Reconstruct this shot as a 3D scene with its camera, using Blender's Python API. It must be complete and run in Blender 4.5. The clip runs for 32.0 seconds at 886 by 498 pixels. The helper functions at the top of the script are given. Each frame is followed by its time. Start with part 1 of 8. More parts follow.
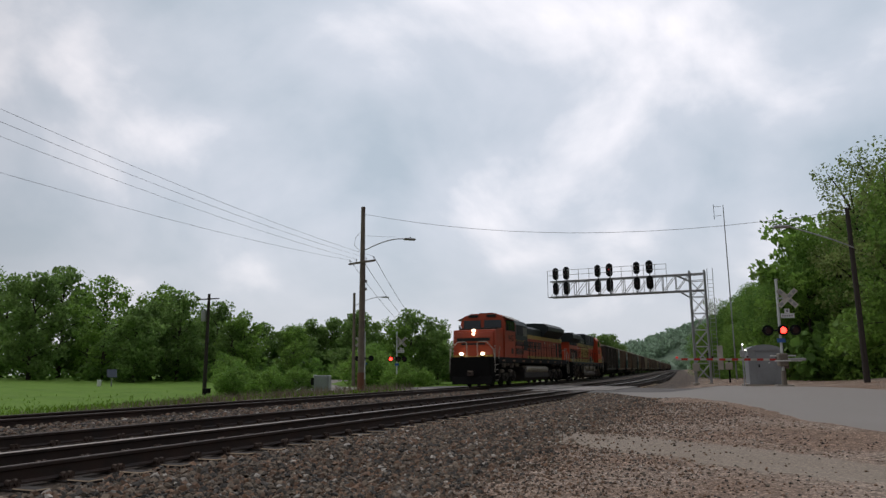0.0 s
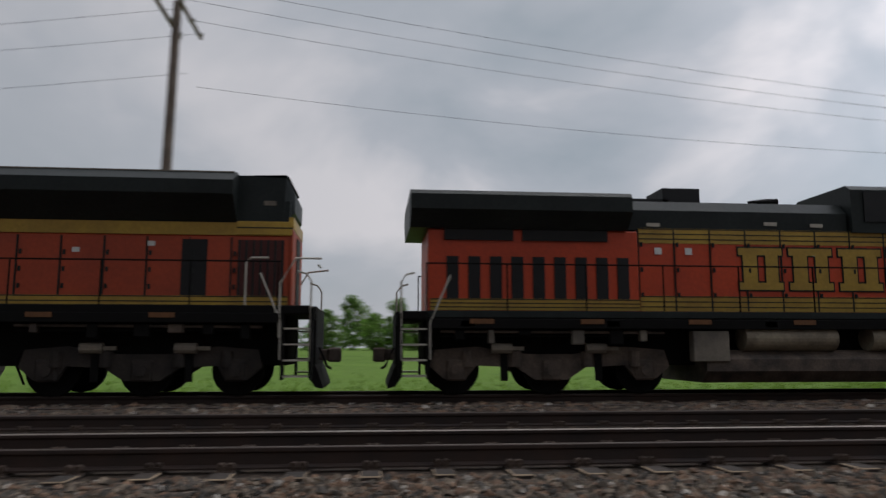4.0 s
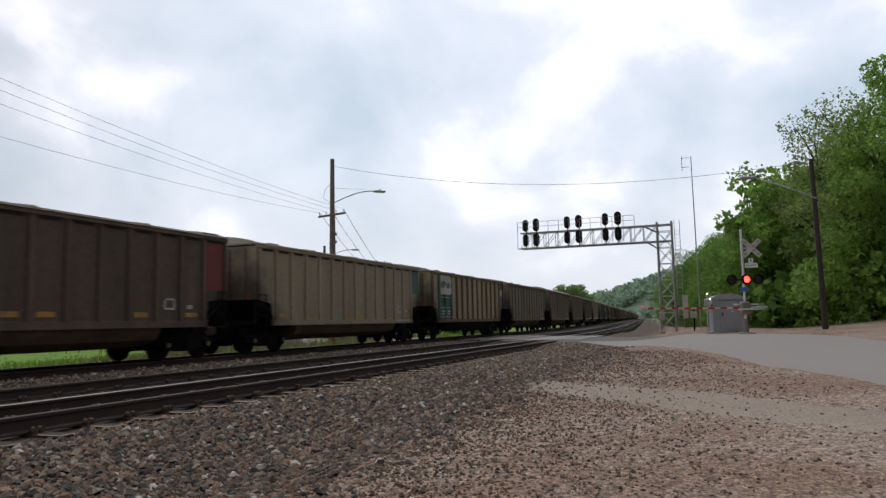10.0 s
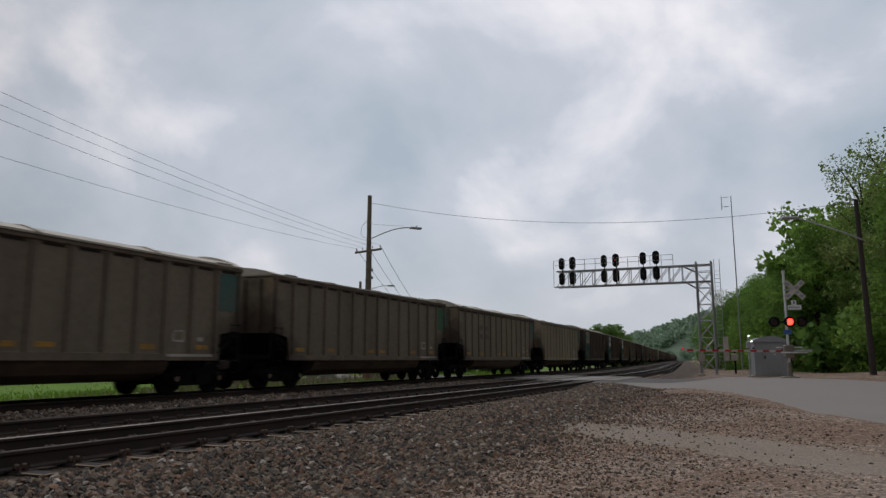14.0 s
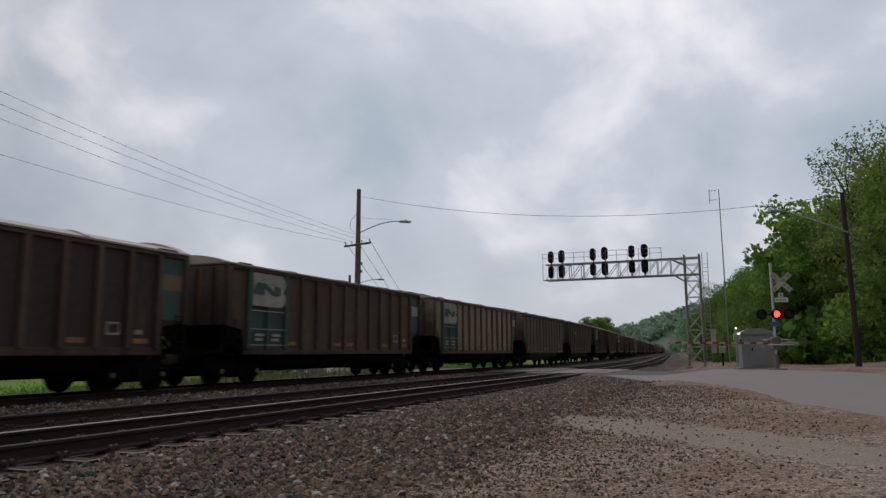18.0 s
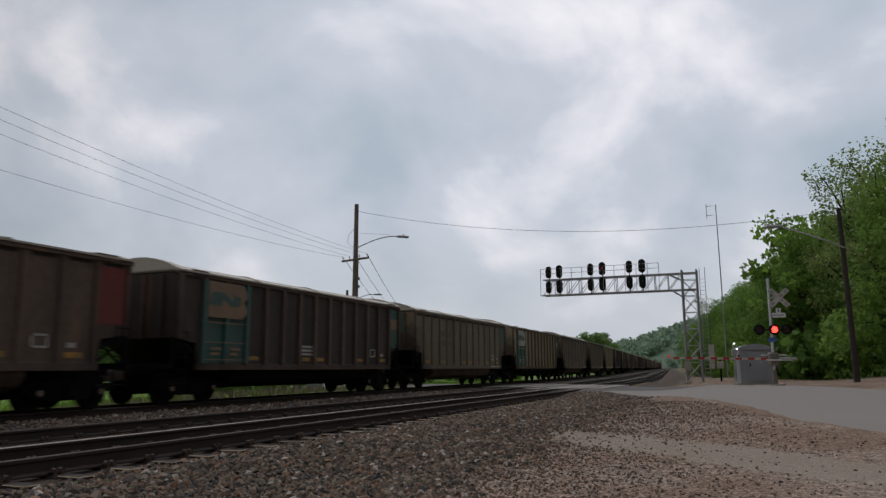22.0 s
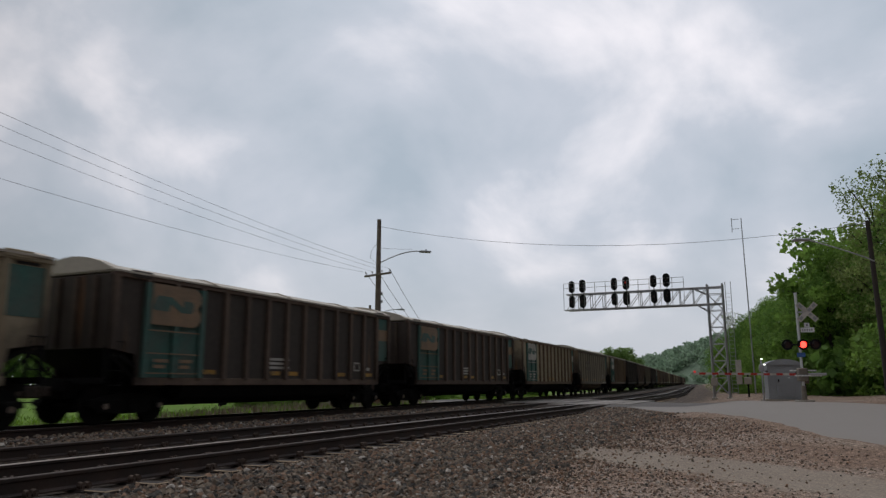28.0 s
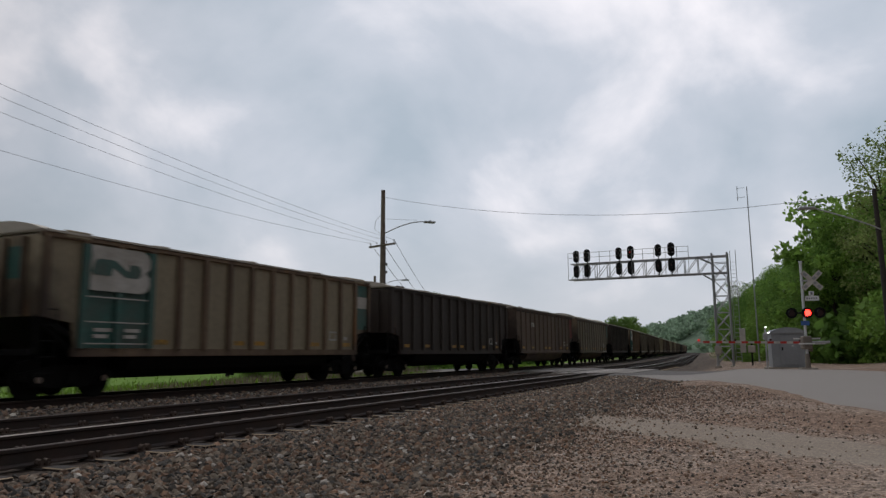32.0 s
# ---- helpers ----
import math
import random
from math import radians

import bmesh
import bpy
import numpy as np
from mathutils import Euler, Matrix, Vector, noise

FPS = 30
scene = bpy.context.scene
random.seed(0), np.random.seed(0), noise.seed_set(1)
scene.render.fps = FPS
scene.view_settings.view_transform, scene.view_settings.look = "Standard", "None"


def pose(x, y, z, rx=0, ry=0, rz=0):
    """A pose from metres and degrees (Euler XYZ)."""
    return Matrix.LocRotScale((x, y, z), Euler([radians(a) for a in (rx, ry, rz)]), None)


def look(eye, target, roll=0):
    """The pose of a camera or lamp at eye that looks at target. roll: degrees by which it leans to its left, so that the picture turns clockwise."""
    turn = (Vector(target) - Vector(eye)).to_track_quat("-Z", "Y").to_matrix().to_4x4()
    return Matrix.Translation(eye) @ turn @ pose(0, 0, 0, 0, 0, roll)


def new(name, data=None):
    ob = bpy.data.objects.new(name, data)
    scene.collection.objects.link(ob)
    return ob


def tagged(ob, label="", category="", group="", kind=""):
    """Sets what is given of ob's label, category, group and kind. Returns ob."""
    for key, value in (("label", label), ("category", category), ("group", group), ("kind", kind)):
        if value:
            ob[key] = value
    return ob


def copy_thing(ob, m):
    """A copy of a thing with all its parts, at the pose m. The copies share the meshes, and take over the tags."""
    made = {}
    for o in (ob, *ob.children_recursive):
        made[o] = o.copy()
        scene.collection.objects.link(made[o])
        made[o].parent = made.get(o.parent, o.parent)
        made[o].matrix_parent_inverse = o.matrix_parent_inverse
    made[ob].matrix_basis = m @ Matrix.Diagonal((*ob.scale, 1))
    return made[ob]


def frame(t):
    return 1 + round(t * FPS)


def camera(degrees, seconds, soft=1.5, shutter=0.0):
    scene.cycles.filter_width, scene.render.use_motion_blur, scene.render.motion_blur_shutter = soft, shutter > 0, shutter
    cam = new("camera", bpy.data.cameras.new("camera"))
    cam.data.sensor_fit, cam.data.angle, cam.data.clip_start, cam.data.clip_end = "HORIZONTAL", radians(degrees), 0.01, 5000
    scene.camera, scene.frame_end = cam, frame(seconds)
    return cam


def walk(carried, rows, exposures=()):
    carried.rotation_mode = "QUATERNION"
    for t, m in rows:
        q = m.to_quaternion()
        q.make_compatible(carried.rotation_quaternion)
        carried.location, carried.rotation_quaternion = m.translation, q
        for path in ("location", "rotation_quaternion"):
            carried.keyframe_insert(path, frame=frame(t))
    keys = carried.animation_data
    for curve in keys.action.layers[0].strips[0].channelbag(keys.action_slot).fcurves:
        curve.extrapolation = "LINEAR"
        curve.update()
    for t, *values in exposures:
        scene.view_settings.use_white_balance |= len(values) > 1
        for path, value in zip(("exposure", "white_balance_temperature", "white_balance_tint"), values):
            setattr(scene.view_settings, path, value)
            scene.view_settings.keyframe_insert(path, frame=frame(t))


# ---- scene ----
cam = camera(62.5, 32.0, 1.4, 0.3)
EYE = (0.0, 0.0, 1.82)
# seconds, yaw, pitch, roll in degrees: a hand-held camera that turns on one spot
TURNS = [
    (0.0, -66.81, 9.50, 0.50),
    (0.5, -67.00, 9.44, 0.03),
    (1.0, -66.73, 8.77, 0.17),
    (1.5, -66.36, 8.08, 0.22),
    (2.0, -64.18, 7.81, 0.71),
    (2.5, -60.21, 7.98, 0.97),
    (3.5, -26.00, 9.20, 0.80),
    (4.5, 14.68, 7.20, -0.54),
    (5.0, 34.45, 5.57, -0.74),
    (5.5, 54.29, 4.04, -0.77),
    (6.0, 62.08, 3.19, 0.57),
    (6.5, 58.07, 3.52, 2.75),
    (6.8, 46.78, 3.60, 4.33),
    (7.0, 37.48, 4.48, 5.20),
    (7.2, 25.83, 5.34, 5.52),
    (7.4, 12.98, 6.25, 5.09),
    (7.6, -0.20, 6.95, 4.75),
    (7.8, -11.90, 7.35, 4.45),
    (8.1, -31.81, 7.40, 3.45),
    (8.5, -47.38, 6.78, 2.55),
    (9.0, -60.40, 5.92, 3.78),
    (9.5, -68.89, 4.85, 2.72),
    (10.0, -69.07, 5.72, 1.11),
    (10.5, -67.88, 5.13, -0.19),
    (11.0, -66.39, 5.65, 0.38),
    (11.5, -66.71, 7.01, 1.02),
    (12.0, -64.80, 8.14, 1.38),
    (12.5, -64.58, 8.68, 0.81),
    (13.0, -65.67, 8.69, 0.63),
    (13.5, -66.25, 9.04, 0.08),
    (14.0, -66.39, 8.65, 0.04),
    (14.5, -66.79, 7.74, 0.03),
    (15.0, -67.32, 7.74, -0.17),
    (15.5, -67.53, 7.75, -0.18),
    (17.5, -67.26, 8.07, 0.13),
    (18.0, -67.20, 8.14, 0.27),
    (18.5, -67.24, 8.23, 0.31),
    (19.0, -66.73, 8.38, 0.19),
    (19.5, -66.50, 8.47, 0.35),
    (20.0, -66.47, 9.13, 0.29),
    (20.5, -66.62, 9.35, 0.38),
    (21.0, -66.98, 9.51, 0.43),
    (21.5, -67.33, 9.56, 0.33),
    (22.0, -67.39, 9.32, 0.25),
    (22.5, -67.52, 8.91, 0.26),
    (23.0, -67.68, 8.85, 0.29),
    (23.5, -67.80, 8.89, 0.28),
    (24.0, -67.75, 8.98, 0.35),
    (24.5, -67.76, 8.96, 0.31),
    (25.0, -66.78, 9.05, 0.11),
    (25.5, -66.41, 9.17, 0.20),
    (27.5, -66.07, 9.38, 0.26),
    (28.0, -65.62, 10.49, 0.16),
    (28.5, -66.73, 8.97, 0.37),
    (29.0, -67.26, 8.19, 0.18),
    (29.5, -67.49, 7.63, 0.17),
    (30.0, -66.99, 7.30, 0.05),
    (30.5, -66.93, 7.07, -0.03),
    (31.0, -66.34, 7.16, 0.58),
    (31.5, -65.13, 7.81, 0.59),
    (32.0, -65.23, 8.17, 0.42),
]
EXPOSURES = [(0.0, 0.05), (1.0, -0.08), (2.5, -0.15), (4.5, 0.45), (5.2, 1.25), (6.0, 1.48), (7.0, 1.52), (8.0, 1.44), (9.0, 0.63), (10.0, 0.40), (11.0, 0.15), (12.0, -0.05), (14.0, -0.18), (28.0, -0.13), (29.0, -0.3), (30.0, -0.12), (32.0, -0.08)]
walk(cam, [(t, pose(*EYE, 90 + p, r, y)) for t, y, p, r in TURNS], EXPOSURES)

# ---- light: overcast spring day ----
world = bpy.data.worlds.new("overcast_sky")
scene.world = world
world.use_nodes = True


ZENITH = 1.8                   # overhead against the rim of the sky


def build_sky():
    nt = world.node_tree
    nt.nodes.clear()
    N, L = nt.nodes.new, nt.links.new
    out, bg = N("ShaderNodeOutputWorld"), N("ShaderNodeBackground")
    sky = N("ShaderNodeTexSky")
    sky.sky_type, sky.sun_disc = "NISHITA", False
    sky.sun_elevation, sky.sun_rotation = radians(50), radians(24)
    sky.dust_density = 4.0
    co = N("ShaderNodeTexCoord")
    sep = N("ShaderNodeSeparateXYZ")
    L(co.outputs["Generated"], sep.inputs[0])
    # cloud deck: the direction laid onto a flat layer overhead
    zc = N("ShaderNodeMath"); zc.operation = "MAXIMUM"; zc.inputs[1].default_value = 0.0
    L(sep.outputs["Z"], zc.inputs[0])
    za = N("ShaderNodeMath"); za.operation = "ADD"; za.inputs[1].default_value = 0.62
    L(zc.outputs[0], za.inputs[0])
    dx, dy = N("ShaderNodeMath"), N("ShaderNodeMath")
    dx.operation = dy.operation = "DIVIDE"
    L(sep.outputs["X"], dx.inputs[0]); L(za.outputs[0], dx.inputs[1])
    L(sep.outputs["Y"], dy.inputs[0]); L(za.outputs[0], dy.inputs[1])
    com = N("ShaderNodeCombineXYZ")
    L(dx.outputs[0], com.inputs[0]); L(dy.outputs[0], com.inputs[1])
    com.inputs[2].default_value = 3.7
    n1 = N("ShaderNodeTexNoise")
    n1.inputs["Scale"].default_value, n1.inputs["Detail"].default_value = 3.0, 8.0
    n1.inputs["Roughness"].default_value, n1.inputs["Distortion"].default_value = 0.50, 0.25
    L(com.outputs[0], n1.inputs["Vector"])
    ramp = N("ShaderNodeValToRGB")
    e = ramp.color_ramp.elements
    e[0].position, e[0].color = 0.33, (0.44, 0.515, 0.60, 1)
    e[1].position, e[1].color = 0.66, (1.02, 0.99, 1.04, 1)
    m = ramp.color_ramp.elements.new(0.5)
    m.color = (0.605, 0.65, 0.735, 1)
    L(n1.outputs["Fac"], ramp.inputs[0])
    # paler haze towards the horizon
    hz = N("ShaderNodeMapRange")
    hz.inputs["From Min"].default_value, hz.inputs["From Max"].default_value = 0.02, 0.22
    hz.inputs["To Min"].default_value, hz.inputs["To Max"].default_value = 0.75, 0.0
    L(sep.outputs["Z"], hz.inputs["Value"])
    haze = N("ShaderNodeMix"); haze.data_type = "RGBA"
    haze.inputs["B"].default_value = (0.63, 0.65, 0.70, 1)
    # an even, closed deck towards the bend
    even = N("ShaderNodeMapRange"); even.interpolation_type = "SMOOTHSTEP"
    even.inputs["From Min"].default_value, even.inputs["From Max"].default_value = 0.35, -0.45
    even.inputs["To Min"].default_value, even.inputs["To Max"].default_value = 0.0, 0.6
    L(sep.outputs["X"], even.inputs["Value"])
    fog = N("ShaderNodeMath"); fog.operation = "MAXIMUM"
    L(hz.outputs[0], fog.inputs[0]); L(even.outputs[0], fog.inputs[1])
    L(fog.outputs[0], haze.inputs["Factor"]); L(ramp.outputs[0], haze.inputs["A"])
    mul = N("ShaderNodeMix"); mul.data_type = "RGBA"
    mul.inputs["Factor"].default_value = 0.06
    gain = N("ShaderNodeVectorMath"); gain.operation = "SCALE"; gain.inputs["Scale"].default_value = 0.10
    L(sky.outputs[0], gain.inputs[0])
    L(haze.outputs["Result"], mul.inputs["A"]); L(gain.outputs[0], mul.inputs["B"])
    # brighter beyond the line; unseen sky behind the camera is dimmed to shape light
    dot = N("ShaderNodeVectorMath"); dot.operation = "DOT_PRODUCT"
    dot.inputs[1].default_value = (0.22, 0.9, 0.1)
    L(co.outputs["Generated"], dot.inputs[0])
    side = N("ShaderNodeMapRange"); side.interpolation_type = "SMOOTHSTEP"
    side.inputs["From Min"].default_value, side.inputs["From Max"].default_value = -0.8, 0.1
    side.inputs["To Min"].default_value, side.inputs["To Max"].default_value = 0.36, 1.0
    L(dot.outputs["Value"], side.inputs["Value"])
    # brightest down the line past the crossing, duller over the field and towards the bend
    flat = N("ShaderNodeVectorMath"); flat.operation = "MULTIPLY"; flat.inputs[1].default_value = (1, 1, 0)
    L(co.outputs["Generated"], flat.inputs[0])
    unit = N("ShaderNodeVectorMath"); unit.operation = "NORMALIZE"
    L(flat.outputs[0], unit.inputs[0])
    usep = N("ShaderNodeSeparateXYZ")
    L(unit.outputs[0], usep.inputs[0])
    ex = N("ShaderNodeMapRange"); ex.interpolation_type = "SMOOTHERSTEP"
    ex.inputs["From Min"].default_value, ex.inputs["From Max"].default_value = 0.2, 0.95
    ex.inputs["To Min"].default_value, ex.inputs["To Max"].default_value = 0.80, 1.36
    L(usep.outputs["X"], ex.inputs["Value"])
    wx = N("ShaderNodeMapRange"); wx.interpolation_type = "SMOOTHERSTEP"
    wx.inputs["From Min"].default_value, wx.inputs["From Max"].default_value = -1.0, -0.1
    wx.inputs["To Min"].default_value, wx.inputs["To Max"].default_value = 0.78, 0.9
    L(usep.outputs["X"], wx.inputs["Value"])
    # an overcast sky is brightest overhead
    zen = N("ShaderNodeMapRange"); zen.interpolation_type = "SMOOTHSTEP"
    zen.inputs["From Min"].default_value, zen.inputs["From Max"].default_value = 0.45, 0.95
    zen.inputs["To Min"].default_value, zen.inputs["To Max"].default_value = 1.0, ZENITH
    L(sep.outputs["Z"], zen.inputs["Value"])
    both = side.outputs[0]
    for more in (ex, wx, zen):
        mu = N("ShaderNodeMath"); mu.operation = "MULTIPLY"
        L(both, mu.inputs[0]); L(more.outputs[0], mu.inputs[1])
        both = mu.outputs[0]
    thin = N("ShaderNodeVectorMath"); thin.operation = "SCALE"
    L(mul.outputs["Result"], thin.inputs[0]); L(both, thin.inputs["Scale"])
    L(thin.outputs[0], bg.inputs[0])
    bg.inputs[1].default_value = 0.85
    L(bg.outputs[0], out.inputs[0])


build_sky()
sun = new("sun", bpy.data.lights.new("sun", "SUN"))
sun.data.energy, sun.data.angle, sun.data.color = 0.5, radians(30), (1.0, 0.97, 0.92)
sun.matrix_world = look((20, 45, 60), (0, 0, 0))

# ---- materials ----
MATS = {}


def mat(name, color, rough=0.7, metal=0.0, vary=0.25, scale=1.2, fine=30.0, bump=0.15, second=None, spread=0.5, emit=0.0, rand=0.0, trans=0.0, streak=False, soot_shade=0.0):
    """A surface with blotches (scale, per metre), fine grain and a slight relief; second: colour of stains."""
    if name in MATS:
        return MATS[name]
    m = bpy.data.materials.new(name)
    m.use_nodes = True
    nt = m.node_tree
    N, L = nt.nodes.new, nt.links.new
    b = nt.nodes["Principled BSDF"]
    b.inputs["Roughness"].default_value, b.inputs["Metallic"].default_value = rough, metal
    co = N("ShaderNodeTexCoord")
    n1, n2 = N("ShaderNodeTexNoise"), N("ShaderNodeTexNoise")
    n1.inputs["Scale"].default_value, n1.inputs["Detail"].default_value = scale, 5.0
    n2.inputs["Scale"].default_value, n2.inputs["Detail"].default_value = fine, 3.0
    L(co.outputs["Object"], n2.inputs["Vector"])
    if streak:
        # dirt that has run down the sheet
        mp = N("ShaderNodeMapping")
        mp.inputs["Scale"].default_value = (2.4, 2.4, 0.35)
        L(co.outputs["Object"], mp.inputs["Vector"]); L(mp.outputs[0], n1.inputs["Vector"])
    else:
        L(co.outputs["Object"], n1.inputs["Vector"])
    r = N("ShaderNodeValToRGB")
    e = r.color_ramp.elements
    dark = second or tuple(c * (1 - vary) for c in color)
    e[0].position, e[0].color = 0.5 - spread * 0.4, (*dark, 1)
    e[1].position, e[1].color = 0.5 + spread * 0.4, (*color, 1)
    L(n1.outputs["Fac"], r.inputs[0])
    g = N("ShaderNodeMix"); g.data_type = "RGBA"; g.blend_type = "MULTIPLY"
    g.inputs["Factor"].default_value = 0.5
    gr = N("ShaderNodeMapRange")
    gr.inputs["From Min"].default_value, gr.inputs["From Max"].default_value = 0.25, 0.75
    gr.inputs["To Min"].default_value, gr.inputs["To Max"].default_value = 1 - vary, 1 + vary * 0.6
    L(n2.outputs["Fac"], gr.inputs["Value"])
    gc = N("ShaderNodeCombineColor")
    for i in range(3):
        L(gr.outputs[0], gc.inputs[i])
    L(r.outputs[0], g.inputs["A"]); L(gc.outputs[0], g.inputs["B"])
    last = g.outputs["Result"]
    if rand:
        oi, geo = N("ShaderNodeObjectInfo"), N("ShaderNodeNewGeometry")
        ad = N("ShaderNodeMath"); ad.operation = "ADD"
        fr = N("ShaderNodeMath"); fr.operation = "FRACT"
        L(oi.outputs["Random"], ad.inputs[0]); L(geo.outputs["Random Per Island"], ad.inputs[1])
        L(ad.outputs[0], fr.inputs[0])
        mr = N("ShaderNodeMapRange")
        mr.inputs["To Min"].default_value, mr.inputs["To Max"].default_value = 1 - rand, 1 + rand
        L(fr.outputs[0], mr.inputs["Value"])
        sc = N("ShaderNodeVectorMath"); sc.operation = "SCALE"
        L(last, sc.inputs[0]); L(mr.outputs[0], sc.inputs["Scale"])
        last = sc.outputs[0]
    if soot_shade:
        # soot and painted shade, low towards both car ends; rust runs on its sheets
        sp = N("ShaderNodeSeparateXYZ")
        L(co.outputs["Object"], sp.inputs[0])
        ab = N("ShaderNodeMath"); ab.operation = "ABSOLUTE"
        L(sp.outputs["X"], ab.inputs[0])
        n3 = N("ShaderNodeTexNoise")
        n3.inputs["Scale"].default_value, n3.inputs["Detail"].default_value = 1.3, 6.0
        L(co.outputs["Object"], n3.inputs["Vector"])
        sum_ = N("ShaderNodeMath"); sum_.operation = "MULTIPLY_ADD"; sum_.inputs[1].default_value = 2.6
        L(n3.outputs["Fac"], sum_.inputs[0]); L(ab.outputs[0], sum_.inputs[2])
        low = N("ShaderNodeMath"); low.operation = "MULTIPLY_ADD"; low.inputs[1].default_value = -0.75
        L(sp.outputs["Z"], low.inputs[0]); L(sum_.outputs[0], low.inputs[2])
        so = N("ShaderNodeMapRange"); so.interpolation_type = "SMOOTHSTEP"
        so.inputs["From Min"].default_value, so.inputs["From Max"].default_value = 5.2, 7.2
        so.inputs["To Max"].default_value = soot_shade
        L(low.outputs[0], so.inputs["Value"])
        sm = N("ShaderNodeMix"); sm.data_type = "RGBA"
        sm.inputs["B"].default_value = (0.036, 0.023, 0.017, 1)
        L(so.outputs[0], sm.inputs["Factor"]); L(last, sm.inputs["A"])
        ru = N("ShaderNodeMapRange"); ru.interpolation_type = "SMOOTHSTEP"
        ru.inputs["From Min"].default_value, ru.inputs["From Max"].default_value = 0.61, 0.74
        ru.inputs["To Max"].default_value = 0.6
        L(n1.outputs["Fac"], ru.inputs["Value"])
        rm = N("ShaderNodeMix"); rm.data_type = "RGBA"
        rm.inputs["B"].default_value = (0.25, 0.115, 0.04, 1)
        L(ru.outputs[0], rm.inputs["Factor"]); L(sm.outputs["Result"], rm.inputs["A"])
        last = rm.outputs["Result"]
    L(last, b.inputs["Base Color"])
    rr = N("ShaderNodeMapRange")
    rr.inputs["To Min"].default_value, rr.inputs["To Max"].default_value = max(0.05, rough - 0.12), min(1, rough + 0.12)
    L(n1.outputs["Fac"], rr.inputs["Value"]); L(rr.outputs[0], b.inputs["Roughness"])
    if bump:
        bp = N("ShaderNodeBump")
        bp.inputs["Strength"].default_value, bp.inputs["Distance"].default_value = bump, 0.02
        L(n2.outputs["Fac"], bp.inputs["Height"]); L(bp.outputs[0], b.inputs["Normal"])
    if emit:
        b.inputs["Emission Color"].default_value = (*color, 1)
        b.inputs["Emission Strength"].default_value = emit
    if trans:
        b.inputs["Transmission Weight"].default_value = trans
    MATS[name] = m
    return m


def leaf_mat(name, a, b_):
    if name in MATS:
        return MATS[name]
    m = mat(name, a, 0.6, 0, 0.3, 0.35, 4.0, 0.0, second=b_, spread=0.6, rand=0.3)
    b = m.node_tree.nodes["Principled BSDF"]
    b.inputs["Specular IOR Level"].default_value = 0.25
    # thin leaves let part of the light through
    nt = m.node_tree
    tr, mx = nt.nodes.new("ShaderNodeBsdfTranslucent"), nt.nodes.new("ShaderNodeMixShader")
    nt.links.new(b.inputs["Base Color"].links[0].from_socket, tr.inputs[0])
    mx.inputs[0].default_value = 0.55
    nt.links.new(b.outputs[0], mx.inputs[1]); nt.links.new(tr.outputs[0], mx.inputs[2])
    nt.links.new(mx.outputs[0], nt.nodes["Material Output"].inputs[0])
    return m


ORANGE = mat("red_orange_paint", (0.68, 0.072, 0.014), 0.5, 0, 0.25, 0.8, 14, 0.05, second=(0.42, 0.045, 0.013), spread=0.9)
DUSTORANGE = mat("dusty_orange_paint", (0.52, 0.072, 0.020), 0.55, 0, 0.3, 0.8, 14, 0.05, second=(0.27, 0.042, 0.018), spread=0.9)
YELLOW = mat("yellow_paint", (0.56, 0.36, 0.045), 0.45, 0, 0.3, 1.5, 14, 0.05, second=(0.3, 0.17, 0.03), spread=0.9)
GREENBLACK = mat("dark_green_black_paint", (0.026, 0.032, 0.031), 0.5, 0, 0.4, 1.0, 12, 0.05)
BLACK = mat("near_black", (0.009, 0.008, 0.0075), 0.9, 0, 0.4, 2, 20, 0.2)
GRILLE = mat("black_grille", (0.008, 0.008, 0.009), 0.7, 0, 0.3, 4, 60, 0.3)
DARKSTEEL = mat("dark_truck_steel", (0.055, 0.042, 0.034), 0.75, 0.1, 0.5, 2.5, 18, 0.4, second=(0.02, 0.016, 0.014))
GRIME = mat("brown_grime_steel", (0.17, 0.125, 0.095), 0.8, 0.1, 0.5, 2.5, 18, 0.4, second=(0.05, 0.038, 0.032))
TANKGREY = mat("dusty_tank_paint", (0.29, 0.245, 0.19), 0.65, 0.1, 0.3, 1.2, 16, 0.15, second=(0.1, 0.085, 0.07))
SILVER = mat("dusty_silver_paint", (0.42, 0.37, 0.31), 0.5, 0.3, 0.25, 1.5, 20, 0.1)
PALERAIL = mat("pale_handrail_paint", (0.55, 0.50, 0.42), 0.5, 0, 0.2, 4, 20, 0.05)
WHITE = mat("white_paint", (0.75, 0.75, 0.73), 0.55, 0, 0.15, 2, 20, 0.05)
GLASS = mat("dark_window_glass", (0.02, 0.025, 0.03), 0.08, 0, 0.1, 1, 5, 0.0)
SKYGLASS = mat("reflecting_window_glass", (0.10, 0.13, 0.14), 0.05, 0.6, 0.1, 1, 5, 0.0)
LAMPGLOW = mat("headlight_glow", (1.0, 0.86, 0.6), 0.3, 0, 0, 1, 5, 0, emit=4.0)
REDGLOW = mat("red_signal_glow", (1.0, 0.03, 0.02), 0.3, 0, 0, 1, 5, 0, emit=7.0)
SIGNALRED = mat("small_red_aspect", (0.5, 0.03, 0.02), 0.3, 0, 0, 1, 5, 0, emit=0.15)
DIMRED = mat("dark_red_lens", (0.035, 0.004, 0.004), 0.3, 0, 0.1, 1, 5, 0)
WHITEGLOW = mat("white_lamp_glow", (1.0, 0.98, 0.92), 0.3, 0, 0, 1, 5, 0, emit=3.0)
DIMGLOW = mat("dim_red_glow", (0.8, 0.02, 0.02), 0.3, 0, 0, 1, 5, 0, emit=0.6)
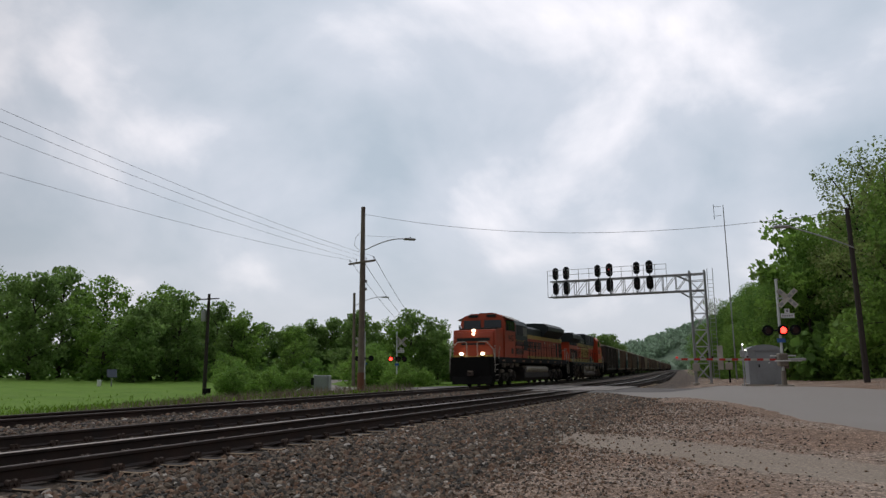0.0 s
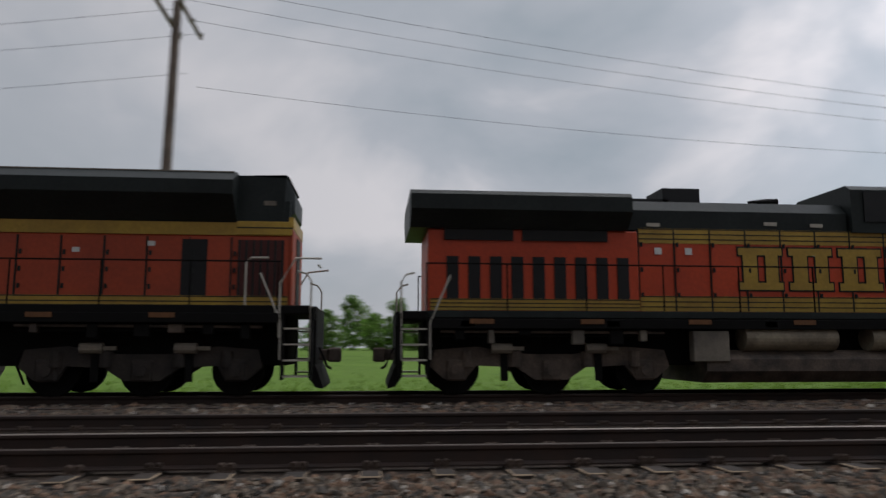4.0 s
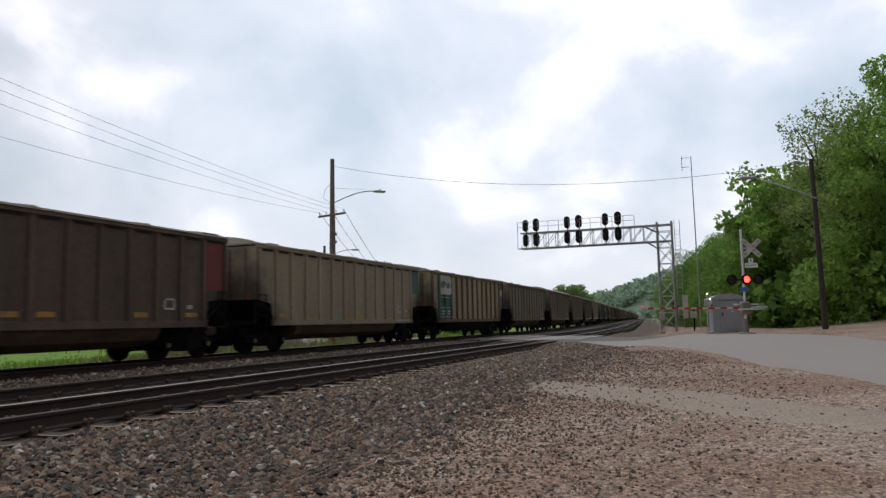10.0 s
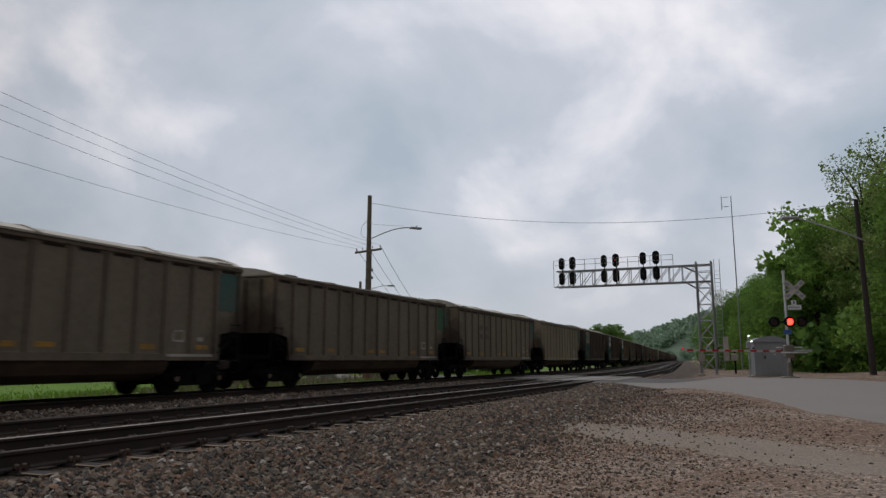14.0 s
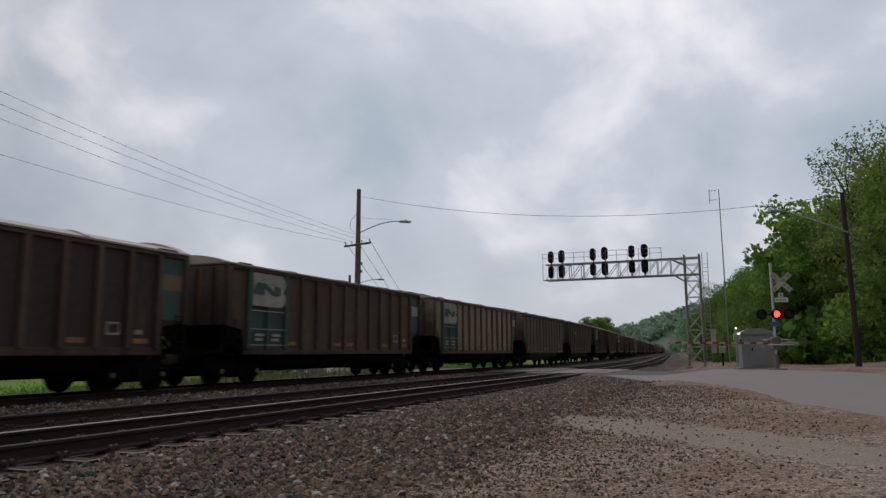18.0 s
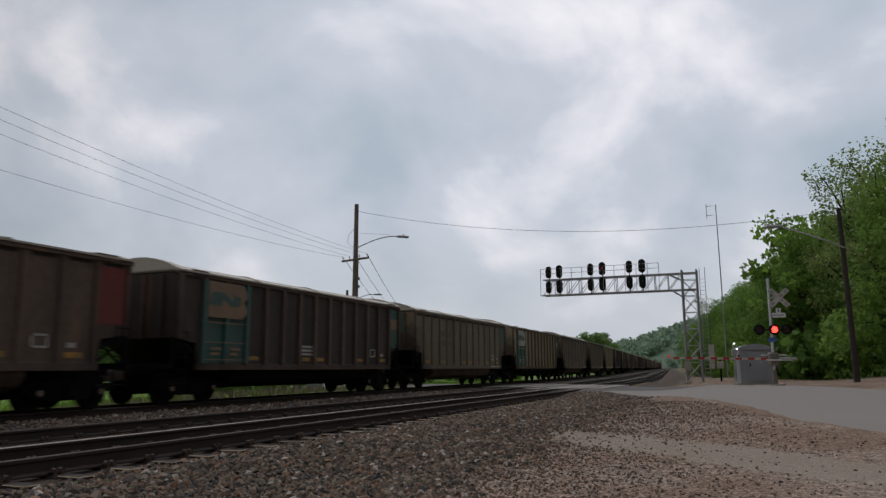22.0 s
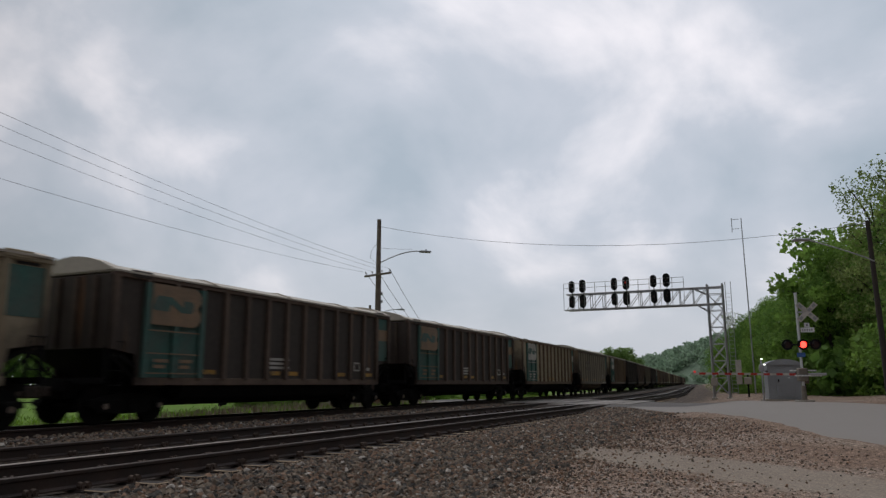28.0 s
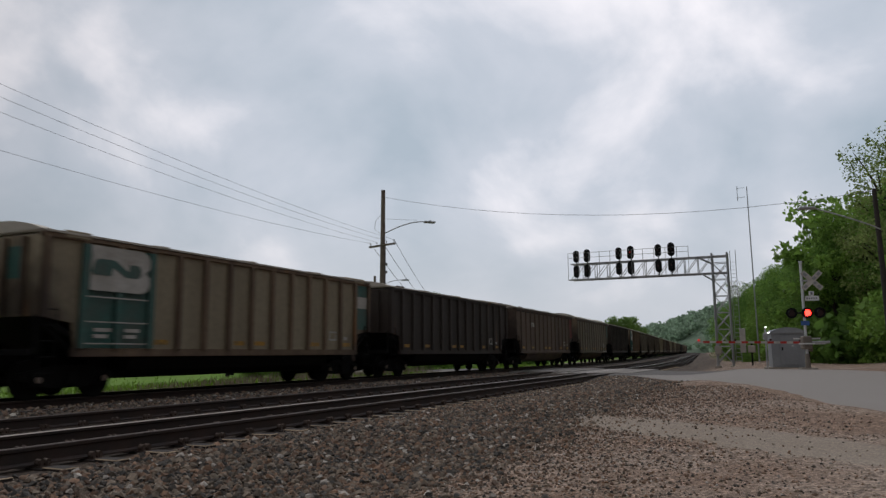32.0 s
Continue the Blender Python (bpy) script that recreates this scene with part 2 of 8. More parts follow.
PALEMAST = mat("pale_silver_mast_paint", (0.62, 0.63, 0.62), 0.5, 0.1, 0.15, 2, 20, 0.05)
REDPAINT = mat("red_paint", (0.5, 0.03, 0.02), 0.5, 0, 0.2, 3, 20, 0.05)
TAN = mat("dusty_tan_car_paint", (0.42, 0.352, 0.235), 0.75, 0, 0.3, 0.55, 7, 0.15, second=(0.24, 0.185, 0.115), spread=0.9, rand=0.16, streak=True, soot_shade=0.85)
BROWN = mat("dusty_brown_car_paint", (0.165, 0.112, 0.077), 0.78, 0, 0.4, 0.6, 7, 0.15, second=(0.07, 0.045, 0.033), spread=0.8, rand=0.18, streak=True, soot_shade=0.85)
DARKCAR = mat("sooty_dark_car_paint", (0.075, 0.057, 0.045), 0.8, 0, 0.4, 0.6, 7, 0.15, second=(0.035, 0.026, 0.02), spread=0.8, rand=0.2, streak=True, soot_shade=0.85)
OLIVE = mat("dusty_olive_car_paint", (0.265, 0.215, 0.145), 0.75, 0, 0.35, 0.5, 7, 0.15, second=(0.14, 0.105, 0.07), spread=0.8, rand=0.14, streak=True, soot_shade=0.85)
OLIVERIB = mat("dusty_olive_rib_paint", (0.215, 0.165, 0.11), 0.75, 0, 0.35, 1.1, 9, 0.15, second=(0.105, 0.08, 0.056), spread=0.8, rand=0.14, streak=True, soot_shade=0.85)
BELLY = mat("brown_stained_belly_steel", (0.19, 0.135, 0.09), 0.75, 0.1, 0.4, 0.9, 9, 0.15, second=(0.05, 0.034, 0.027), spread=0.8)
WORNYELLOW = mat("worn_orange_yellow_paint", (0.55, 0.27, 0.03), 0.6, 0, 0.4, 5, 20, 0.05, second=(0.2, 0.13, 0.05))
RIBTAN = mat("rusty_tan_rib_paint", (0.24, 0.165, 0.10), 0.78, 0, 0.4, 1.2, 9, 0.15, second=(0.10, 0.06, 0.037), spread=0.8, rand=0.16, streak=True, soot_shade=0.85)
COVER = mat("cream_cover_panels", (0.60, 0.54, 0.45), 0.7, 0, 0.25, 0.7, 8, 0.1, second=(0.44, 0.38, 0.31), spread=0.8)
TEAL = mat("faded_teal_paint", (0.04, 0.135, 0.11), 0.65, 0, 0.3, 1.2, 9, 0.1, second=(0.085, 0.105, 0.085))
PALEGREEN = mat("pale_faded_green_paint", (0.17, 0.27, 0.19), 0.7, 0, 0.3, 1.2, 9, 0.1, second=(0.24, 0.20, 0.12))
POCKETSHADE = mat("painted_pocket_shade", (0.03, 0.024, 0.02), 0.85, 0, 0.3, 3, 20, 0.1)
PALEOCHRE = mat("dusty_ochre_paint", (0.30, 0.19, 0.11), 0.7, 0, 0.3, 2.0, 12, 0.05, second=(0.2, 0.14, 0.09))
OXBLOOD = mat("dark_red_mesh", (0.09, 0.016, 0.012), 0.7, 0, 0.3, 4, 60, 0.3)
DULLORANGE = mat("dull_orange_reflector", (0.20, 0.08, 0.025), 0.6, 0, 0.3, 5, 20, 0.05)
GREYGREEN = mat("grimy_grey_green_panel", (0.23, 0.23, 0.19), 0.65, 0.1, 0.35, 2.5, 16, 0.1, second=(0.13, 0.125, 0.10))
AIRTAN = mat("dusty_tan_air_tank", (0.36, 0.30, 0.21), 0.6, 0.1, 0.4, 2.2, 14, 0.1, second=(0.15, 0.115, 0.08))
GRAFFITI = mat("pale_blue_spray_paint", (0.42, 0.47, 0.52), 0.7, 0, 0.3, 3.0, 12, 0.05, second=(0.25, 0.27, 0.3))
ROTWOOD = mat("pale_split_tie_end", (0.42, 0.31, 0.20), 0.9, 0, 0.35, 5.0, 30, 0.4, second=(0.27, 0.19, 0.12), rand=0.25)
DARKASPHALT = mat("dark_patched_asphalt", (0.125, 0.11, 0.10), 0.92, 0, 0.3, 0.7, 60, 0.25, second=(0.08, 0.07, 0.063), spread=0.8)
OCHRE = mat("faded_orange_patch", (0.35, 0.13, 0.05), 0.7, 0, 0.3, 1.2, 9, 0.1)
DULLRED = mat("dull_red_patch", (0.20, 0.04, 0.03), 0.75, 0, 0.3, 1.2, 9, 0.1)
LIME = mat("faded_green_patch", (0.055, 0.15, 0.075), 0.7, 0, 0.3, 1.2, 9, 0.1)
FADEWHITE = mat("dusty_white_paint", (0.55, 0.52, 0.47), 0.7, 0, 0.3, 2.0, 12, 0.05, second=(0.35, 0.31, 0.26))
FAINT = mat("faint_dark_stencil", (0.15, 0.11, 0.08), 0.75, 0, 0.3, 2.0, 12, 0.05)
RAILSIDE = mat("rusty_rail_side", (0.054, 0.029, 0.02), 0.75, 0.15, 0.35, 2.0, 40, 0.15, second=(0.026, 0.017, 0.0135))
CLIP = mat("dusty_rusty_rail_clip", (0.10, 0.065, 0.047), 0.85, 0.1, 0.4, 3.0, 40, 0.3, second=(0.06, 0.04, 0.03))
RAILTOP = mat("polished_rail_head", (0.36, 0.30, 0.26), 0.36, 0.9, 0.25, 1.5, 40, 0.05)
RAILDULL = mat("dull_rail_head", (0.10, 0.073, 0.06), 0.65, 0.3, 0.3, 1.5, 40, 0.05)
TIEDARK = mat("dark_wood_tie", (0.038, 0.025, 0.018), 0.9, 0, 0.45, 2.0, 26, 0.4, rand=0.3)
STONE = mat("ballast_stone", (0.205, 0.157, 0.113), 0.92, 0, 0.35, 9.0, 60, 0.3, second=(0.125, 0.094, 0.067), rand=0.55)
STONEDARK = mat("dark_ballast_stone", (0.078, 0.063, 0.05), 0.9, 0, 0.35, 9.0, 60, 0.3, second=(0.04, 0.036, 0.031), rand=0.5)
STONEPALE = mat("pale_quartz_ballast_stone", (0.46, 0.41, 0.35), 0.85, 0, 0.3, 9.0, 60, 0.3, second=(0.3, 0.26, 0.22), rand=0.3)
STONERED = mat("brownish_ballast_stone", (0.215, 0.122, 0.072), 0.92, 0, 0.35, 9.0, 60, 0.3, second=(0.135, 0.088, 0.06), rand=0.5)
WOODPOLE = mat("grey_weathered_pole_wood", (0.24, 0.19, 0.15), 0.9, 0, 0.4, 1.5, 24, 0.4, second=(0.13, 0.10, 0.08))
DARKPOLE = mat("dark_creosoted_pole_wood", (0.045, 0.034, 0.028), 0.9, 0, 0.4, 1.5, 24, 0.3)
SIGNGREY = mat("faded_sign_lettering", (0.30, 0.30, 0.30), 0.6, 0, 0.2, 3, 20, 0.05)
GALV = mat("galvanised_steel", (0.42, 0.42, 0.42), 0.5, 0.5, 0.2, 2.0, 25, 0.08)
SIGNALBLACK = mat("matt_black_signal_paint", (0.012, 0.012, 0.012), 0.7, 0, 0.2, 3, 20, 0.05)
ALU = mat("dull_aluminium_sheet", (0.31, 0.32, 0.33), 0.5, 0.4, 0.2, 1.0, 16, 0.08)
WIRE = mat("weathered_wire", (0.10, 0.10, 0.105), 0.6, 0.3, 0.2, 2, 10, 0)
ASPHALT = mat("worn_pale_asphalt", (0.25, 0.222, 0.198), 0.92, 0, 0.3, 0.4, 60, 0.25, second=(0.225, 0.198, 0.175), spread=0.8)
BARK = mat("tree_bark", (0.075, 0.058, 0.045), 0.95, 0, 0.4, 3, 20, 0.5)
LEAF1 = leaf_mat("spring_leaves", (0.27, 0.42, 0.085), (0.15, 0.27, 0.055))
LEAF2 = leaf_mat("deep_green_leaves", (0.20, 0.34, 0.07), (0.105, 0.21, 0.045))
# the deep green leaf colour, paled to stand for distance haze
LEAF4 = leaf_mat("haze_paled_leaves", (0.255, 0.38, 0.11), (0.15, 0.25, 0.072))
LEAF3 = leaf_mat("pale_new_leaves", (0.30, 0.36, 0.12), (0.18, 0.25, 0.07))
SIDING = mat("white_lap_siding", (0.72, 0.72, 0.72), 0.6, 0, 0.1, 1, 12, 0.05)
BLUEROOF = mat("blue_metal_roof", (0.10, 0.24, 0.55), 0.4, 0.2, 0.15, 0.6, 8, 0.03)
NAVY = mat("dark_blue_container_paint", (0.02, 0.035, 0.06), 0.5, 0, 0.25, 1, 9, 0.05)
LIGHTGREY = mat("light_grey_container_paint", (0.42, 0.43, 0.43), 0.55, 0, 0.2, 1, 9, 0.05)
CARRED = mat("rusty_red_well_car_paint", (0.11, 0.04, 0.03), 0.75, 0, 0.35, 1, 9, 0.15)
BLUEGREY = mat("faded_blue_container_paint", (0.11, 0.17, 0.2), 0.6, 0, 0.2, 1, 9, 0.05)
BROWNREED = mat("dry_reed_stems", (0.27, 0.21, 0.15), 0.9, 0, 0.35, 0.5, 8, 0.2)
for k_ in ("near_black", "dark_green_black_paint", "matt_black_signal_paint"):
    MATS[k_].node_tree.nodes["Principled BSDF"].inputs["Specular IOR Level"].default_value = 0.2

# ---- mesh helpers ----


def part(name, bm, material, parent=None, label="", smooth=False):
    """Links a bmesh as one mesh object, under a thing or a part where one is given."""
    me = bpy.data.meshes.new(name)
    bm.to_mesh(me)
    bm.free()
    for m in material if isinstance(material, (list, tuple)) else (material,):
        me.materials.append(m)
    if smooth:
        me.polygons.foreach_set("use_smooth", [True] * len(me.polygons))
    ob = new(name, me)
    if parent:
        ob.parent = parent
    if label:
        tagged(ob, label)
    return ob


def raw(name, verts, faces, material, parent=None, slots=None):
    me = bpy.data.meshes.new(name)
    me.from_pydata(verts, [], faces)
    for m in material if isinstance(material, (list, tuple)) else (material,):
        me.materials.append(m)
    if slots is not None:
        me.polygons.foreach_set("material_index", slots)
    me.update()
    ob = new(name, me)
    if parent:
        ob.parent = parent
    return ob


def empty(name, m=None):
    ob = new(name)
    ob.empty_display_size = 0.3
    if m is not None:
        ob.matrix_basis = m
    return ob


def box(bm, x0, y0, z0, x1, y1, z1, bevel=0.0, mi=0):
    """A block between two corners, added to bm."""
    r = bmesh.ops.create_cube(bm, size=1.0, matrix=Matrix.LocRotScale(((x0 + x1) / 2, (y0 + y1) / 2, (z0 + z1) / 2), None, (abs(x1 - x0), abs(y1 - y0), abs(z1 - z0))))
    vs = r["verts"]
    fs = {f for v in vs for f in v.link_faces}
    if bevel:
        es = {e for f in fs for e in f.edges}
        b = bmesh.ops.bevel(bm, geom=list(es), offset=bevel, segments=1, affect="EDGES", profile=0.5)
        fs = set(b["faces"]) | {f for f in fs if f.is_valid}
    for f in fs:
        if f.is_valid:
            f.material_index = mi
    return bm


def bbox(x0, y0, z0, x1, y1, z1, bevel=0.0):
    return box(bmesh.new(), x0, y0, z0, x1, y1, z1, bevel)


def tube(bm, p, q, r, seg=8, r2=None, mi=0):
    """A round bar from p to q."""
    p, q = Vector(p), Vector(q)
    d = q - p
    m = Matrix.Translation((p + q) / 2) @ d.to_track_quat("Z", "Y").to_matrix().to_4x4()
    res = bmesh.ops.create_cone(bm, cap_ends=True, segments=seg, radius1=r, radius2=r if r2 is None else r2, depth=d.length, matrix=m)
    for f in {f for v in res["verts"] for f in v.link_faces}:
        f.material_index = mi
    return bm


def tubes(pts, r, seg=6):
    """One bent bar through all the points."""
    bm = bmesh.new()
    pts = [Vector(p) for p in pts]
    rings = []
    for i, p in enumerate(pts):
        d = (pts[min(i + 1, len(pts) - 1)] - pts[max(i - 1, 0)]).normalized()
        u = d.cross(Vector((0.13, 0.21, 0.97)) if abs(d.z) < 0.9 else Vector((1, 0.1, 0))).normalized()
        w = d.cross(u)
        rings.append([bm.verts.new(p + (u * math.cos(2 * math.pi * k / seg) + w * math.sin(2 * math.pi * k / seg)) * r) for k in range(seg)])
    for a, b in zip(rings, rings[1:]):
        for k in range(seg):
            bm.faces.new((a[k], a[(k + 1) % seg], b[(k + 1) % seg], b[k]))
    bm.faces.new(rings[0][::-1])
    bm.faces.new(rings[-1])
    return bm


def prism(bm, outline, x0, x1, mi=0):
    """A solid with the (y, z) outline, from x0 to x1."""
    a = [bm.verts.new((x0, y, z)) for y, z in outline]
    b = [bm.verts.new((x1, y, z)) for y, z in outline]
    fs = [bm.faces.new(a[::-1]), bm.faces.new(b)]
    n = len(outline)
    for i in range(n):
        fs.append(bm.faces.new((a[i], a[(i + 1) % n], b[(i + 1) % n], b[i])))
    for f in fs:
        f.material_index = mi
    bmesh.ops.recalc_face_normals(bm, faces=fs)
    return bm


def slab(bm, outline, y0, y1, mi=0):
    """A solid with the (x, z) outline, from y0 to y1."""
    a = [bm.verts.new((x, y0, z)) for x, z in outline]
    b = [bm.verts.new((x, y1, z)) for x, z in outline]
    fs = [bm.faces.new(a), bm.faces.new(b[::-1])]
    n = len(outline)
    for i in range(n):
        fs.append(bm.faces.new((a[i], b[i], b[(i + 1) % n], a[(i + 1) % n])))
    for f in fs:
        f.material_index = mi
    bmesh.ops.recalc_face_normals(bm, faces=fs)
    return bm


def fixed(bm, m):
    bmesh.ops.transform(bm, matrix=m, verts=bm.verts)
    return bm


def smooth01(a, b, x):
    t = min(1.0, max(0.0, (x - a) / (b - a)))
    return t * t * (3 - 2 * t)


# ---- plan: three parallel tracks, straight past the camera and bending away at both ends ----
RT = 0.72                      # top of the rails
CENTRE = (9.33, 13.5, 16.6)  # track middles at x = 0


SLOPE = 0.093                  # turn of the line beyond the crossing


def rise(x):
    """Slow climb of the whole ground along the line."""
    return 0.0012 * (min(x, 600) - 90) if x > 90 else 0.0


def bend(x):
    if x > 40:
        u = min(x - 40, 60)
        return u * u * SLOPE / 120 + max(0, x - 100) * SLOPE
    if x < -45:
        return (x + 45) ** 2 / 857
    return 0.0


# distance along the track, from x = 0
SX = np.arange(-560, 1120, 1.0)
SY = np.array([bend(x) for x in SX])
SS = np.concatenate([[0], np.cumsum(np.hypot(np.diff(SX), np.diff(SY)))])
SS = SS - np.interp(0, SX, SS)


def on_track(s, centre):
    x = float(np.interp(s, SS, SX))
    # the farthest track lies a little higher
    return Vector((x, centre + bend(x), RT + rise(x) + (0.11 if centre > 16 else 0.0)))


def hill(x, y):
    """Wooded slope behind the crossing, and the low ridges far off."""
    h = 0.0
    if y < 0 and x > 20:
        h += 16 * smooth01(-4, -60, y - (0 if x > 60 else (60 - x) * 0.35)) * smooth01(24, 70, x)
    if x > 90:
        h += 20 * smooth01(0, 50, 2 + bend(x) - y) * smooth01(90, 260, x)
    return h


# the road comes round from beside the camera, then crosses the tracks square
ROADLINE = [(-60, -26), (-30, -19), (0, -11.5), (12, -8.5), (22, -4.6), (30, -1.2), (38, 3.2), (43.8, 7.3), (47.5, 12.2), (49.2, 18), (50.2, 26), (54.5, 34), (61, 41), (70, 47), (85, 53)]


def spline(pts, step=1.0):
    """Points along a smooth curve through pts."""
    out = []
    P = [Vector(p) for p in [pts[0]] + list(pts) + [pts[-1]]]
    for i in range(1, len(P) - 2):
        n = max(2, int((P[i + 1] - P[i]).length / step))
        for k in range(n):
            t = k / n
            a, b_, c, d = P[i - 1], P[i], P[i + 1], P[i + 2]
            out.append(0.5 * ((2 * b_) + (c - a) * t + (2 * a - 5 * b_ + 4 * c - d) * t * t + (3 * b_ - a - 3 * c + d) * t ** 3))
    return out + [P[-1]]


ROADPTS = spline([Vector((x, y)) for x, y in ROADLINE])
ROADNP = np.array([(p.x, p.y) for p in ROADPTS])


def road_off(x, y):
    """Distance from the road's middle."""
    if x < -62 or x > 95 or y < -30 or y > 100:
        return 99.0
    return float(np.sqrt(((ROADNP - (x, y)) ** 2).sum(1).min()))


def ground_z(x, y):
    base = 0.15 + 0.45 * smooth01(9, 26, x) * smooth01(40, 24, y) + 0.3 * smooth01(22, 34, x) * smooth01(5, 1, y) + 0.68 * smooth01(-22, -46, x) * smooth01(12, 4, y)
    z = base
    b = bend(x)
    yy = y - b
    top = 0.44
    if yy > 3.6:
        k = smooth01(4.6, 8.0, yy) * (1 - smooth01(18.7, 21.6, yy))
        z = base * (1 - k) + top * k
        # stone raised to rail level, middle to farthest track, to fit the camera's view
        z += 0.25 * smooth01(12.78, 12.95, yy) * (1 - smooth01(15.0, 15.7, yy)) * k + 0.12 * smooth01(15.2, 15.7, yy) * k
    d = road_off(x, y)
    if d < 7.5 and y > 3:
        k = (1 - smooth01(4.6, 7.4, d)) * smooth01(3, 7, y)
        z = z * (1 - k) + (RT - 0.09) * k
    if yy > 21:
        z -= 0.25 * smooth01(21, 30, yy)
    if y > 28 and x < 120:
        z += 1.55 * smooth01(28, 92, y) * smooth01(120, 70, x)
    z += 0.035 * noise.noise((x * 0.35, y * 0.35, 0)) + 0.015 * noise.noise((x * 1.4, y * 1.4, 3)) if yy < 7.5 else 0.0
    return z + rise(x) + hill(x, y)


def ground_material():
    m = bpy.data.materials.new("gravel_ballast_and_grass")
    m.use_nodes = True
    nt = m.node_tree
    N, L = nt.nodes.new, nt.links.new
    b = nt.nodes["Principled BSDF"]
    b.inputs["Roughness"].default_value = 0.95
    b.inputs["Specular IOR Level"].default_value = 0.2
    geo = N("ShaderNodeNewGeometry")
    sep = N("ShaderNodeSeparateXYZ")
    L(geo.outputs["Position"], sep.inputs[0])

    def tex(kind, scale, detail=4.0, rough=0.6):
        n = N("ShaderNodeTexNoise") if kind == "n" else N("ShaderNodeTexVoronoi")
        n.inputs["Scale"].default_value = scale
        if kind == "n":
            n.inputs["Detail"].default_value, n.inputs["Roughness"].default_value = detail, rough
        L(geo.outputs["Position"], n.inputs["Vector"])
        return n

    def ramp(src, *stops):
        r = N("ShaderNodeValToRGB")
        e = r.color_ramp.elements
        e[0].position, e[0].color = stops[0][0], (*stops[0][1], 1)
        e[1].position, e[1].color = stops[-1][0], (*stops[-1][1], 1)
        for p, c in stops[1:-1]:
            r.color_ramp.elements.new(p).color = (*c, 1)
        L(src, r.inputs[0])
        return r.outputs[0]

    def mix(f, a, b_, kind="MIX"):
        n = N("ShaderNodeMix"); n.data_type = "RGBA"; n.blend_type = kind
        if isinstance(f, float):
            n.inputs["Factor"].default_value = f
        else:
            L(f, n.inputs["Factor"])
        L(a, n.inputs["A"]); L(b_, n.inputs["B"])
        return n.outputs["Result"]

    def math(op, a, c):
        n = N("ShaderNodeMath"); n.operation = op
        for i, v in enumerate((a, c)):
            if isinstance(v, (int, float)):
                n.inputs[i].default_value = v
            else:
                L(v, n.inputs[i])
        return n.outputs[0]

    def step(src, a, c):
        n = N("ShaderNodeMapRange"); n.interpolation_type = "SMOOTHSTEP"
        n.inputs["From Min"].default_value, n.inputs["From Max"].default_value = a, c
        L(src, n.inputs["Value"])
        return n.outputs[0]

    big, mid, fine = tex("n", 0.28), tex("n", 1.6), tex("n", 24.0, 5.0, 0.75)
    peb = tex("v", 26.0)
    lump = tex("v", 15.0)
    # gravel lot: pale pinkish fines with pebbles and browner patches
    lot = mix(step(big.outputs["Fac"], 0.40, 0.62), ramp(fine.outputs["Fac"], (0.38, (0.075, 0.046, 0.032)), (0.63, (0.33, 0.23, 0.17))),
              ramp(fine.outputs["Fac"], (0.38, (0.125, 0.09, 0.071)), (0.63, (0.39, 0.31, 0.25))))
    # the lot turns paler towards the depot
    pale = math("ADD", math("MULTIPLY", sep.outputs["X"], -1.0), math("MULTIPLY", math("SUBTRACT", big.outputs["Fac"], 0.5), 14.0))
    lot = mix(math("MULTIPLY", step(pale, 1.0, 20.0), 0.85), lot, ramp(fine.outputs["Fac"], (0.36, (0.185, 0.16, 0.142)), (0.64, (0.37, 0.335, 0.31))))
    spk = tex("n", 6.5, 7.0, 0.85)
    lot = mix(0.85, lot, ramp(spk.outputs["Fac"], (0.4, (0.5, 0.47, 0.44)), (0.58, (1.4, 1.39, 1.37))), "MULTIPLY")
    tone = N("ShaderNodeSeparateColor")
    L(peb.outputs["Color"], tone.inputs[0])
    lot = mix(0.75, lot, ramp(tone.outputs[0], (0.0, (0.25, 0.24, 0.23)), (0.5, (0.5, 0.5, 0.5)), (1.0, (0.82, 0.80, 0.77))), "OVERLAY")
    # a smooth pale patch of packed fines beside the road
    ex_ = math("DIVIDE", math("ADD", math("SUBTRACT", sep.outputs["X"], 14.2), math("MULTIPLY", sep.outputs["Y"], -0.62)), 1.25)
    ey_ = math("DIVIDE", math("SUBTRACT", sep.outputs["Y"], 0.2), 5.4)
    ell = math("ADD", math("ADD", math("POWER", ex_, 2.0), math("POWER", ey_, 2.0)), math("MULTIPLY", math("SUBTRACT", mid.outputs["Fac"], 0.5), 2.2))
    lot = mix(math("MULTIPLY", step(math("MULTIPLY", ell, -1.0), -1.35, -0.55), 0.72), lot, ramp(fine.outputs["Fac"], (0.3, (0.215, 0.182, 0.147)), (0.7, (0.345, 0.288, 0.225))))
    # ballast: grey stones, each its own tone, crevice shade painted between them
    hue = N("ShaderNodeSeparateColor")
    L(lump.outputs["Color"], hue.inputs[0])
    bal = ramp(hue.outputs[0], (0.0, (0.05, 0.04, 0.033)), (0.5, (0.15, 0.118, 0.095)), (0.8, (0.23, 0.15, 0.105)), (1.0, (0.34, 0.29, 0.24)))
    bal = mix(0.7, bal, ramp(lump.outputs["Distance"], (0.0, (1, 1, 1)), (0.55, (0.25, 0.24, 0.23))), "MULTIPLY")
    grass = mix(step(mid.outputs["Fac"], 0.35, 0.7), ramp(big.outputs["Fac"], (0.3, (0.085, 0.16, 0.018)), (0.7, (0.14, 0.25, 0.03))),
                ramp(fine.outputs["Fac"], (0.3, (0.10, 0.17, 0.025)), (0.7, (0.17, 0.27, 0.045))))
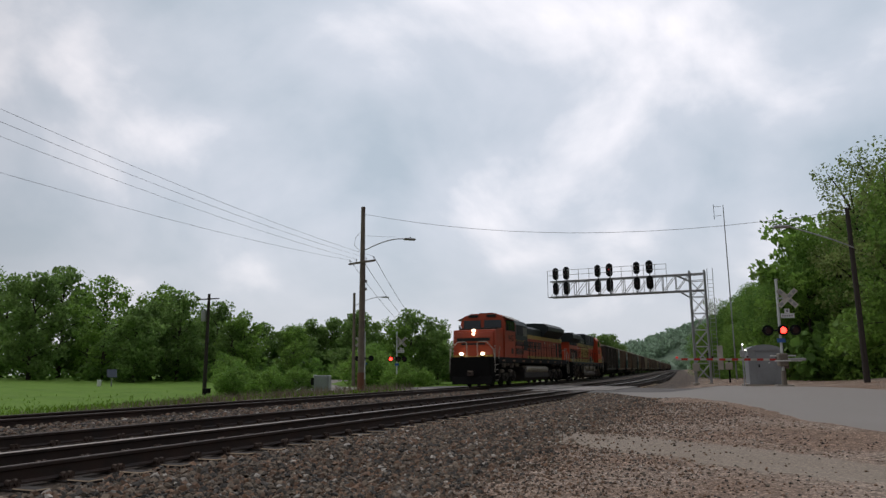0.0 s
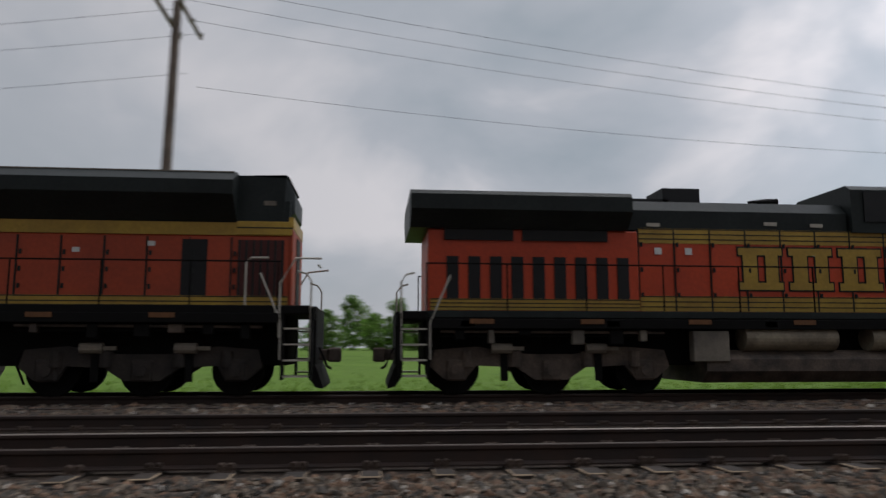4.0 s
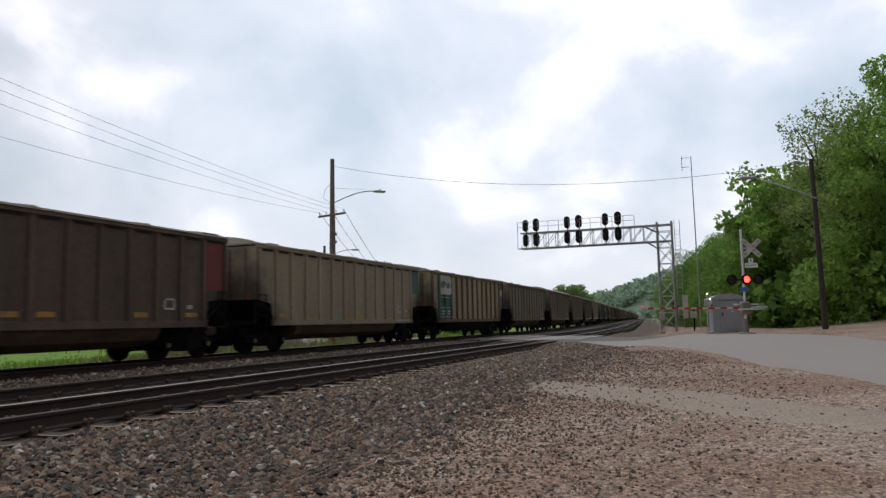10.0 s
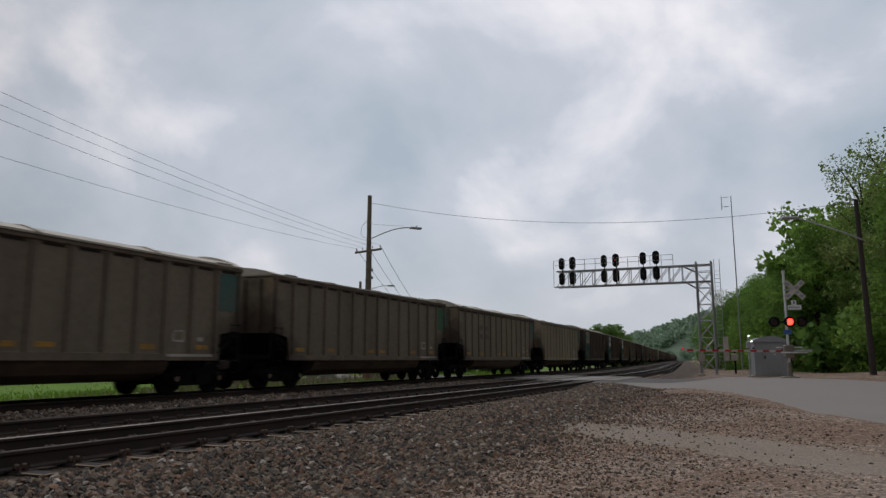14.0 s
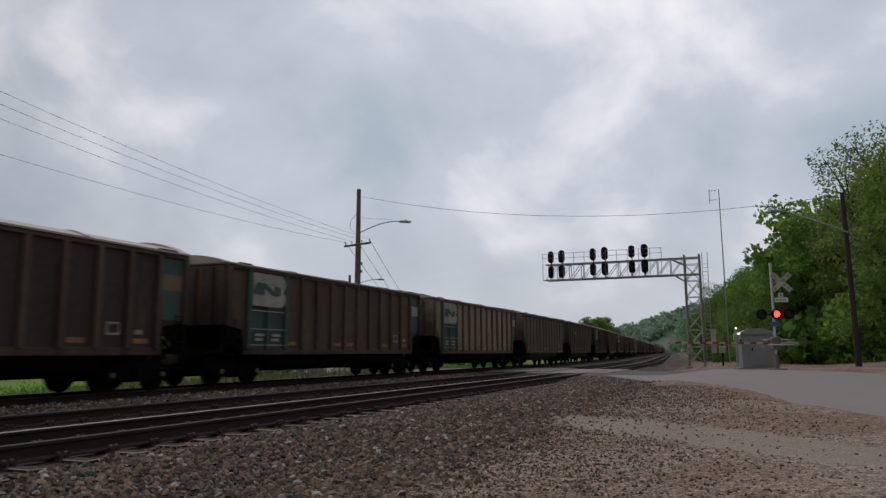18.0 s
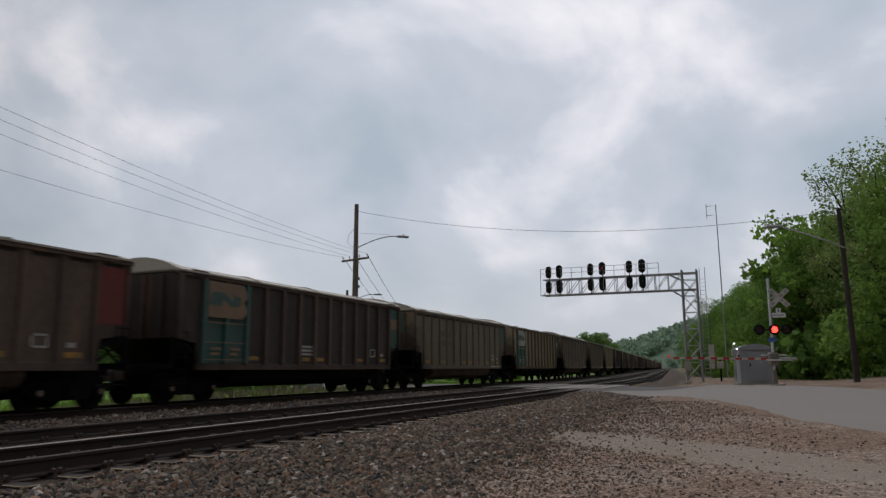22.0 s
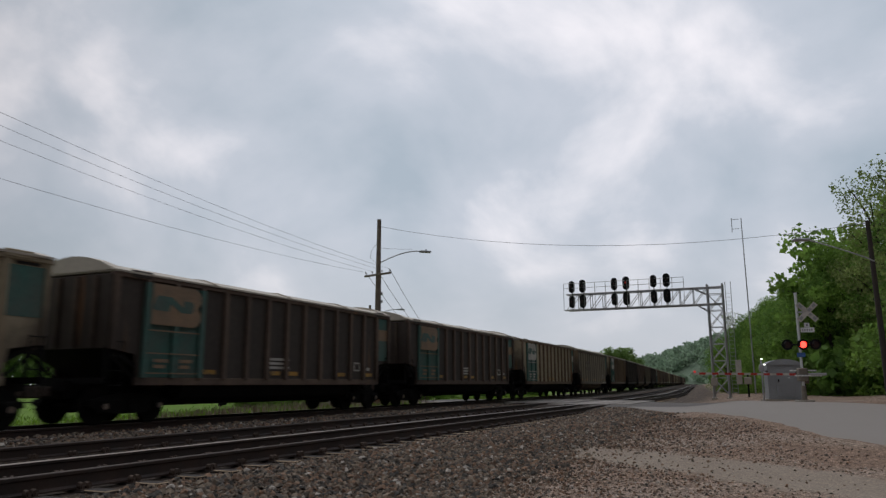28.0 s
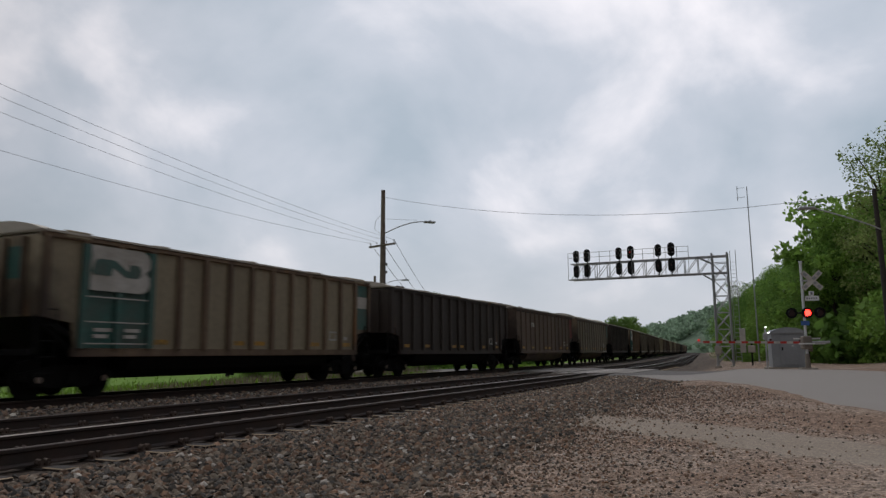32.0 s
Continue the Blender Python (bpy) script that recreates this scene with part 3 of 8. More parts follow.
    scrub = ramp(mid.outputs["Fac"], (0.3, (0.10, 0.085, 0.05)), (0.7, (0.2, 0.17, 0.11)))
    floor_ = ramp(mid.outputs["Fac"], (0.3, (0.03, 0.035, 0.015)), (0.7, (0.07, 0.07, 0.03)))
    wob = math("MULTIPLY", math("SUBTRACT", mid.outputs["Fac"], 0.5), 2.2)
    y = math("ADD", sep.outputs["Y"], wob)
    # the bend of the line, so that the stones follow it
    bl = math("DIVIDE", math("POWER", math("MAXIMUM", math("SUBTRACT", math("MULTIPLY", sep.outputs["X"], -1.0), 45.0), 0.0), 2.0), 857.0)
    u = math("MINIMUM", math("MAXIMUM", math("SUBTRACT", sep.outputs["X"], 40.0), 0.0), 60.0)
    br = math("ADD", math("MULTIPLY", math("POWER", u, 2.0), SLOPE / 120), math("MULTIPLY", math("MAXIMUM", math("SUBTRACT", sep.outputs["X"], 100.0), 0.0), SLOPE))
    yy = math("SUBTRACT", math("SUBTRACT", y, bl), br)
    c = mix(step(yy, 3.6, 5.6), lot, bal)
    # stones darker from near track to middle one, and inside the farthest
    flat_y = math("SUBTRACT", math("SUBTRACT", sep.outputs["Y"], bl), br)
    bed = math("MAXIMUM", math("MULTIPLY", step(flat_y, 8.0, 8.5), math("SUBTRACT", 1.0, step(flat_y, 12.6, 12.8))), math("MULTIPLY", step(flat_y, 15.5, 15.8), math("SUBTRACT", 1.0, step(flat_y, 17.6, 18.0))))
    bed_dark = ramp(hue.outputs[1], (0.0, (0.014, 0.0095, 0.007)), (0.8, (0.034, 0.023, 0.016)), (1.0, (0.075, 0.052, 0.036)))
    c = mix(math("MULTIPLY", bed, 0.9), c, bed_dark)
    c = mix(step(yy, 20.2, 21.0), c, scrub)
    c = mix(step(yy, 21.6, 24.0), c, grass)
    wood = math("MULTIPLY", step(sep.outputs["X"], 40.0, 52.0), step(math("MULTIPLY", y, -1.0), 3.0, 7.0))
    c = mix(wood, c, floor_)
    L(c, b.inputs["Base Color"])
    bp = N("ShaderNodeBump")
    bp.inputs["Strength"].default_value, bp.inputs["Distance"].default_value = 0.7, 0.03
    hgt = math("ADD", math("MULTIPLY", math("SUBTRACT", 0.6, lump.outputs["Distance"]), step(yy, 3.6, 5.6)), math("MULTIPLY", fine.outputs["Fac"], 0.4))
    L(hgt, bp.inputs["Height"]); L(bp.outputs[0], b.inputs["Normal"])
    return m


def axis(parts_):
    out = []
    for a, b, n in parts_:
        out += list(np.linspace(a, b, n, endpoint=False))
    return out + [parts_[-1][1]]


def build_ground():
    xs = axis([(-2500, -400, 14), (-400, -100, 40), (-100, -30, 40), (-30, 60, 150), (60, 140, 50), (140, 400, 40), (400, 2500, 16)])
    ys = axis([(-2500, -300, 12), (-300, -60, 16), (-60, -8, 24), (-8, 3, 30), (3, 24, 64), (24, 60, 16), (60, 300, 30), (300, 2500, 14)])
    verts = [(x, y, ground_z(x, y)) for y in ys for x in xs]
    n = len(xs)
    faces = [(j * n + i, j * n + i + 1, (j + 1) * n + i + 1, (j + 1) * n + i) for j in range(len(ys) - 1) for i in range(n - 1)]
    g = raw("ground", verts, faces, ground_material())
    g.data.polygons.foreach_set("use_smooth", [True] * len(faces))
    tagged(g, "gravel lot, stone ballast and green field beside the railway", "ground", kind="structure")


build_ground()


def ribbon(name, mids, widths, lift, thick, material, label, category):
    """A road strip with thickness along a line of middles."""
    verts, faces = [], []
    for i, (x, y) in enumerate(mids):
        a, b = mids[max(0, i - 1)], mids[min(len(mids) - 1, i + 1)]
        d = Vector((b[0] - a[0], b[1] - a[1])).normalized()
        nrm = Vector((-d.y, d.x))
        for k in range(9):
            o = (k / 8 - 0.5) * widths[i]
            px, py = x + nrm.x * o, y + nrm.y * o
            verts.append((px, py, ground_z(px, py) + lift - (0.09 if k in (0, 8) else 0)))
    for i in range(len(mids) - 1):
        for k in range(8):
            a = i * 9 + k
            faces.append((a, a + 9, a + 10, a + 1))
    ob = raw(name, verts, faces, material)
    ob.data.polygons.foreach_set("use_smooth", [True] * len(faces))
    return tagged(ob, label, category, kind="structure")


def build_road():
    mids = [(p.x, p.y) for p in ROADPTS]
    ribbon("road", mids, [7.7 + 0.35 * math.sin(i * 0.7) + 1.6 * smooth01(6, 12, mids[i][1]) * smooth01(24, 20, mids[i][1]) for i in range(len(mids))], 0.05, 0.1, ASPHALT, "worn pale asphalt road curving to the railroad crossing", "road")
    near = [p for p in mids if 4.3 < p[1] < 25]
    ribbon("road_patch", near, [8.6] * len(near), 0.058, 0.1, DARKASPHALT, "darker patched asphalt on the crossing approach", "road")


build_road()

# ---- tracks ----
RAILPROFILE = [(y, z * 1.4) for y, z in ((-0.07, -0.17), (0.07, -0.17), (0.07, -0.155), (0.015, -0.135), (0.012, -0.05), (0.036, -0.035), (0.036, -0.008), (0.026, 0.0), (-0.026, 0.0), (-0.036, -0.008), (-0.036, -0.035), (-0.012, -0.05), (-0.015, -0.135), (-0.07, -0.155))]


def rail_sweep(centre, side, s0, s1, parent):
    ss = [s for s in np.arange(s0, s1 + 0.1, 6.0)]
    verts, faces, slots = [], [], []
    n = len(RAILPROFILE)
    for s in ss:
        p, q = on_track(s - 0.5, centre), on_track(s + 0.5, centre)
        d = (q - p).normalized()
        nrm = Vector((-d.y, d.x, 0))
        c = (p + q) / 2 + nrm * side * 0.7525
        for y, z in RAILPROFILE:
            verts.append(c + nrm * y + Vector((0, 0, z)))
    for i in range(len(ss) - 1):
        for k in range(n):
            a, b = i * n + k, i * n + (k + 1) % n
            faces.append((a, a + n, b + n, b))
            slots.append(1 if k in (6, 7, 8) else 0)
    return raw("rail", verts, faces, [RAILSIDE, RAILTOP if centre < 12 and side > 0 else RAILDULL], parent, slots)


def tie_mesh():
    """Sleeper with split, paler ends outside the ballast."""
    bm = box(bmesh.new(), -0.115, -0.98, -0.18, 0.115, 1.3, 0.0, 0.012)
    box(bm, -0.115, -1.38, -0.18, 0.115, -0.98, 0.02, 0.012, 1)
    me = bpy.data.meshes.new("tie")
    bm.to_mesh(me); bm.free()
    return me


def fastening_mesh():
    """Tie plate with two clips on each side of one rail."""
    bm = bmesh.new()
    box(bm, -0.09, -0.17, 0.0, 0.09, 0.17, 0.016)
    for sx in (-0.05, 0.05):
        for sy in (-0.1, 0.1):
            tube(bm, (sx, sy - 0.035, 0.055), (sx, sy + 0.035, 0.062), 0.046, 8)
            box(bm, sx - 0.02, sy - 0.05, 0.012, sx + 0.02, sy + 0.05, 0.06)
    return bm


def build_tracks():
    tie = tie_mesh()
    fb = fastening_mesh()
    fv = [v.co.copy() for v in fb.verts]
    ff = [[v.index for v in f.verts] for f in fb.faces]
    fb.free()
    for k, c in enumerate(CENTRE):
        tr = tagged(empty("track_%d" % (k + 1)), "rusty steel rails on wood ties in stone ballast", "railway track", kind="structure")
        for side in (-1, 1):
            rail_sweep(c, side, -330, 900, tr)
        me = tie.copy()
        me.materials.append(TIEDARK)
        me.materials.append(ROTWOOD)
        verts, faces, tv, tf = [], [], [], []
        rnd = random.Random(k)
        for i in range(-250, 325):
            s = i * 0.8
            p = on_track(s, c)
            if road_off(p.x, p.y) < 4.9:
                continue
            q = on_track(s + 0.5, c)
            a = math.atan2(q.y - p.y, q.x - p.x) + rnd.uniform(-0.015, 0.015)
            base = p + Vector((0, rnd.uniform(-0.05, 0.05), -0.255))
            m = Matrix.Translation(base) @ Matrix.Rotation(a, 4, "Z")
            if k == 0 and -70 <= i < 90:
                t = new("tie", me)
                t.parent = tr
                t.matrix_basis = m
            else:
                o = len(tv)
                for x, y, z in ((-.115, -1.3, 0), (.115, -1.3, 0), (.115, 1.3, 0), (-.115, 1.3, 0), (-.115, -1.3, -.15), (.115, -1.3, -.15), (.115, 1.3, -.15), (-.115, 1.3, -.15)):
                    tv.append(m @ Vector((x, y, z)))
                tf += [[o + j for j in f] for f in ((0, 1, 2, 3), (0, 4, 5, 1), (1, 5, 6, 2), (2, 6, 7, 3), (3, 7, 4, 0))]
            if -80 < i < 90:
                for side in (-1, 1):
                    mm = m @ Matrix.Translation((0, side * 0.7525, 0.0))
                    o = len(verts)
                    verts += [mm @ v for v in fv]
                    faces += [[o + j for j in f] for f in ff]
        tagged(raw("ties_far", tv, tf, TIEDARK, tr), kind="stuff")
        tagged(raw("fastenings", verts, faces, CLIP, tr), "rusty tie plates and rail clips", kind="stuff")


build_tracks()


def crossing_x(y):
    return float(np.interp(y, ROADNP[60:, 1], ROADNP[60:, 0]))


def build_crossing_panels():
    """Timber and asphalt panels that fill the road between the rails."""
    for k, c in enumerate(CENTRE):
        th = tagged(empty("crossing_surface"), "worn crossing panels between the rails, level with the road", "crossing surface", kind="structure")
        for (a, b) in ((-0.66, 0.66),):
            for j in range(6):
                w = 1.55
                x0 = crossing_x(c) - 4.8 + j * 1.62
                bm = bbox(x0, c + a, RT - 0.16, x0 + w, c + b, RT + 0.0, 0.01)
                for v in bm.verts:
                    v.co.z += rise(v.co.x)
                part("panel", bm, ASPHALT, th)
        # edge fill outside the rails
        for a, b in ((-1.75, -0.83), (0.83, 1.75)):
            bm = bmesh.new()
            for j in range(6):
                x0 = crossing_x(c) - 4.8 + j * 1.62
                box(bm, x0, c + a, RT - 0.16, x0 + 1.6, c + b, RT - 0.005)
            for v in bm.verts:
                v.co.z += rise(v.co.x)
            part("edge_panel", bm, ASPHALT, th)


build_crossing_panels()

# ---- the train: two diesel locomotives and covered coal cars ----


def truck(parent, x, axles, r, frame_mat, yside=0.98, heavy=False):
    """A bogie: two side frames, wheelsets with axle boxes, springs and a bolster."""
    t = empty("truck")
    t.parent = parent
    t.location = (x, 0, 0)
    L = axles[-1] + (0.55 if heavy else 0.42)
    for s in (-1, 1):
        bm = bmesh.new()
        if heavy:
            out = [(-L, 0.6), (-L + 0.1, 0.95), (-L * 0.62, 1.02), (-0.5, 0.86), (0.5, 0.86), (L * 0.62, 1.02), (L - 0.1, 0.95), (L, 0.6), (L - 0.3, 0.34), (L - 0.75, 0.34), (L * 0.62, 0.62), (0.75, 0.58), (0.35, 0.32), (-0.35, 0.32), (-0.75, 0.58), (-L * 0.62, 0.62), (-L + 0.75, 0.34), (-L + 0.3, 0.34)]
        else:
            out = [(-L, 0.5), (-L + 0.05, 0.62), (-0.4, 0.78), (0.4, 0.78), (L - 0.05, 0.62), (L, 0.5), (L - 0.25, 0.42), (0.45, 0.26), (-0.45, 0.26), (-L + 0.25, 0.42)]
        y0 = s * yside
        slab(bm, out, y0 - 0.06, y0 + 0.06)
        part("side_frame", bm, frame_mat, t)
        if s > 0 and not heavy:
            continue
        for a in axles:
            bm = bmesh.new()
            k = 1.25 if heavy else 1.0
            box(bm, a - 0.17 * k, y0 - 0.12, r - 0.18 * k, a + 0.17 * k, y0 + 0.12, r + 0.18 * k, 0.04)
            tube(bm, (a, y0 - s * 0.05, r), (a, y0 + s * 0.18, r), 0.12, 10)
            part("axle_box", bm, frame_mat, t)
            if s < 0 and not heavy:
                part("bearing_cap", tube(bmesh.new(), (a, y0 - 0.18, r), (a, y0 - 0.2, r), 0.075, 10), RAILTOP, t, "shiny worn bearing cap")
        for a in ((0.0,) if not heavy else (-L * 0.7, -L * 0.3, L * 0.3, L * 0.7)):
            bm = bmesh.new()
            tube(bm, (a, y0 + s * 0.04, 0.36 if not heavy else 0.6), (a, y0 + s * 0.04, 0.62 if not heavy else 0.92), 0.16 if not heavy else 0.13, 10)
            part("spring", bm, frame_mat, t)
    for a in axles:
        bm = bmesh.new()
        for s in (-1, 1):
            tube(bm, (a, s * 0.69, r), (a, s * 0.82, r), r, 20)
        tube(bm, (a, -0.7, r), (a, 0.7, r), 0.08, 8)
        part("wheelset", bm, BLACK, t)
    if heavy:
        for a, b in zip(axles, axles[1:]):
            m_ = (a + b) / 2
            bm = bmesh.new()
            tube(bm, (m_ - 0.28, -yside - 0.12, 0.98), (m_ + 0.16, -yside - 0.12, 0.98), 0.11, 10)
            box(bm, m_ + 0.16, -yside - 0.15, 0.94, m_ + 0.42, -yside - 0.09, 1.02)
            part("brake_cylinder", bm, TANKGREY, t)
            part("brake_rigging", bbox(m_ - 0.08, -yside - 0.09, 0.3, m_ + 0.08, -yside - 0.05, 0.9, 0.01), BLACK, t)
        part("sand_hose", tubes([(-L + 0.1, -yside, 1.1), (-L - 0.08, -yside, 0.7), (-L + 0.02, -0.85, 0.25)], 0.025), BLACK, t)
    part("bolster", bbox(-0.25, -0.9, 0.45, 0.25, 0.9, 0.82, 0.03), BLACK, t)
    return t


def coupler(parent, x, d):
    bm = bmesh.new()
    box(bm, min(x, x + d * 0.55), -0.1, 0.72, max(x, x + d * 0.55), 0.1, 0.96, 0.02)
    box(bm, x + d * 0.4 - 0.15, -0.17, 0.68, x + d * 0.4 + 0.15, 0.17, 1.0, 0.04)
    return part("coupler", bm, GRIME, parent)


def handrail(parent, pts, r=0.02, material=None, name="handrail"):
    return part(name, tubes(pts, r, 6), material or PALERAIL, parent)


CARLEN = 16.2


def bars(parent, x, z, w, h, rows, y, material, label="rows of small painted lettering, unreadable"):
    bm = bmesh.new()
    for j in range(rows):
        zz = z - j * h * 1.7
        box(bm, x, y - 0.004, zz - h, x + w * (1 - 0.2 * (j % 2)), y + 0.004, zz)
    return part("lettering", bm, material, parent, label)


def logo_block(parent, x, z, s, y, material):
    """Two interlocked block shapes, the emblem of the road, as plain forms."""
    def shape(pts, yy, m, nm, lab):
        bm = bmesh.new()
        slab(bm, [(x + a * s, z + b * s) for a, b in pts], yy - 0.004, yy + 0.004)
        return part(nm, bm, m, parent, lab)
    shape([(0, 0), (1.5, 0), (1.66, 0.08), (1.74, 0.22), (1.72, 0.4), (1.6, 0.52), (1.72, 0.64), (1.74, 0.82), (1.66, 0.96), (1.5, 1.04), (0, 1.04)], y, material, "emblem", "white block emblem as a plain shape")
    shape([(0.0, 0.42), (0.1, 0.36), (0.56, 0.36), (0.62, 0.56), (0.98, 0.36), (1.36, 0.36), (1.44, 0.44), (1.44, 0.6), (1.36, 0.68), (1.1, 0.68), (1.06, 0.5), (0.66, 0.74), (0.2, 0.74), (0.1, 0.66)], y + (0.006 if y > 0 else -0.006), TEAL, "emblem_zigzag", "green zigzag across the emblem")


def coal_car(kind):
    """A ribbed bathtub coal car with an arched cover; the front end points to -x."""
    e = empty("coal_car")
    body_m, rib_m, label = {
        "tan": (OLIVE, OLIVERIB, "dusty tan ribbed coal car with a cream arched cover"),
        "mark": (OLIVE, OLIVERIB, "dusty tan ribbed coal car with faint stencilled squares"),
        "pale_mark": (TAN, OLIVERIB, "pale dusty tan coal car with faint stencilled squares"),
        "light": (TAN, TAN, "pale tan ribbed coal car with dusty sides"),
        "emblem": (TAN, RIBTAN, "tan coal car with a green panel and white block emblem"),
        "dark_emblem": (BROWN, BROWN, "dark brown coal car with a faded panel and white block emblem"),
        "dots": (BROWN, BROWN, "brown ribbed coal car with two small white squares"),
        "dark": (DARKCAR, DARKCAR, "sooty dark brown ribbed coal car"),
        "patch": (DARKCAR, BROWN, "dark brown coal car with a faded panel and ochre emblem"),
        "first": (DARKCAR, DARKCAR, "dark ribbed coal car with pale green and orange end panels"),
    }[kind]
    tagged(e, label, "coal car", "cars of the coal train")
    h = CARLEN / 2 - 0.88
    W, Z0, Z1 = 1.5, 1.15, 3.73
    # tub: side walls with cut-away lower corners, sloped end sheets
    for s in (-1, 1):
        bm = bmesh.new()
        out = [(-h + 0.95, Z0), (h - 0.95, Z0), (h - 0.85, Z0 + 0.62), (h, Z0 + 0.75), (h, Z1), (-h, Z1), (-h, Z0 + 0.75), (-h + 0.85, Z0 + 0.62)]
        slab(bm, out, s * W - 0.03, s * W + 0.03)
        part("side_wall", bm, body_m, e)
    for d in (-1, 1):
        bm = bmesh.new()
        box(bm, d * h - 0.03, -W, Z0 + 0.75, d * h + 0.03, W, Z1 + 0.05)
        part("end_wall", bm, body_m, e)
        for yy in (-1.0, -0.33, 0.33, 1.0):
            part("end_rib", bbox(d * h + d * 0.02, yy - 0.05, Z0 + 0.8, d * h + d * 0.12, yy + 0.05, Z1), rib_m, e)
        # near-black colour carries the shade inside the cut-away corner
        bm = bmesh.new()
        slab(bm, [(d * h, Z0 + 0.75), (d * (h - 1.9), Z0 - 0.25), (d * (h - 2.0), Z0 - 0.2), (d * (h - 0.1), Z0 + 0.85)], -W + 0.05, W - 0.05)
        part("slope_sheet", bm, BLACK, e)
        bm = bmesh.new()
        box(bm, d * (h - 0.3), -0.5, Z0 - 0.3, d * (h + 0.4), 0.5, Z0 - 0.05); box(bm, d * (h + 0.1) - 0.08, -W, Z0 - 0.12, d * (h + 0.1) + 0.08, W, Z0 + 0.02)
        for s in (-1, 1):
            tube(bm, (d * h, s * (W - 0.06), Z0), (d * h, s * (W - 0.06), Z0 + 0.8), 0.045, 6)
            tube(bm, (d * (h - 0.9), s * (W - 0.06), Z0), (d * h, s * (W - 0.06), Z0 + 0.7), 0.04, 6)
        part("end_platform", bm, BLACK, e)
        # ladder at the corner
        bm = bmesh.new()
        for s in (-1,):
            for k in range(5):
                zz = 0.62 + k * 0.36
                tube(bm, (d * (h - 0.02), s * (W + 0.09), zz), (d * (h - 0.42), s * (W + 0.09), zz), 0.014, 5)
            for xx in (0.02, 0.42):
                tube(bm, (d * (h - xx), s * (W + 0.09), 0.6), (d * (h - xx), s * (W + 0.09), 2.1), 0.014, 5)
        part("ladder", bm, BLACK, e)
        coupler(e, d * (h + 0.36), d)
        # brake hose and glad hand
        bm = tubes([(d * (h + 0.15), 0.35, 0.75), (d * (h + 0.35), 0.4, 0.42), (d * (h + 0.42), 0.38, 0.4)], 0.03)
        part("brake_hose", bm, BLACK, e)
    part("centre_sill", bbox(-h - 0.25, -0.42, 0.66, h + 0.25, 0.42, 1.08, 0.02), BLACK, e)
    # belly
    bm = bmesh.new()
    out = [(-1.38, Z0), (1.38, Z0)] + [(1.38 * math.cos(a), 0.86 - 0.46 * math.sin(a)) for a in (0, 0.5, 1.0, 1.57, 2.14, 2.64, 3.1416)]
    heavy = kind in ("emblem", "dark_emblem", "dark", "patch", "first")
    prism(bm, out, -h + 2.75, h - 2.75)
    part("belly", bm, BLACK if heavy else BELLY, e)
    far = bmesh.new()
    for s in (-1, 1):
        part("side_sill", bbox(-h + 0.9, s * W - 0.07, Z0 - 0.17, h - 0.9, s * W + 0.07, Z0 + 0.03, 0.01), rib_m, e)
        part("top_chord", bbox(-h - 0.03, s * W - 0.1, Z1 - 0.02, h + 0.03, s * W + 0.1, Z1 + 0.10, 0.02), rib_m, e)
        n = 15
        rw, rd = (0.085, 0.13) if heavy else (0.06, 0.085)
        for k in range(n):
            x = -h + 0.08 + (2 * h - 0.16) * k / (n - 1)
            zlo = Z0 + 0.72 if k in (0, n - 1) else Z0
            if s < 0:
                part("rib", bbox(x - rw, s * W - 0.02, zlo, x + rw, s * W + s * rd, Z1, 0.012), rib_m, e)
            else:
                box(far, x - rw, s * W - 0.02, zlo, x + rw, s * W + s * rd, Z1)
    tagged(part("rib_row", far, rib_m, e), kind="stuff")
    # arched cover in panels
    nseg = 7
    m = 4
    rise = 0.25 if kind in ("patch", "mark", "pale_mark") else 0.11
    for k in range(m):
        x0, x1 = -h - 0.02 + 2 * (h + 0.02) * k / m + 0.012, -h - 0.02 + 2 * (h + 0.02) * (k + 1) / m - 0.012
        arc = [(-W - 0.13, Z1 + 0.10)] + [(-W - 0.13 + (2 * W + 0.26) * i / nseg, Z1 + 0.15 + rise * math.sin(math.pi * i / nseg) ** 0.5) for i in range(nseg + 1)] + [(W + 0.13, Z1 + 0.10)]
        bm = bmesh.new()
        prism(bm, arc, x0, x1)
        part("cover", bm, COVER, e)
        if k:
            bm = bmesh.new()
            prism(bm, [(y * 1.01, z + 0.03) for y, z in arc], x0 - 0.06, x0 + 0.04)
            part("cover_band", bm, COVER, e)
    for d in (-1, 1):
        # arched bulkhead that closes the cover
        bm = bmesh.new()
        prism(bm, [(-W - 0.06 + (2 * W + 0.12) * i / 10, Z1 + 0.14 + (rise + 0.18) * math.sin(math.pi * i / 10) ** 0.8) for i in range(11)], d * (h + 0.05), d * (h - 0.28))
        part("cover_end", bm, COVER, e)
        part("corner_gusset", bbox(d * (h - 0.5), -W - 0.12, Z1 + 0.02, d * (h - 1.2), -W - 0.03, Z1 + 0.2, 0.02), body_m, e)
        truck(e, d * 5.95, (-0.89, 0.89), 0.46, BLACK)
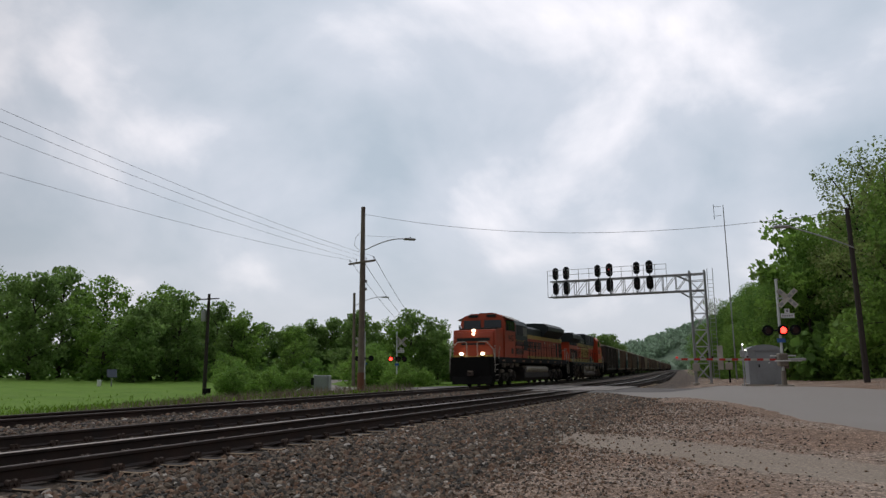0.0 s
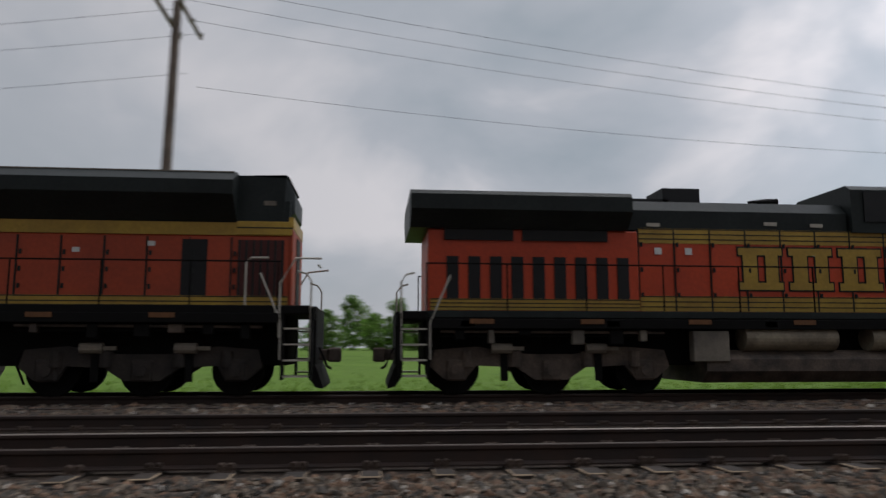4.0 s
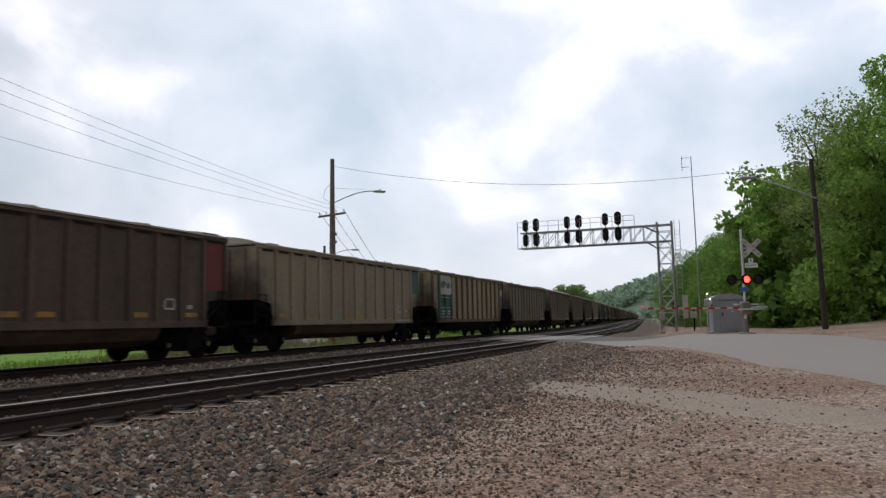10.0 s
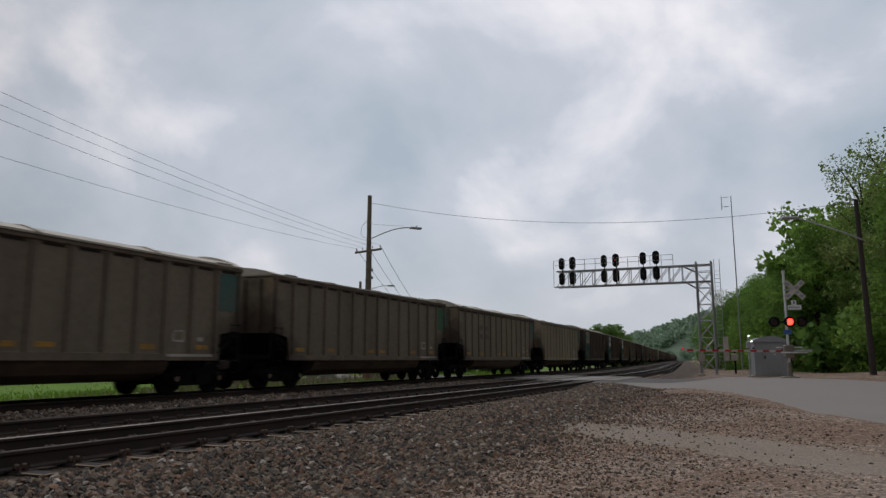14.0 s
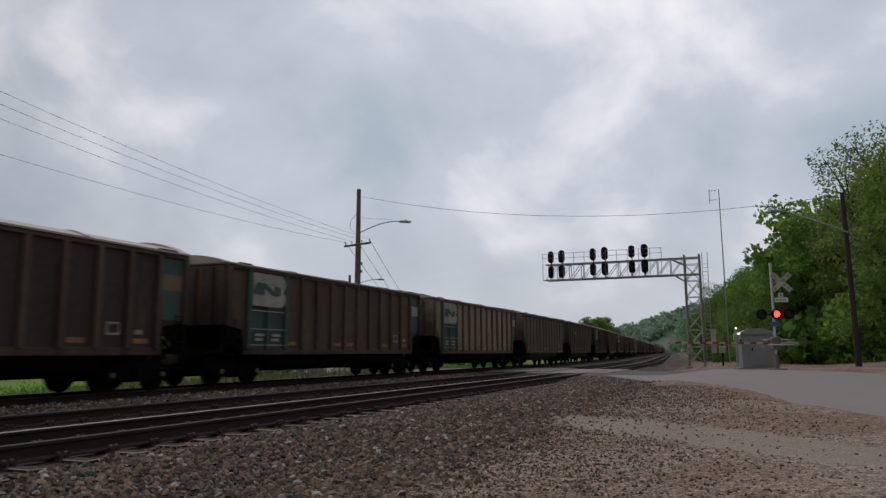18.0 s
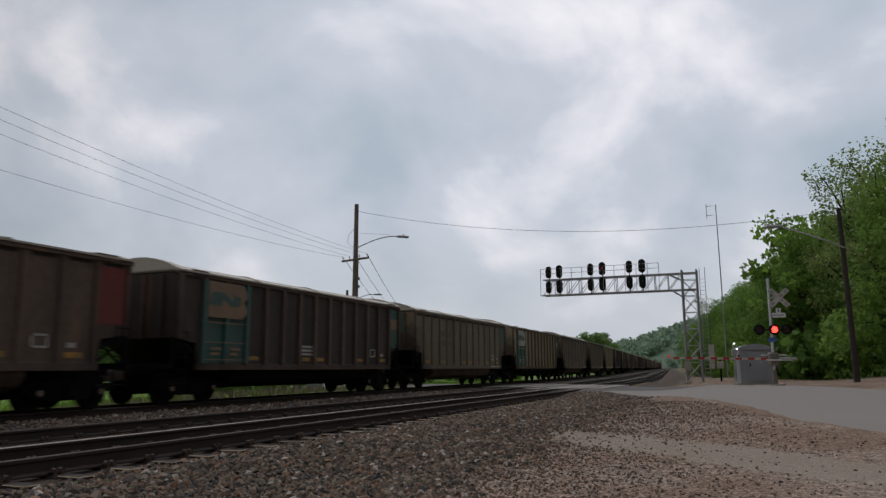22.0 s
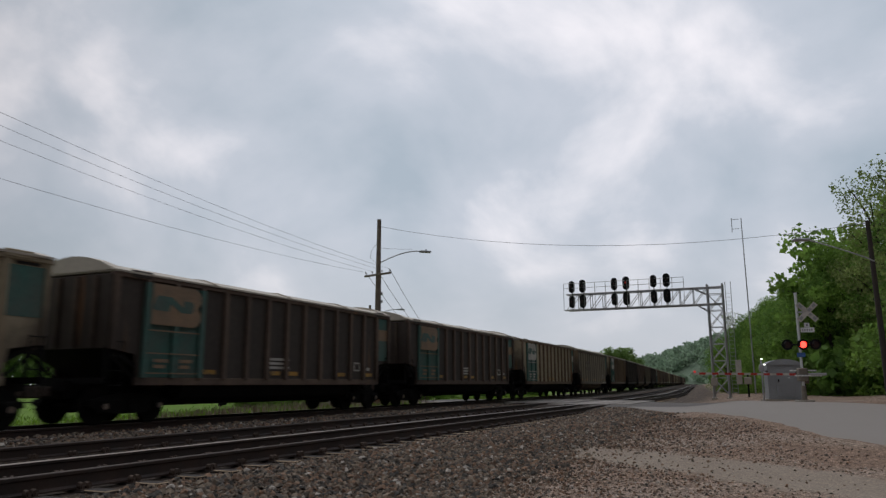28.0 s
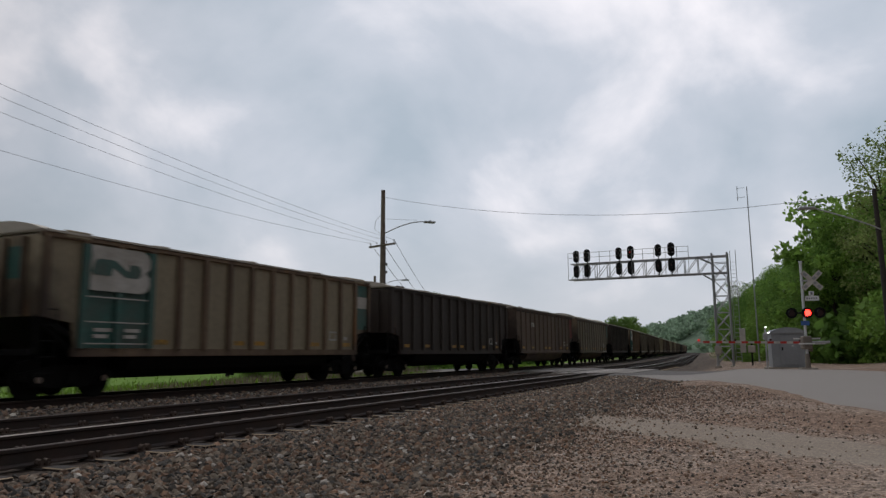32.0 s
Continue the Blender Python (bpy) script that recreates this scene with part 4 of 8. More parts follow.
    # paint and lettering on both sides, between the ribs
    for s in (-1,):
        y = s * (W + 0.034)
        p = (2 * h - 0.16) / 14

        def panel(k0, k1, z0, z1, material, name="painted_panel", label=""):
            bm = bmesh.new()
            for k in range(k0, k1):
                xa = -h + 0.08 + p * k + 0.075
                box(bm, xa, y - 0.006, z0, xa + p - 0.15, y + 0.006, z1)
            return part(name, bm, material, e, label)

        if kind in ("emblem", "dark_emblem", "patch"):
            white = PALEOCHRE if kind == "patch" else FADEWHITE
            panel(1, 3, Z0 + 0.04, Z1 - 0.05, TEAL, label="faded green painted panel")
            for k in (1, 2, 3):
                x = -h + 0.08 + p * k
                part("rib_paint", bbox(x - 0.09, y - 0.01, Z0 + 0.03, x + 0.09, y + s * 0.1, Z1 - 0.06), TEAL, e)
            logo_block(e, -h + 0.08 + p * 1.1, Z1 - 1.16, 1.03 * p, s * (W + 0.14), white)
            bars(e, -h + p * 1.12, Z0 + 1.28, p * 1.8, 0.03, 1, s * (W + 0.14), white)
            bars(e, -h + p * 1.12, Z0 + 0.68, p * 1.8, 0.03, 1, s * (W + 0.14), white)
            bars(e, -h + p * 1.12, Z0 + 0.16, p * 1.8, 0.03, 1, s * (W + 0.14), white)
            bars(e, -h + p * 1.35, Z0 + 0.52, p * 0.5, 0.09, 2, s * (W + 0.14), white)
            bars(e, -h + p * 2.25, Z0 + 0.52, p * 0.45, 0.09, 2, s * (W + 0.14), white)
            panel(13, 14, Z0 + 0.8, Z1 - 0.05, TEAL)
            part("white_band", bbox(h - 0.08 - p, y - 0.012, Z1 - 0.95, h - 0.1, y + 0.012, Z1 - 0.5), white, e)
        if kind == "dots":
            panel(13, 14, Z0 + 1.0, Z1 - 0.12, DULLRED)
            for k in (3.15, 3.6):
                part("white_square", bbox(-h + p * k, y - 0.008, Z1 - 1.0, -h + p * k + 0.28, y + 0.008, Z1 - 0.72), FADEWHITE, e)
        if kind in ("mark", "pale_mark"):
            for k in (3.0, 4.0):
                for z in (Z1 - 0.75, Z1 - 1.25):
                    part("stencil_square", bbox(-h + p * k + 0.06, y - 0.007, z - 0.28, -h + p * k + p * 0.8, y + 0.007, z), FAINT, e)
        if kind == "patch":
            bars(e, -h + p * 6.2, Z0 + 0.7, p * 1.1, 0.08, 3, y, FADEWHITE)
        if kind == "first":
            panel(1, 3, Z0 + 0.05, Z1 - 0.08, PALEGREEN, label="pale faded green panel")
            panel(1, 3, Z1 - 0.55, Z1 - 0.2, OCHRE); panel(1, 2, Z1 - 1.25, Z1 - 0.95, OCHRE)
            panel(12, 14, Z0 + 0.8, Z1 - 0.1, PALEGREEN); panel(12, 14, Z1 - 0.75, Z1 - 0.4, OCHRE)
            panel(12, 13, Z0 + 0.1, Z0 + 0.75, OCHRE)
            for k in (3, 7):
                part("pale_rib_cap", bbox(-h + 0.08 + p * k - 0.09, -W - 0.125, Z0 + 0.02, -h + 0.08 + p * k + 0.09, -W - 0.136, Z1 - 0.05), TANKGREY, e, "bare grey repaired rib")
            for k, w in ((3.2, 0.5), (3.85, 0.45), (4.4, 0.4)):
                bm = bmesh.new()
                slab(bm, [(-h + p * k, Z0 + 0.12), (-h + p * (k + w), Z0 + 0.08), (-h + p * (k + w + 0.08), Z0 + 0.5), (-h + p * (k + w * 0.4), Z0 + 0.62), (-h + p * (k + 0.05), Z0 + 0.48)], y - 0.007, y + 0.007)
                part("spray_paint", bm, GRAFFITI, e, "pale blue spray-painted blot")
        if kind in ("tan", "light", "mark", "pale_mark"):
            panel(13, 14, Z1 - 1.25, Z1 - 0.12, LIME if kind == "tan" else TEAL)
            part("sill_scrape", bbox(h - p * 3.0, y - 0.045, Z0 - 0.06, h - p * 1.2, y - 0.038, Z0 + 0.01), FADEWHITE, e, "pale strip on the sill")
        if kind in ("emblem", "mark", "pale_mark"):
            # green paint left on the upper end sheet
            part("end_panel", bbox(-h - 0.034, -0.92, Z1 - 0.95, -h - 0.042, -0.4, Z1 - 0.2), TEAL, e, "faded green end panel")
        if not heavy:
            # dark strips painted for the shade of pockets under the top chord, between ribs
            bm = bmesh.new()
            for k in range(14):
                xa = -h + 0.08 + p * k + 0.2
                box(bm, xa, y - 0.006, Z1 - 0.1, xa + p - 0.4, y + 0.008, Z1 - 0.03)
            part("chord_pockets", bm, POCKETSHADE, e)
        # common small plates: reporting frame, yellow reflectors, white tag
        bm = bmesh.new()
        fx = h - p * 2.75
        for a in ((0, 0.0, 0.46, 0.055), (0, 0.28, 0.46, 0.335), (0, 0, 0.055, 0.335), (0.405, 0, 0.46, 0.335)):
            box(bm, fx + a[0], y - 0.006, Z0 + 0.35 + a[1], fx + a[2], y + 0.006, Z0 + 0.35 + a[3])
        part("tag_frame", bm, FADEWHITE, e)
        part("white_tag", bbox(h - p * 1.8, y - 0.006, Z0 + 0.38, h - p * 1.8 + 0.24, y + 0.006, Z0 + 0.5), FADEWHITE, e)
        for k in (1.3, 3.3, 6.35, 7.3, 10.3, 12.3):
            part("reflector", bbox(-h + p * k, s * (W + 0.028), Z0 + 0.14, -h + p * k + 0.5, s * (W + 0.036), Z0 + 0.27), WORNYELLOW, e, "worn orange-yellow reflector")
    return e


def letter_shapes(parent, x, z, w, h, n, y, material, slant=0.0, label="block lettering as plain shapes", outline=None):
    """Road lettering drawn as n plain slab-footed blocks of its size and colour, on an outline where one is given."""
    step = w / n
    sg = 1 if y > 0 else -1
    for i in range(n):
        x0, x1 = x + i * step + step * 0.07, x + (i + 1) * step - step * 0.07
        f, d = h * 0.17, (x1 - x0)
        for grow, m, yy in ((0.035, outline, y), (0.0, material, y + sg * 0.008)):
            if m is None:
                continue
            bm = bmesh.new()
            # two stems on a foot and under a cap
            for a, b, lo, hi in ((0.0, 1.0, 0.0, f), (0.0, 1.0, h - f, h), (0.1, 0.42, f, h - f), (0.62, 0.9, f, h - f)):
                out = [(x0 + d * a - grow, z + lo - grow), (x0 + d * b + grow, z + lo - grow), (x0 + d * b + grow, z + hi + grow), (x0 + d * a - grow, z + hi + grow)]
                slab(bm, [(p + slant * (q - z), q) for p, q in out], yy - 0.006, yy + 0.006)
            part("letter_block" if m is material else "letter_outline", bm, m, parent, label if m is material else "")


def text_part(parent, body, x, z, size, y, s, material):
    """Painted digits on a side: s is the side that they face."""
    cu = bpy.data.curves.new("number", "FONT")
    cu.body, cu.size, cu.extrude, cu.align_x = body, size, 0.006, "CENTER"
    ob = new("road_number", cu)
    cu.materials.append(material)
    ob.parent = parent
    ob.matrix_basis = pose(x, y, z, 90, 0, 0 if s < 0 else 180)
    return ob


def stripes(parent, x0, x1, z0, n, y, material=None, gap=0.028, hgt=0.055):
    """A yellow band cut by thin dark lines."""
    sg = 1 if y > 0 else -1
    top = z0 + n * (hgt + gap)
    part("yellow_stripe", bbox(x0, y - 0.006, z0, x1, y + 0.006, top), material or YELLOW, parent)
    bm = bmesh.new()
    for j in range(n):
        zz = z0 + (j + 1) * (hgt + gap) - gap
        box(bm, x0, y + sg * 0.004, zz, x1, y + sg * 0.011, zz + gap * 0.8)
    return part("dark_pinstripe", bm, GREENBLACK, parent)


def door_seams(parent, xs, z0, z1, y):
    """Dark upright gaps between hood doors, with latches."""
    for x in xs:
        bm = bbox(x - 0.016, y - 0.008, z0, x + 0.016, y + 0.008, z1)
        for zz in (z0 + 0.35, (z0 + z1) / 2, z1 - 0.35):
            box(bm, x + 0.05, y - 0.02, zz - 0.05, x + 0.1, y + 0.02, zz + 0.05)
        part("door_seam", bm, GREENBLACK, parent)


def hung_gear(e, x0, x1, deck):
    """Pipes, valves and small boxes that hang under the deck on the near side."""
    rnd = random.Random(int(x0 * 10))
    part("air_pipe", tubes([(x0, -1.4, deck - 0.42), (x1, -1.4, deck - 0.44)], 0.03, 6), GRIME, e)
    part("air_pipe", tubes([(x0, -1.3, deck - 0.52), (x1, -1.32, deck - 0.5)], 0.022, 6), BLACK, e)
    x = x0 + 0.3
    while x < x1 - 0.3:
        w = rnd.uniform(0.12, 0.34)
        h = rnd.uniform(0.1, 0.3)
        part("valve_box", bbox(x, -1.46, deck - 0.4 - h, x + w, -1.28, deck - 0.38, 0.02), rnd.choice((GRIME, BLACK, TANKGREY)), e)
        x += w + rnd.uniform(0.35, 1.0)


def loco_frame(e, L, tank0, tank1, truck_x, axles, deck, tank_top, steel=None):
    """Underframe, fuel tank, bogies, pilots, steps and couplers common to both engines."""
    part("deck", bbox(0.75, -1.5, deck - 0.18, L - 0.75, 1.5, deck, 0.02), BLACK, e)
    for s in (-1, 1):
        part("side_sill", bbox(1.4, s * 1.5 - 0.03, deck - 0.36, L - 1.4, s * 1.5 + 0.03, deck - 0.16, 0.01), BLACK, e)
        for x in np.arange(2.2, L - 2, 2.35):
            part("sill_reflector", bbox(x, s * 1.536, deck - 0.26, x + 0.5, s * 1.545, deck - 0.16), DULLORANGE, e)
    for d, x in ((-1, 0.75), (1, L - 0.75)):
        bm = bmesh.new()
        box(bm, x - 0.08, -1.16, 0.62, x + 0.08, 1.16, deck, 0.02)
        box(bm, x - 0.06, -1.4, deck - 0.3, x + 0.06, 1.4, deck - 0.02, 0.02)
        part("pilot", bm, BLACK, e)
        bm = bmesh.new()
        slab(bm, [(x + d * 0.08, 0.2), (x + d * 0.24, 0.16), (x + d * 0.24, 0.22), (x + d * 0.12, 0.56), (x + d * 0.06, 0.66), (x - d * 0.06, 0.66), (x - d * 0.06, 0.4)], -1.3, 1.3)
        part("snow_plow", bm, BLACK, e)
        coupler(e, x, d)
        for s in (-1, 1):
            for k in range(4):
                zz = 0.4 + 0.32 * k
                part("step", bbox(x - d * 0.05, s * 1.2, zz, x - d * 0.55, s * 1.52, zz + 0.035), PALERAIL, e, "step tread with pale worn edge")
            for xx in (0.0, 0.58):
                part("step_side", bbox(x - d * xx - 0.02, s * 1.18, 0.35, x - d * xx + 0.02, s * 1.53, deck - 0.05), BLACK, e)
            handrail(e, [(x - d * 0.02, s * 1.5, 0.75), (x - d * 0.02, s * 1.5, 2.35), (x - d * 0.12, s * 1.48, 2.5), (x - d * 0.3, s * 1.4, 2.55)], 0.022)
            handrail(e, [(x - d * 0.62, s * 1.5, 0.75), (x - d * 0.62, s * 1.5, 1.5), (x - d * 1.05, s * 1.5, 2.5)], 0.022)
        bm = tubes([(x + d * 0.1, -0.55, 1.0), (x + d * 0.28, -0.6, 0.6), (x + d * 0.36, -0.55, 0.55)], 0.03)
        part("brake_hose", bm, BLACK, e)
    part("underframe", bbox(1.3, -0.85, 0.62, L - 1.3, 0.85, deck - 0.17, 0.02), BLACK, e)
    bm = bmesh.new()
    prism(bm, [(-1.2, tank_top), (1.2, tank_top), (1.45, tank_top - 0.2), (1.45, 0.5), (1.15, 0.25), (-1.15, 0.25), (-1.45, 0.5), (-1.45, tank_top - 0.2)], tank0, tank1)
    part("fuel_tank", bm, steel or GRIME, e)
    for x in truck_x:
        truck(e, x, axles, 0.53, steel or GRIME, 1.05, True)
        hung_gear(e, x - 2.4, x + 2.4, deck)


def long_rail(e, x0, x1, s, posts, z0=1.75, z1=2.75, y=1.46):
    handrail(e, [(x0, s * y, z1), (x1, s * y, z1)], 0.017, BLACK)
    for x in posts:
        handrail(e, [(x, s * y, z0), (x, s * y, z1)], 0.017, BLACK, "stanchion")


def lead_engine():
    """Wide-cab engine with flared radiators; the cab leads, towards -x."""
    L = 22.6
    e = empty("lead_locomotive")
    tagged(e, "orange and black diesel locomotive with yellow stripes and lit headlights", "locomotive", "locomotives")
    loco_frame(e, L, 7.6, 14.6, (4.15, 18.45), (-1.85, 0.0, 1.85), 1.85, 1.3, DARKSTEEL)
    # short hood: tall, flat and nearly as wide as the cab
    bm = bmesh.new()
    slab(bm, [(1.05, 1.85), (1.0, 3.0), (1.12, 3.55), (2.9, 3.72), (2.9, 1.85)], -1.42, 1.42)
    bmesh.ops.bevel(bm, geom=[ed for ed in bm.edges if all(v.co.x < 1.2 for v in ed.verts)], offset=0.13, segments=2, affect="EDGES")
    nose = part("nose", bm, DUSTORANGE, e)
    part("nose_door", bbox(0.985, -0.35, 1.9, 1.02, 0.35, 3.1, 0.01), DUSTORANGE, nose)
    part("antiglare_panel", bbox(1.9, -1.25, 3.62, 2.88, 1.25, 3.745, 0.01), GREENBLACK, nose, "dull black antiglare panel")
    part("nose_stripe", bbox(0.99, -1.3, 1.87, 1.04, 1.3, 1.97), YELLOW, nose)
    for zz in (3.3, 3.52):
        bm = bmesh.new()
        tube(bm, (0.98, 0, zz), (1.2, 0, zz), 0.085, 14)
        part("headlight", bm, LAMPGLOW, e, "lit headlight")
    for s in (-1, 1):
        part("ditch_light_bracket", bbox(0.66, s * 0.7 - 0.12, 1.84, 0.8, s * 0.7 + 0.12, 1.95, 0.01), BLACK, e)
        bm = bmesh.new()
        tube(bm, (0.62, s * 0.7, 2.05), (0.8, s * 0.7, 2.05), 0.1, 14)
        part("ditch_light", bm, LAMPGLOW, e, "lit ditch light")
        # rails that bend over the platform and down to the steps
        handrail(e, [(0.72, s * 0.35, 1.85), (0.72, s * 0.35, 2.72), (0.72, s * 0.5, 2.82), (0.72, s * 1.0, 2.78), (0.74, s * 1.42, 2.3), (0.74, s * 1.5, 1.55), (0.74, s * 1.5, 0.9)], 0.026)
    # emblem on the nose: plain black wing shape
    for z0, z1, w in ((2.85, 3.05, 1.1), (2.62, 2.72, 0.8)):
        bm = bmesh.new()
        slab(bm, [(0.965, z0), (0.99, z0), (0.99, z1), (0.965, z1)], -w, w)
        part("nose_emblem", bm, GREENBLACK, nose, "black wing emblem as a plain shape")
    # cab
    bm = bmesh.new()
    prism(bm, [(-1.5, 1.85), (1.5, 1.85), (1.52, 4.15), (1.28, 4.55), (0.78, 4.72), (-0.78, 4.72), (-1.28, 4.55), (-1.52, 4.15)], 2.85, 5.35)
    cab = part("cab", bm, DUSTORANGE, e)
    for yy0, yy1 in ((-1.3, -0.12), (0.12, 1.3)):
        bm = bmesh.new()
        slab(bm, [(2.78, 3.76), (2.83, 4.28), (2.87, 4.28), (2.87, 3.76)], yy0, yy1)
        part("windshield", bm, GLASS, cab)
    for s in (-1, 1):
        part("window_surround", bbox(3.12, s * 1.512, 3.58, 5.16, s * 1.528, 4.3, 0.01), GREENBLACK, cab)
        for x0, x1 in ((3.2, 4.1), (4.2, 5.08)):
            part("side_window", bbox(x0, s * 1.515, 3.64, x1, s * 1.535, 4.24, 0.01), GLASS, cab)
        part("window_ledge", bbox(3.1, s * 1.515, 3.5, 5.2, s * 1.56, 3.56), DUSTORANGE, cab)
        bm = bmesh.new()
        prism(bm, [(s * 1.3, 4.54), (s * 1.3, 4.58), (s * 1.82, 4.34), (s * 1.82, 4.30)], 3.05, 5.25)
        part("sunshade", bm, FADEWHITE, cab, "pale dusty sunshade")
        part("cab_door_line", bbox(5.24, s * 1.518, 1.95, 5.28, s * 1.53, 4.0), GREENBLACK, cab)
        part("mirror", bbox(3.0, s * 1.62, 3.6, 3.06, s * 1.72, 4.0), BLACK, cab)
        text_part(cab, "9143", 4.15, 2.92, 0.58, s * 1.535, s, GREENBLACK)
        part("cab_vent", bbox(4.3, s * 1.515, 2.1, 4.75, s * 1.53, 2.45, 0.01), DARKCAR, cab)
    for y0, y1 in ((-0.95, -0.3), (0.3, 0.95)):
        part("number_board", bbox(2.78, y0, 4.47, 2.9, y1, 4.64, 0.01), GREENBLACK, cab)
    part("roof_hatch", bbox(3.6, -0.5, 4.71, 4.6, 0.5, 4.82, 0.02), BLACK, cab)
    # equipment cabinet with grilles
    part("equipment_cabinet", bbox(5.35, -1.42, 1.85, 8.7, 1.42, 3.1, 0.02), DUSTORANGE, e)
    bm = bmesh.new()
    prism(bm, [(-1.42, 3.1), (1.42, 3.1), (1.42, 4.12), (1.2, 4.42), (0.7, 4.56), (-0.7, 4.56), (-1.2, 4.42), (-1.42, 4.12)], 5.35, 8.7)
    part("cabinet_top", bm, GREENBLACK, e)
    for s in (-1, 1):
        for z in (2.1, 2.68):
            bm = bmesh.new()
            for k in range(6):
                box(bm, 5.7, s * 1.42, z + k * 0.07, 7.5, s * 1.46, z + k * 0.07 + 0.045)
            part("louvre", bm, DARKCAR, e)
        part("blower_grille", bbox(7.65, s * 1.41, 2.4, 8.6, s * 1.45, 3.08), GRILLE, e)
        part("top_grille", bbox(6.2, s * 1.415, 3.4, 7.4, s * 1.435, 4.08), GRILLE, e)
        part("top_panel", bbox(7.55, s * 1.415, 3.4, 8.55, s * 1.43, 4.0), GREYGREEN, e, "dusty grey panel")
    # engine hood
    part("hood", bbox(8.7, -1.0, 1.85, 21.35, 1.0, 3.35, 0.03), DUSTORANGE, e)
    part("hood_stripe", bbox(8.72, -1.012, 3.35, 21.34, 1.012, 3.62), YELLOW, e)
    bm = bmesh.new()
    prism(bm, [(-1.0, 3.62), (1.0, 3.62), (0.98, 4.1), (0.7, 4.28), (-0.7, 4.28), (-0.98, 4.1)], 8.7, 21.3)
    part("hood_top", bm, GREENBLACK, e)
    bm = bmesh.new()
    box(bm, 10.9, -0.45, 4.28, 12.2, 0.45, 4.52, 0.04)
    part("exhaust_stack", bm, GRILLE, e)
    bm = bmesh.new()
    prism(bm, [(-1.02, 3.62), (1.02, 3.62), (1.58, 4.12), (1.58, 4.42), (1.2, 4.66), (-1.2, 4.66), (-1.58, 4.42), (-1.58, 4.12)], 14.4, 20.2)
    rad = part("radiator", bm, GREENBLACK, e, "flared black radiator section")
    for s in (-1, 1):
        bm = bmesh.new()
        v = [bm.verts.new(c) for c in ((14.6, s * 1.07, 3.68), (20.0, s * 1.07, 3.68), (20.0, s * 1.585, 4.13), (14.6, s * 1.585, 4.13))]
        bm.faces.new(v)
        bmesh.ops.solidify(bm, geom=bm.faces[:], thickness=0.03)
        part("radiator_grille", bm, GRILLE, rad)
        part("rear_grille", bbox(20.25, s * 1.0, 2.05, 21.2, s * 1.02, 3.25), OXBLOOD, e, "dark red rear grille")
        bm = bmesh.new()
        for k in range(7):
            box(bm, 20.25 + k * 0.15, s * 1.018, 2.05, 20.29 + k * 0.15, s * 1.035, 3.25)
        part("grille_bars", bm, GREENBLACK, e)
        part("blower_opening", bbox(19.1, s * 1.02, 2.0, 19.62, s * 1.035, 3.25), GRILLE, e)
        for k in range(13):
            x = 8.95 + k * 0.86
            part("hood_door", bbox(x, s * 1.0, 1.95, x + 0.83, s * 1.022, 3.3, 0.008), DUSTORANGE, e)
        stripes(e, 8.75, 21.3, 1.86, 2, s * 1.03, hgt=0.075)
        door_seams(e, [8.93 + k * 0.86 for k in range(14)], 1.9, 3.3, s * 1.026)
        for x, z in ((9.4, 3.05), (15.2, 3.1), (16.9, 2.95), (18.4, 3.1)):
            part("white_placard", bbox(x, s * 1.03, z, x + 0.15, s * 1.04, z + 0.1), WHITE, e)
        part("cab_stripe", bbox(5.4, s * 1.425, 3.0, 8.65, s * 1.435, 3.08), YELLOW, e)
        letter_shapes(e, 9.3, 2.62, 4.6, 0.5, 4, s * 1.034, GREENBLACK, 0.35 * -s, "black italic road lettering as plain shapes")
        part("swoosh", bbox(9.3, s * 1.034, 2.4, 12.6, s * 1.046, 2.48), GREENBLACK, e, "black underline")
        long_rail(e, 5.4, 21.2, s, np.arange(5.4, 21.3, 1.75))
    for k in range(3):
        bm = bmesh.new()
        tube(bm, (15.6 + k * 1.75, 0, 4.64), (15.6 + k * 1.75, 0, 4.74), 0.72, 20)
        part("radiator_fan", bm, GRILLE, rad)
    bm = bmesh.new()
    for k, yy in enumerate((-0.25, 0.0, 0.25)):
        tube(bm, (9.3, yy, 4.5 + 0.05 * k), (9.75, yy, 4.5 + 0.05 * k), 0.03, 8, 0.11)
        tube(bm, (9.4, yy, 4.28), (9.4, yy, 4.5), 0.03, 6)
    part("horn", bm, BLACK, e)
    for s in (-1, 1):
        bm = bmesh.new()
        tube(bm, (8.0, s * 1.22, 1.05), (14.2, s * 1.22, 1.05), 0.3, 24)
        part("air_reservoir", bm, AIRTAN, e, "long dusty air reservoir")
    part("rear_wall", bbox(21.28, -1.0, 1.85, 21.38, 1.0, 3.5, 0.02), DUSTORANGE, e)
    part("rear_band", bbox(21.28, -1.0, 3.5, 21.385, 1.0, 3.75), YELLOW, e)
    bm = bmesh.new()
    slab(bm, [(20.2, 3.66), (21.38, 3.66), (21.38, 4.5), (21.28, 4.6), (20.2, 4.64)], -1.0, 1.0)
    bmesh.ops.bevel(bm, geom=[ed for ed in bm.edges if all(v.co.x > 21.3 and abs(v.co.y) > 0.9 for v in ed.verts)], offset=0.22, segments=1, affect="EDGES")
    part("rear_top", bm, GREENBLACK, e, "tall dark hood end behind the radiators")
    part("rear_stripe", bbox(20.2, -1.03, 3.36, 21.36, 1.03, 3.65, 0.01), YELLOW, e)
    part("rear_pinstripe", bbox(20.2, -1.036, 3.5, 21.37, 1.036, 3.525), GREENBLACK, e)
    part("rear_number_board", bbox(20.75, -1.012, 4.0, 21.0, -0.99, 4.1), TANKGREY, e)
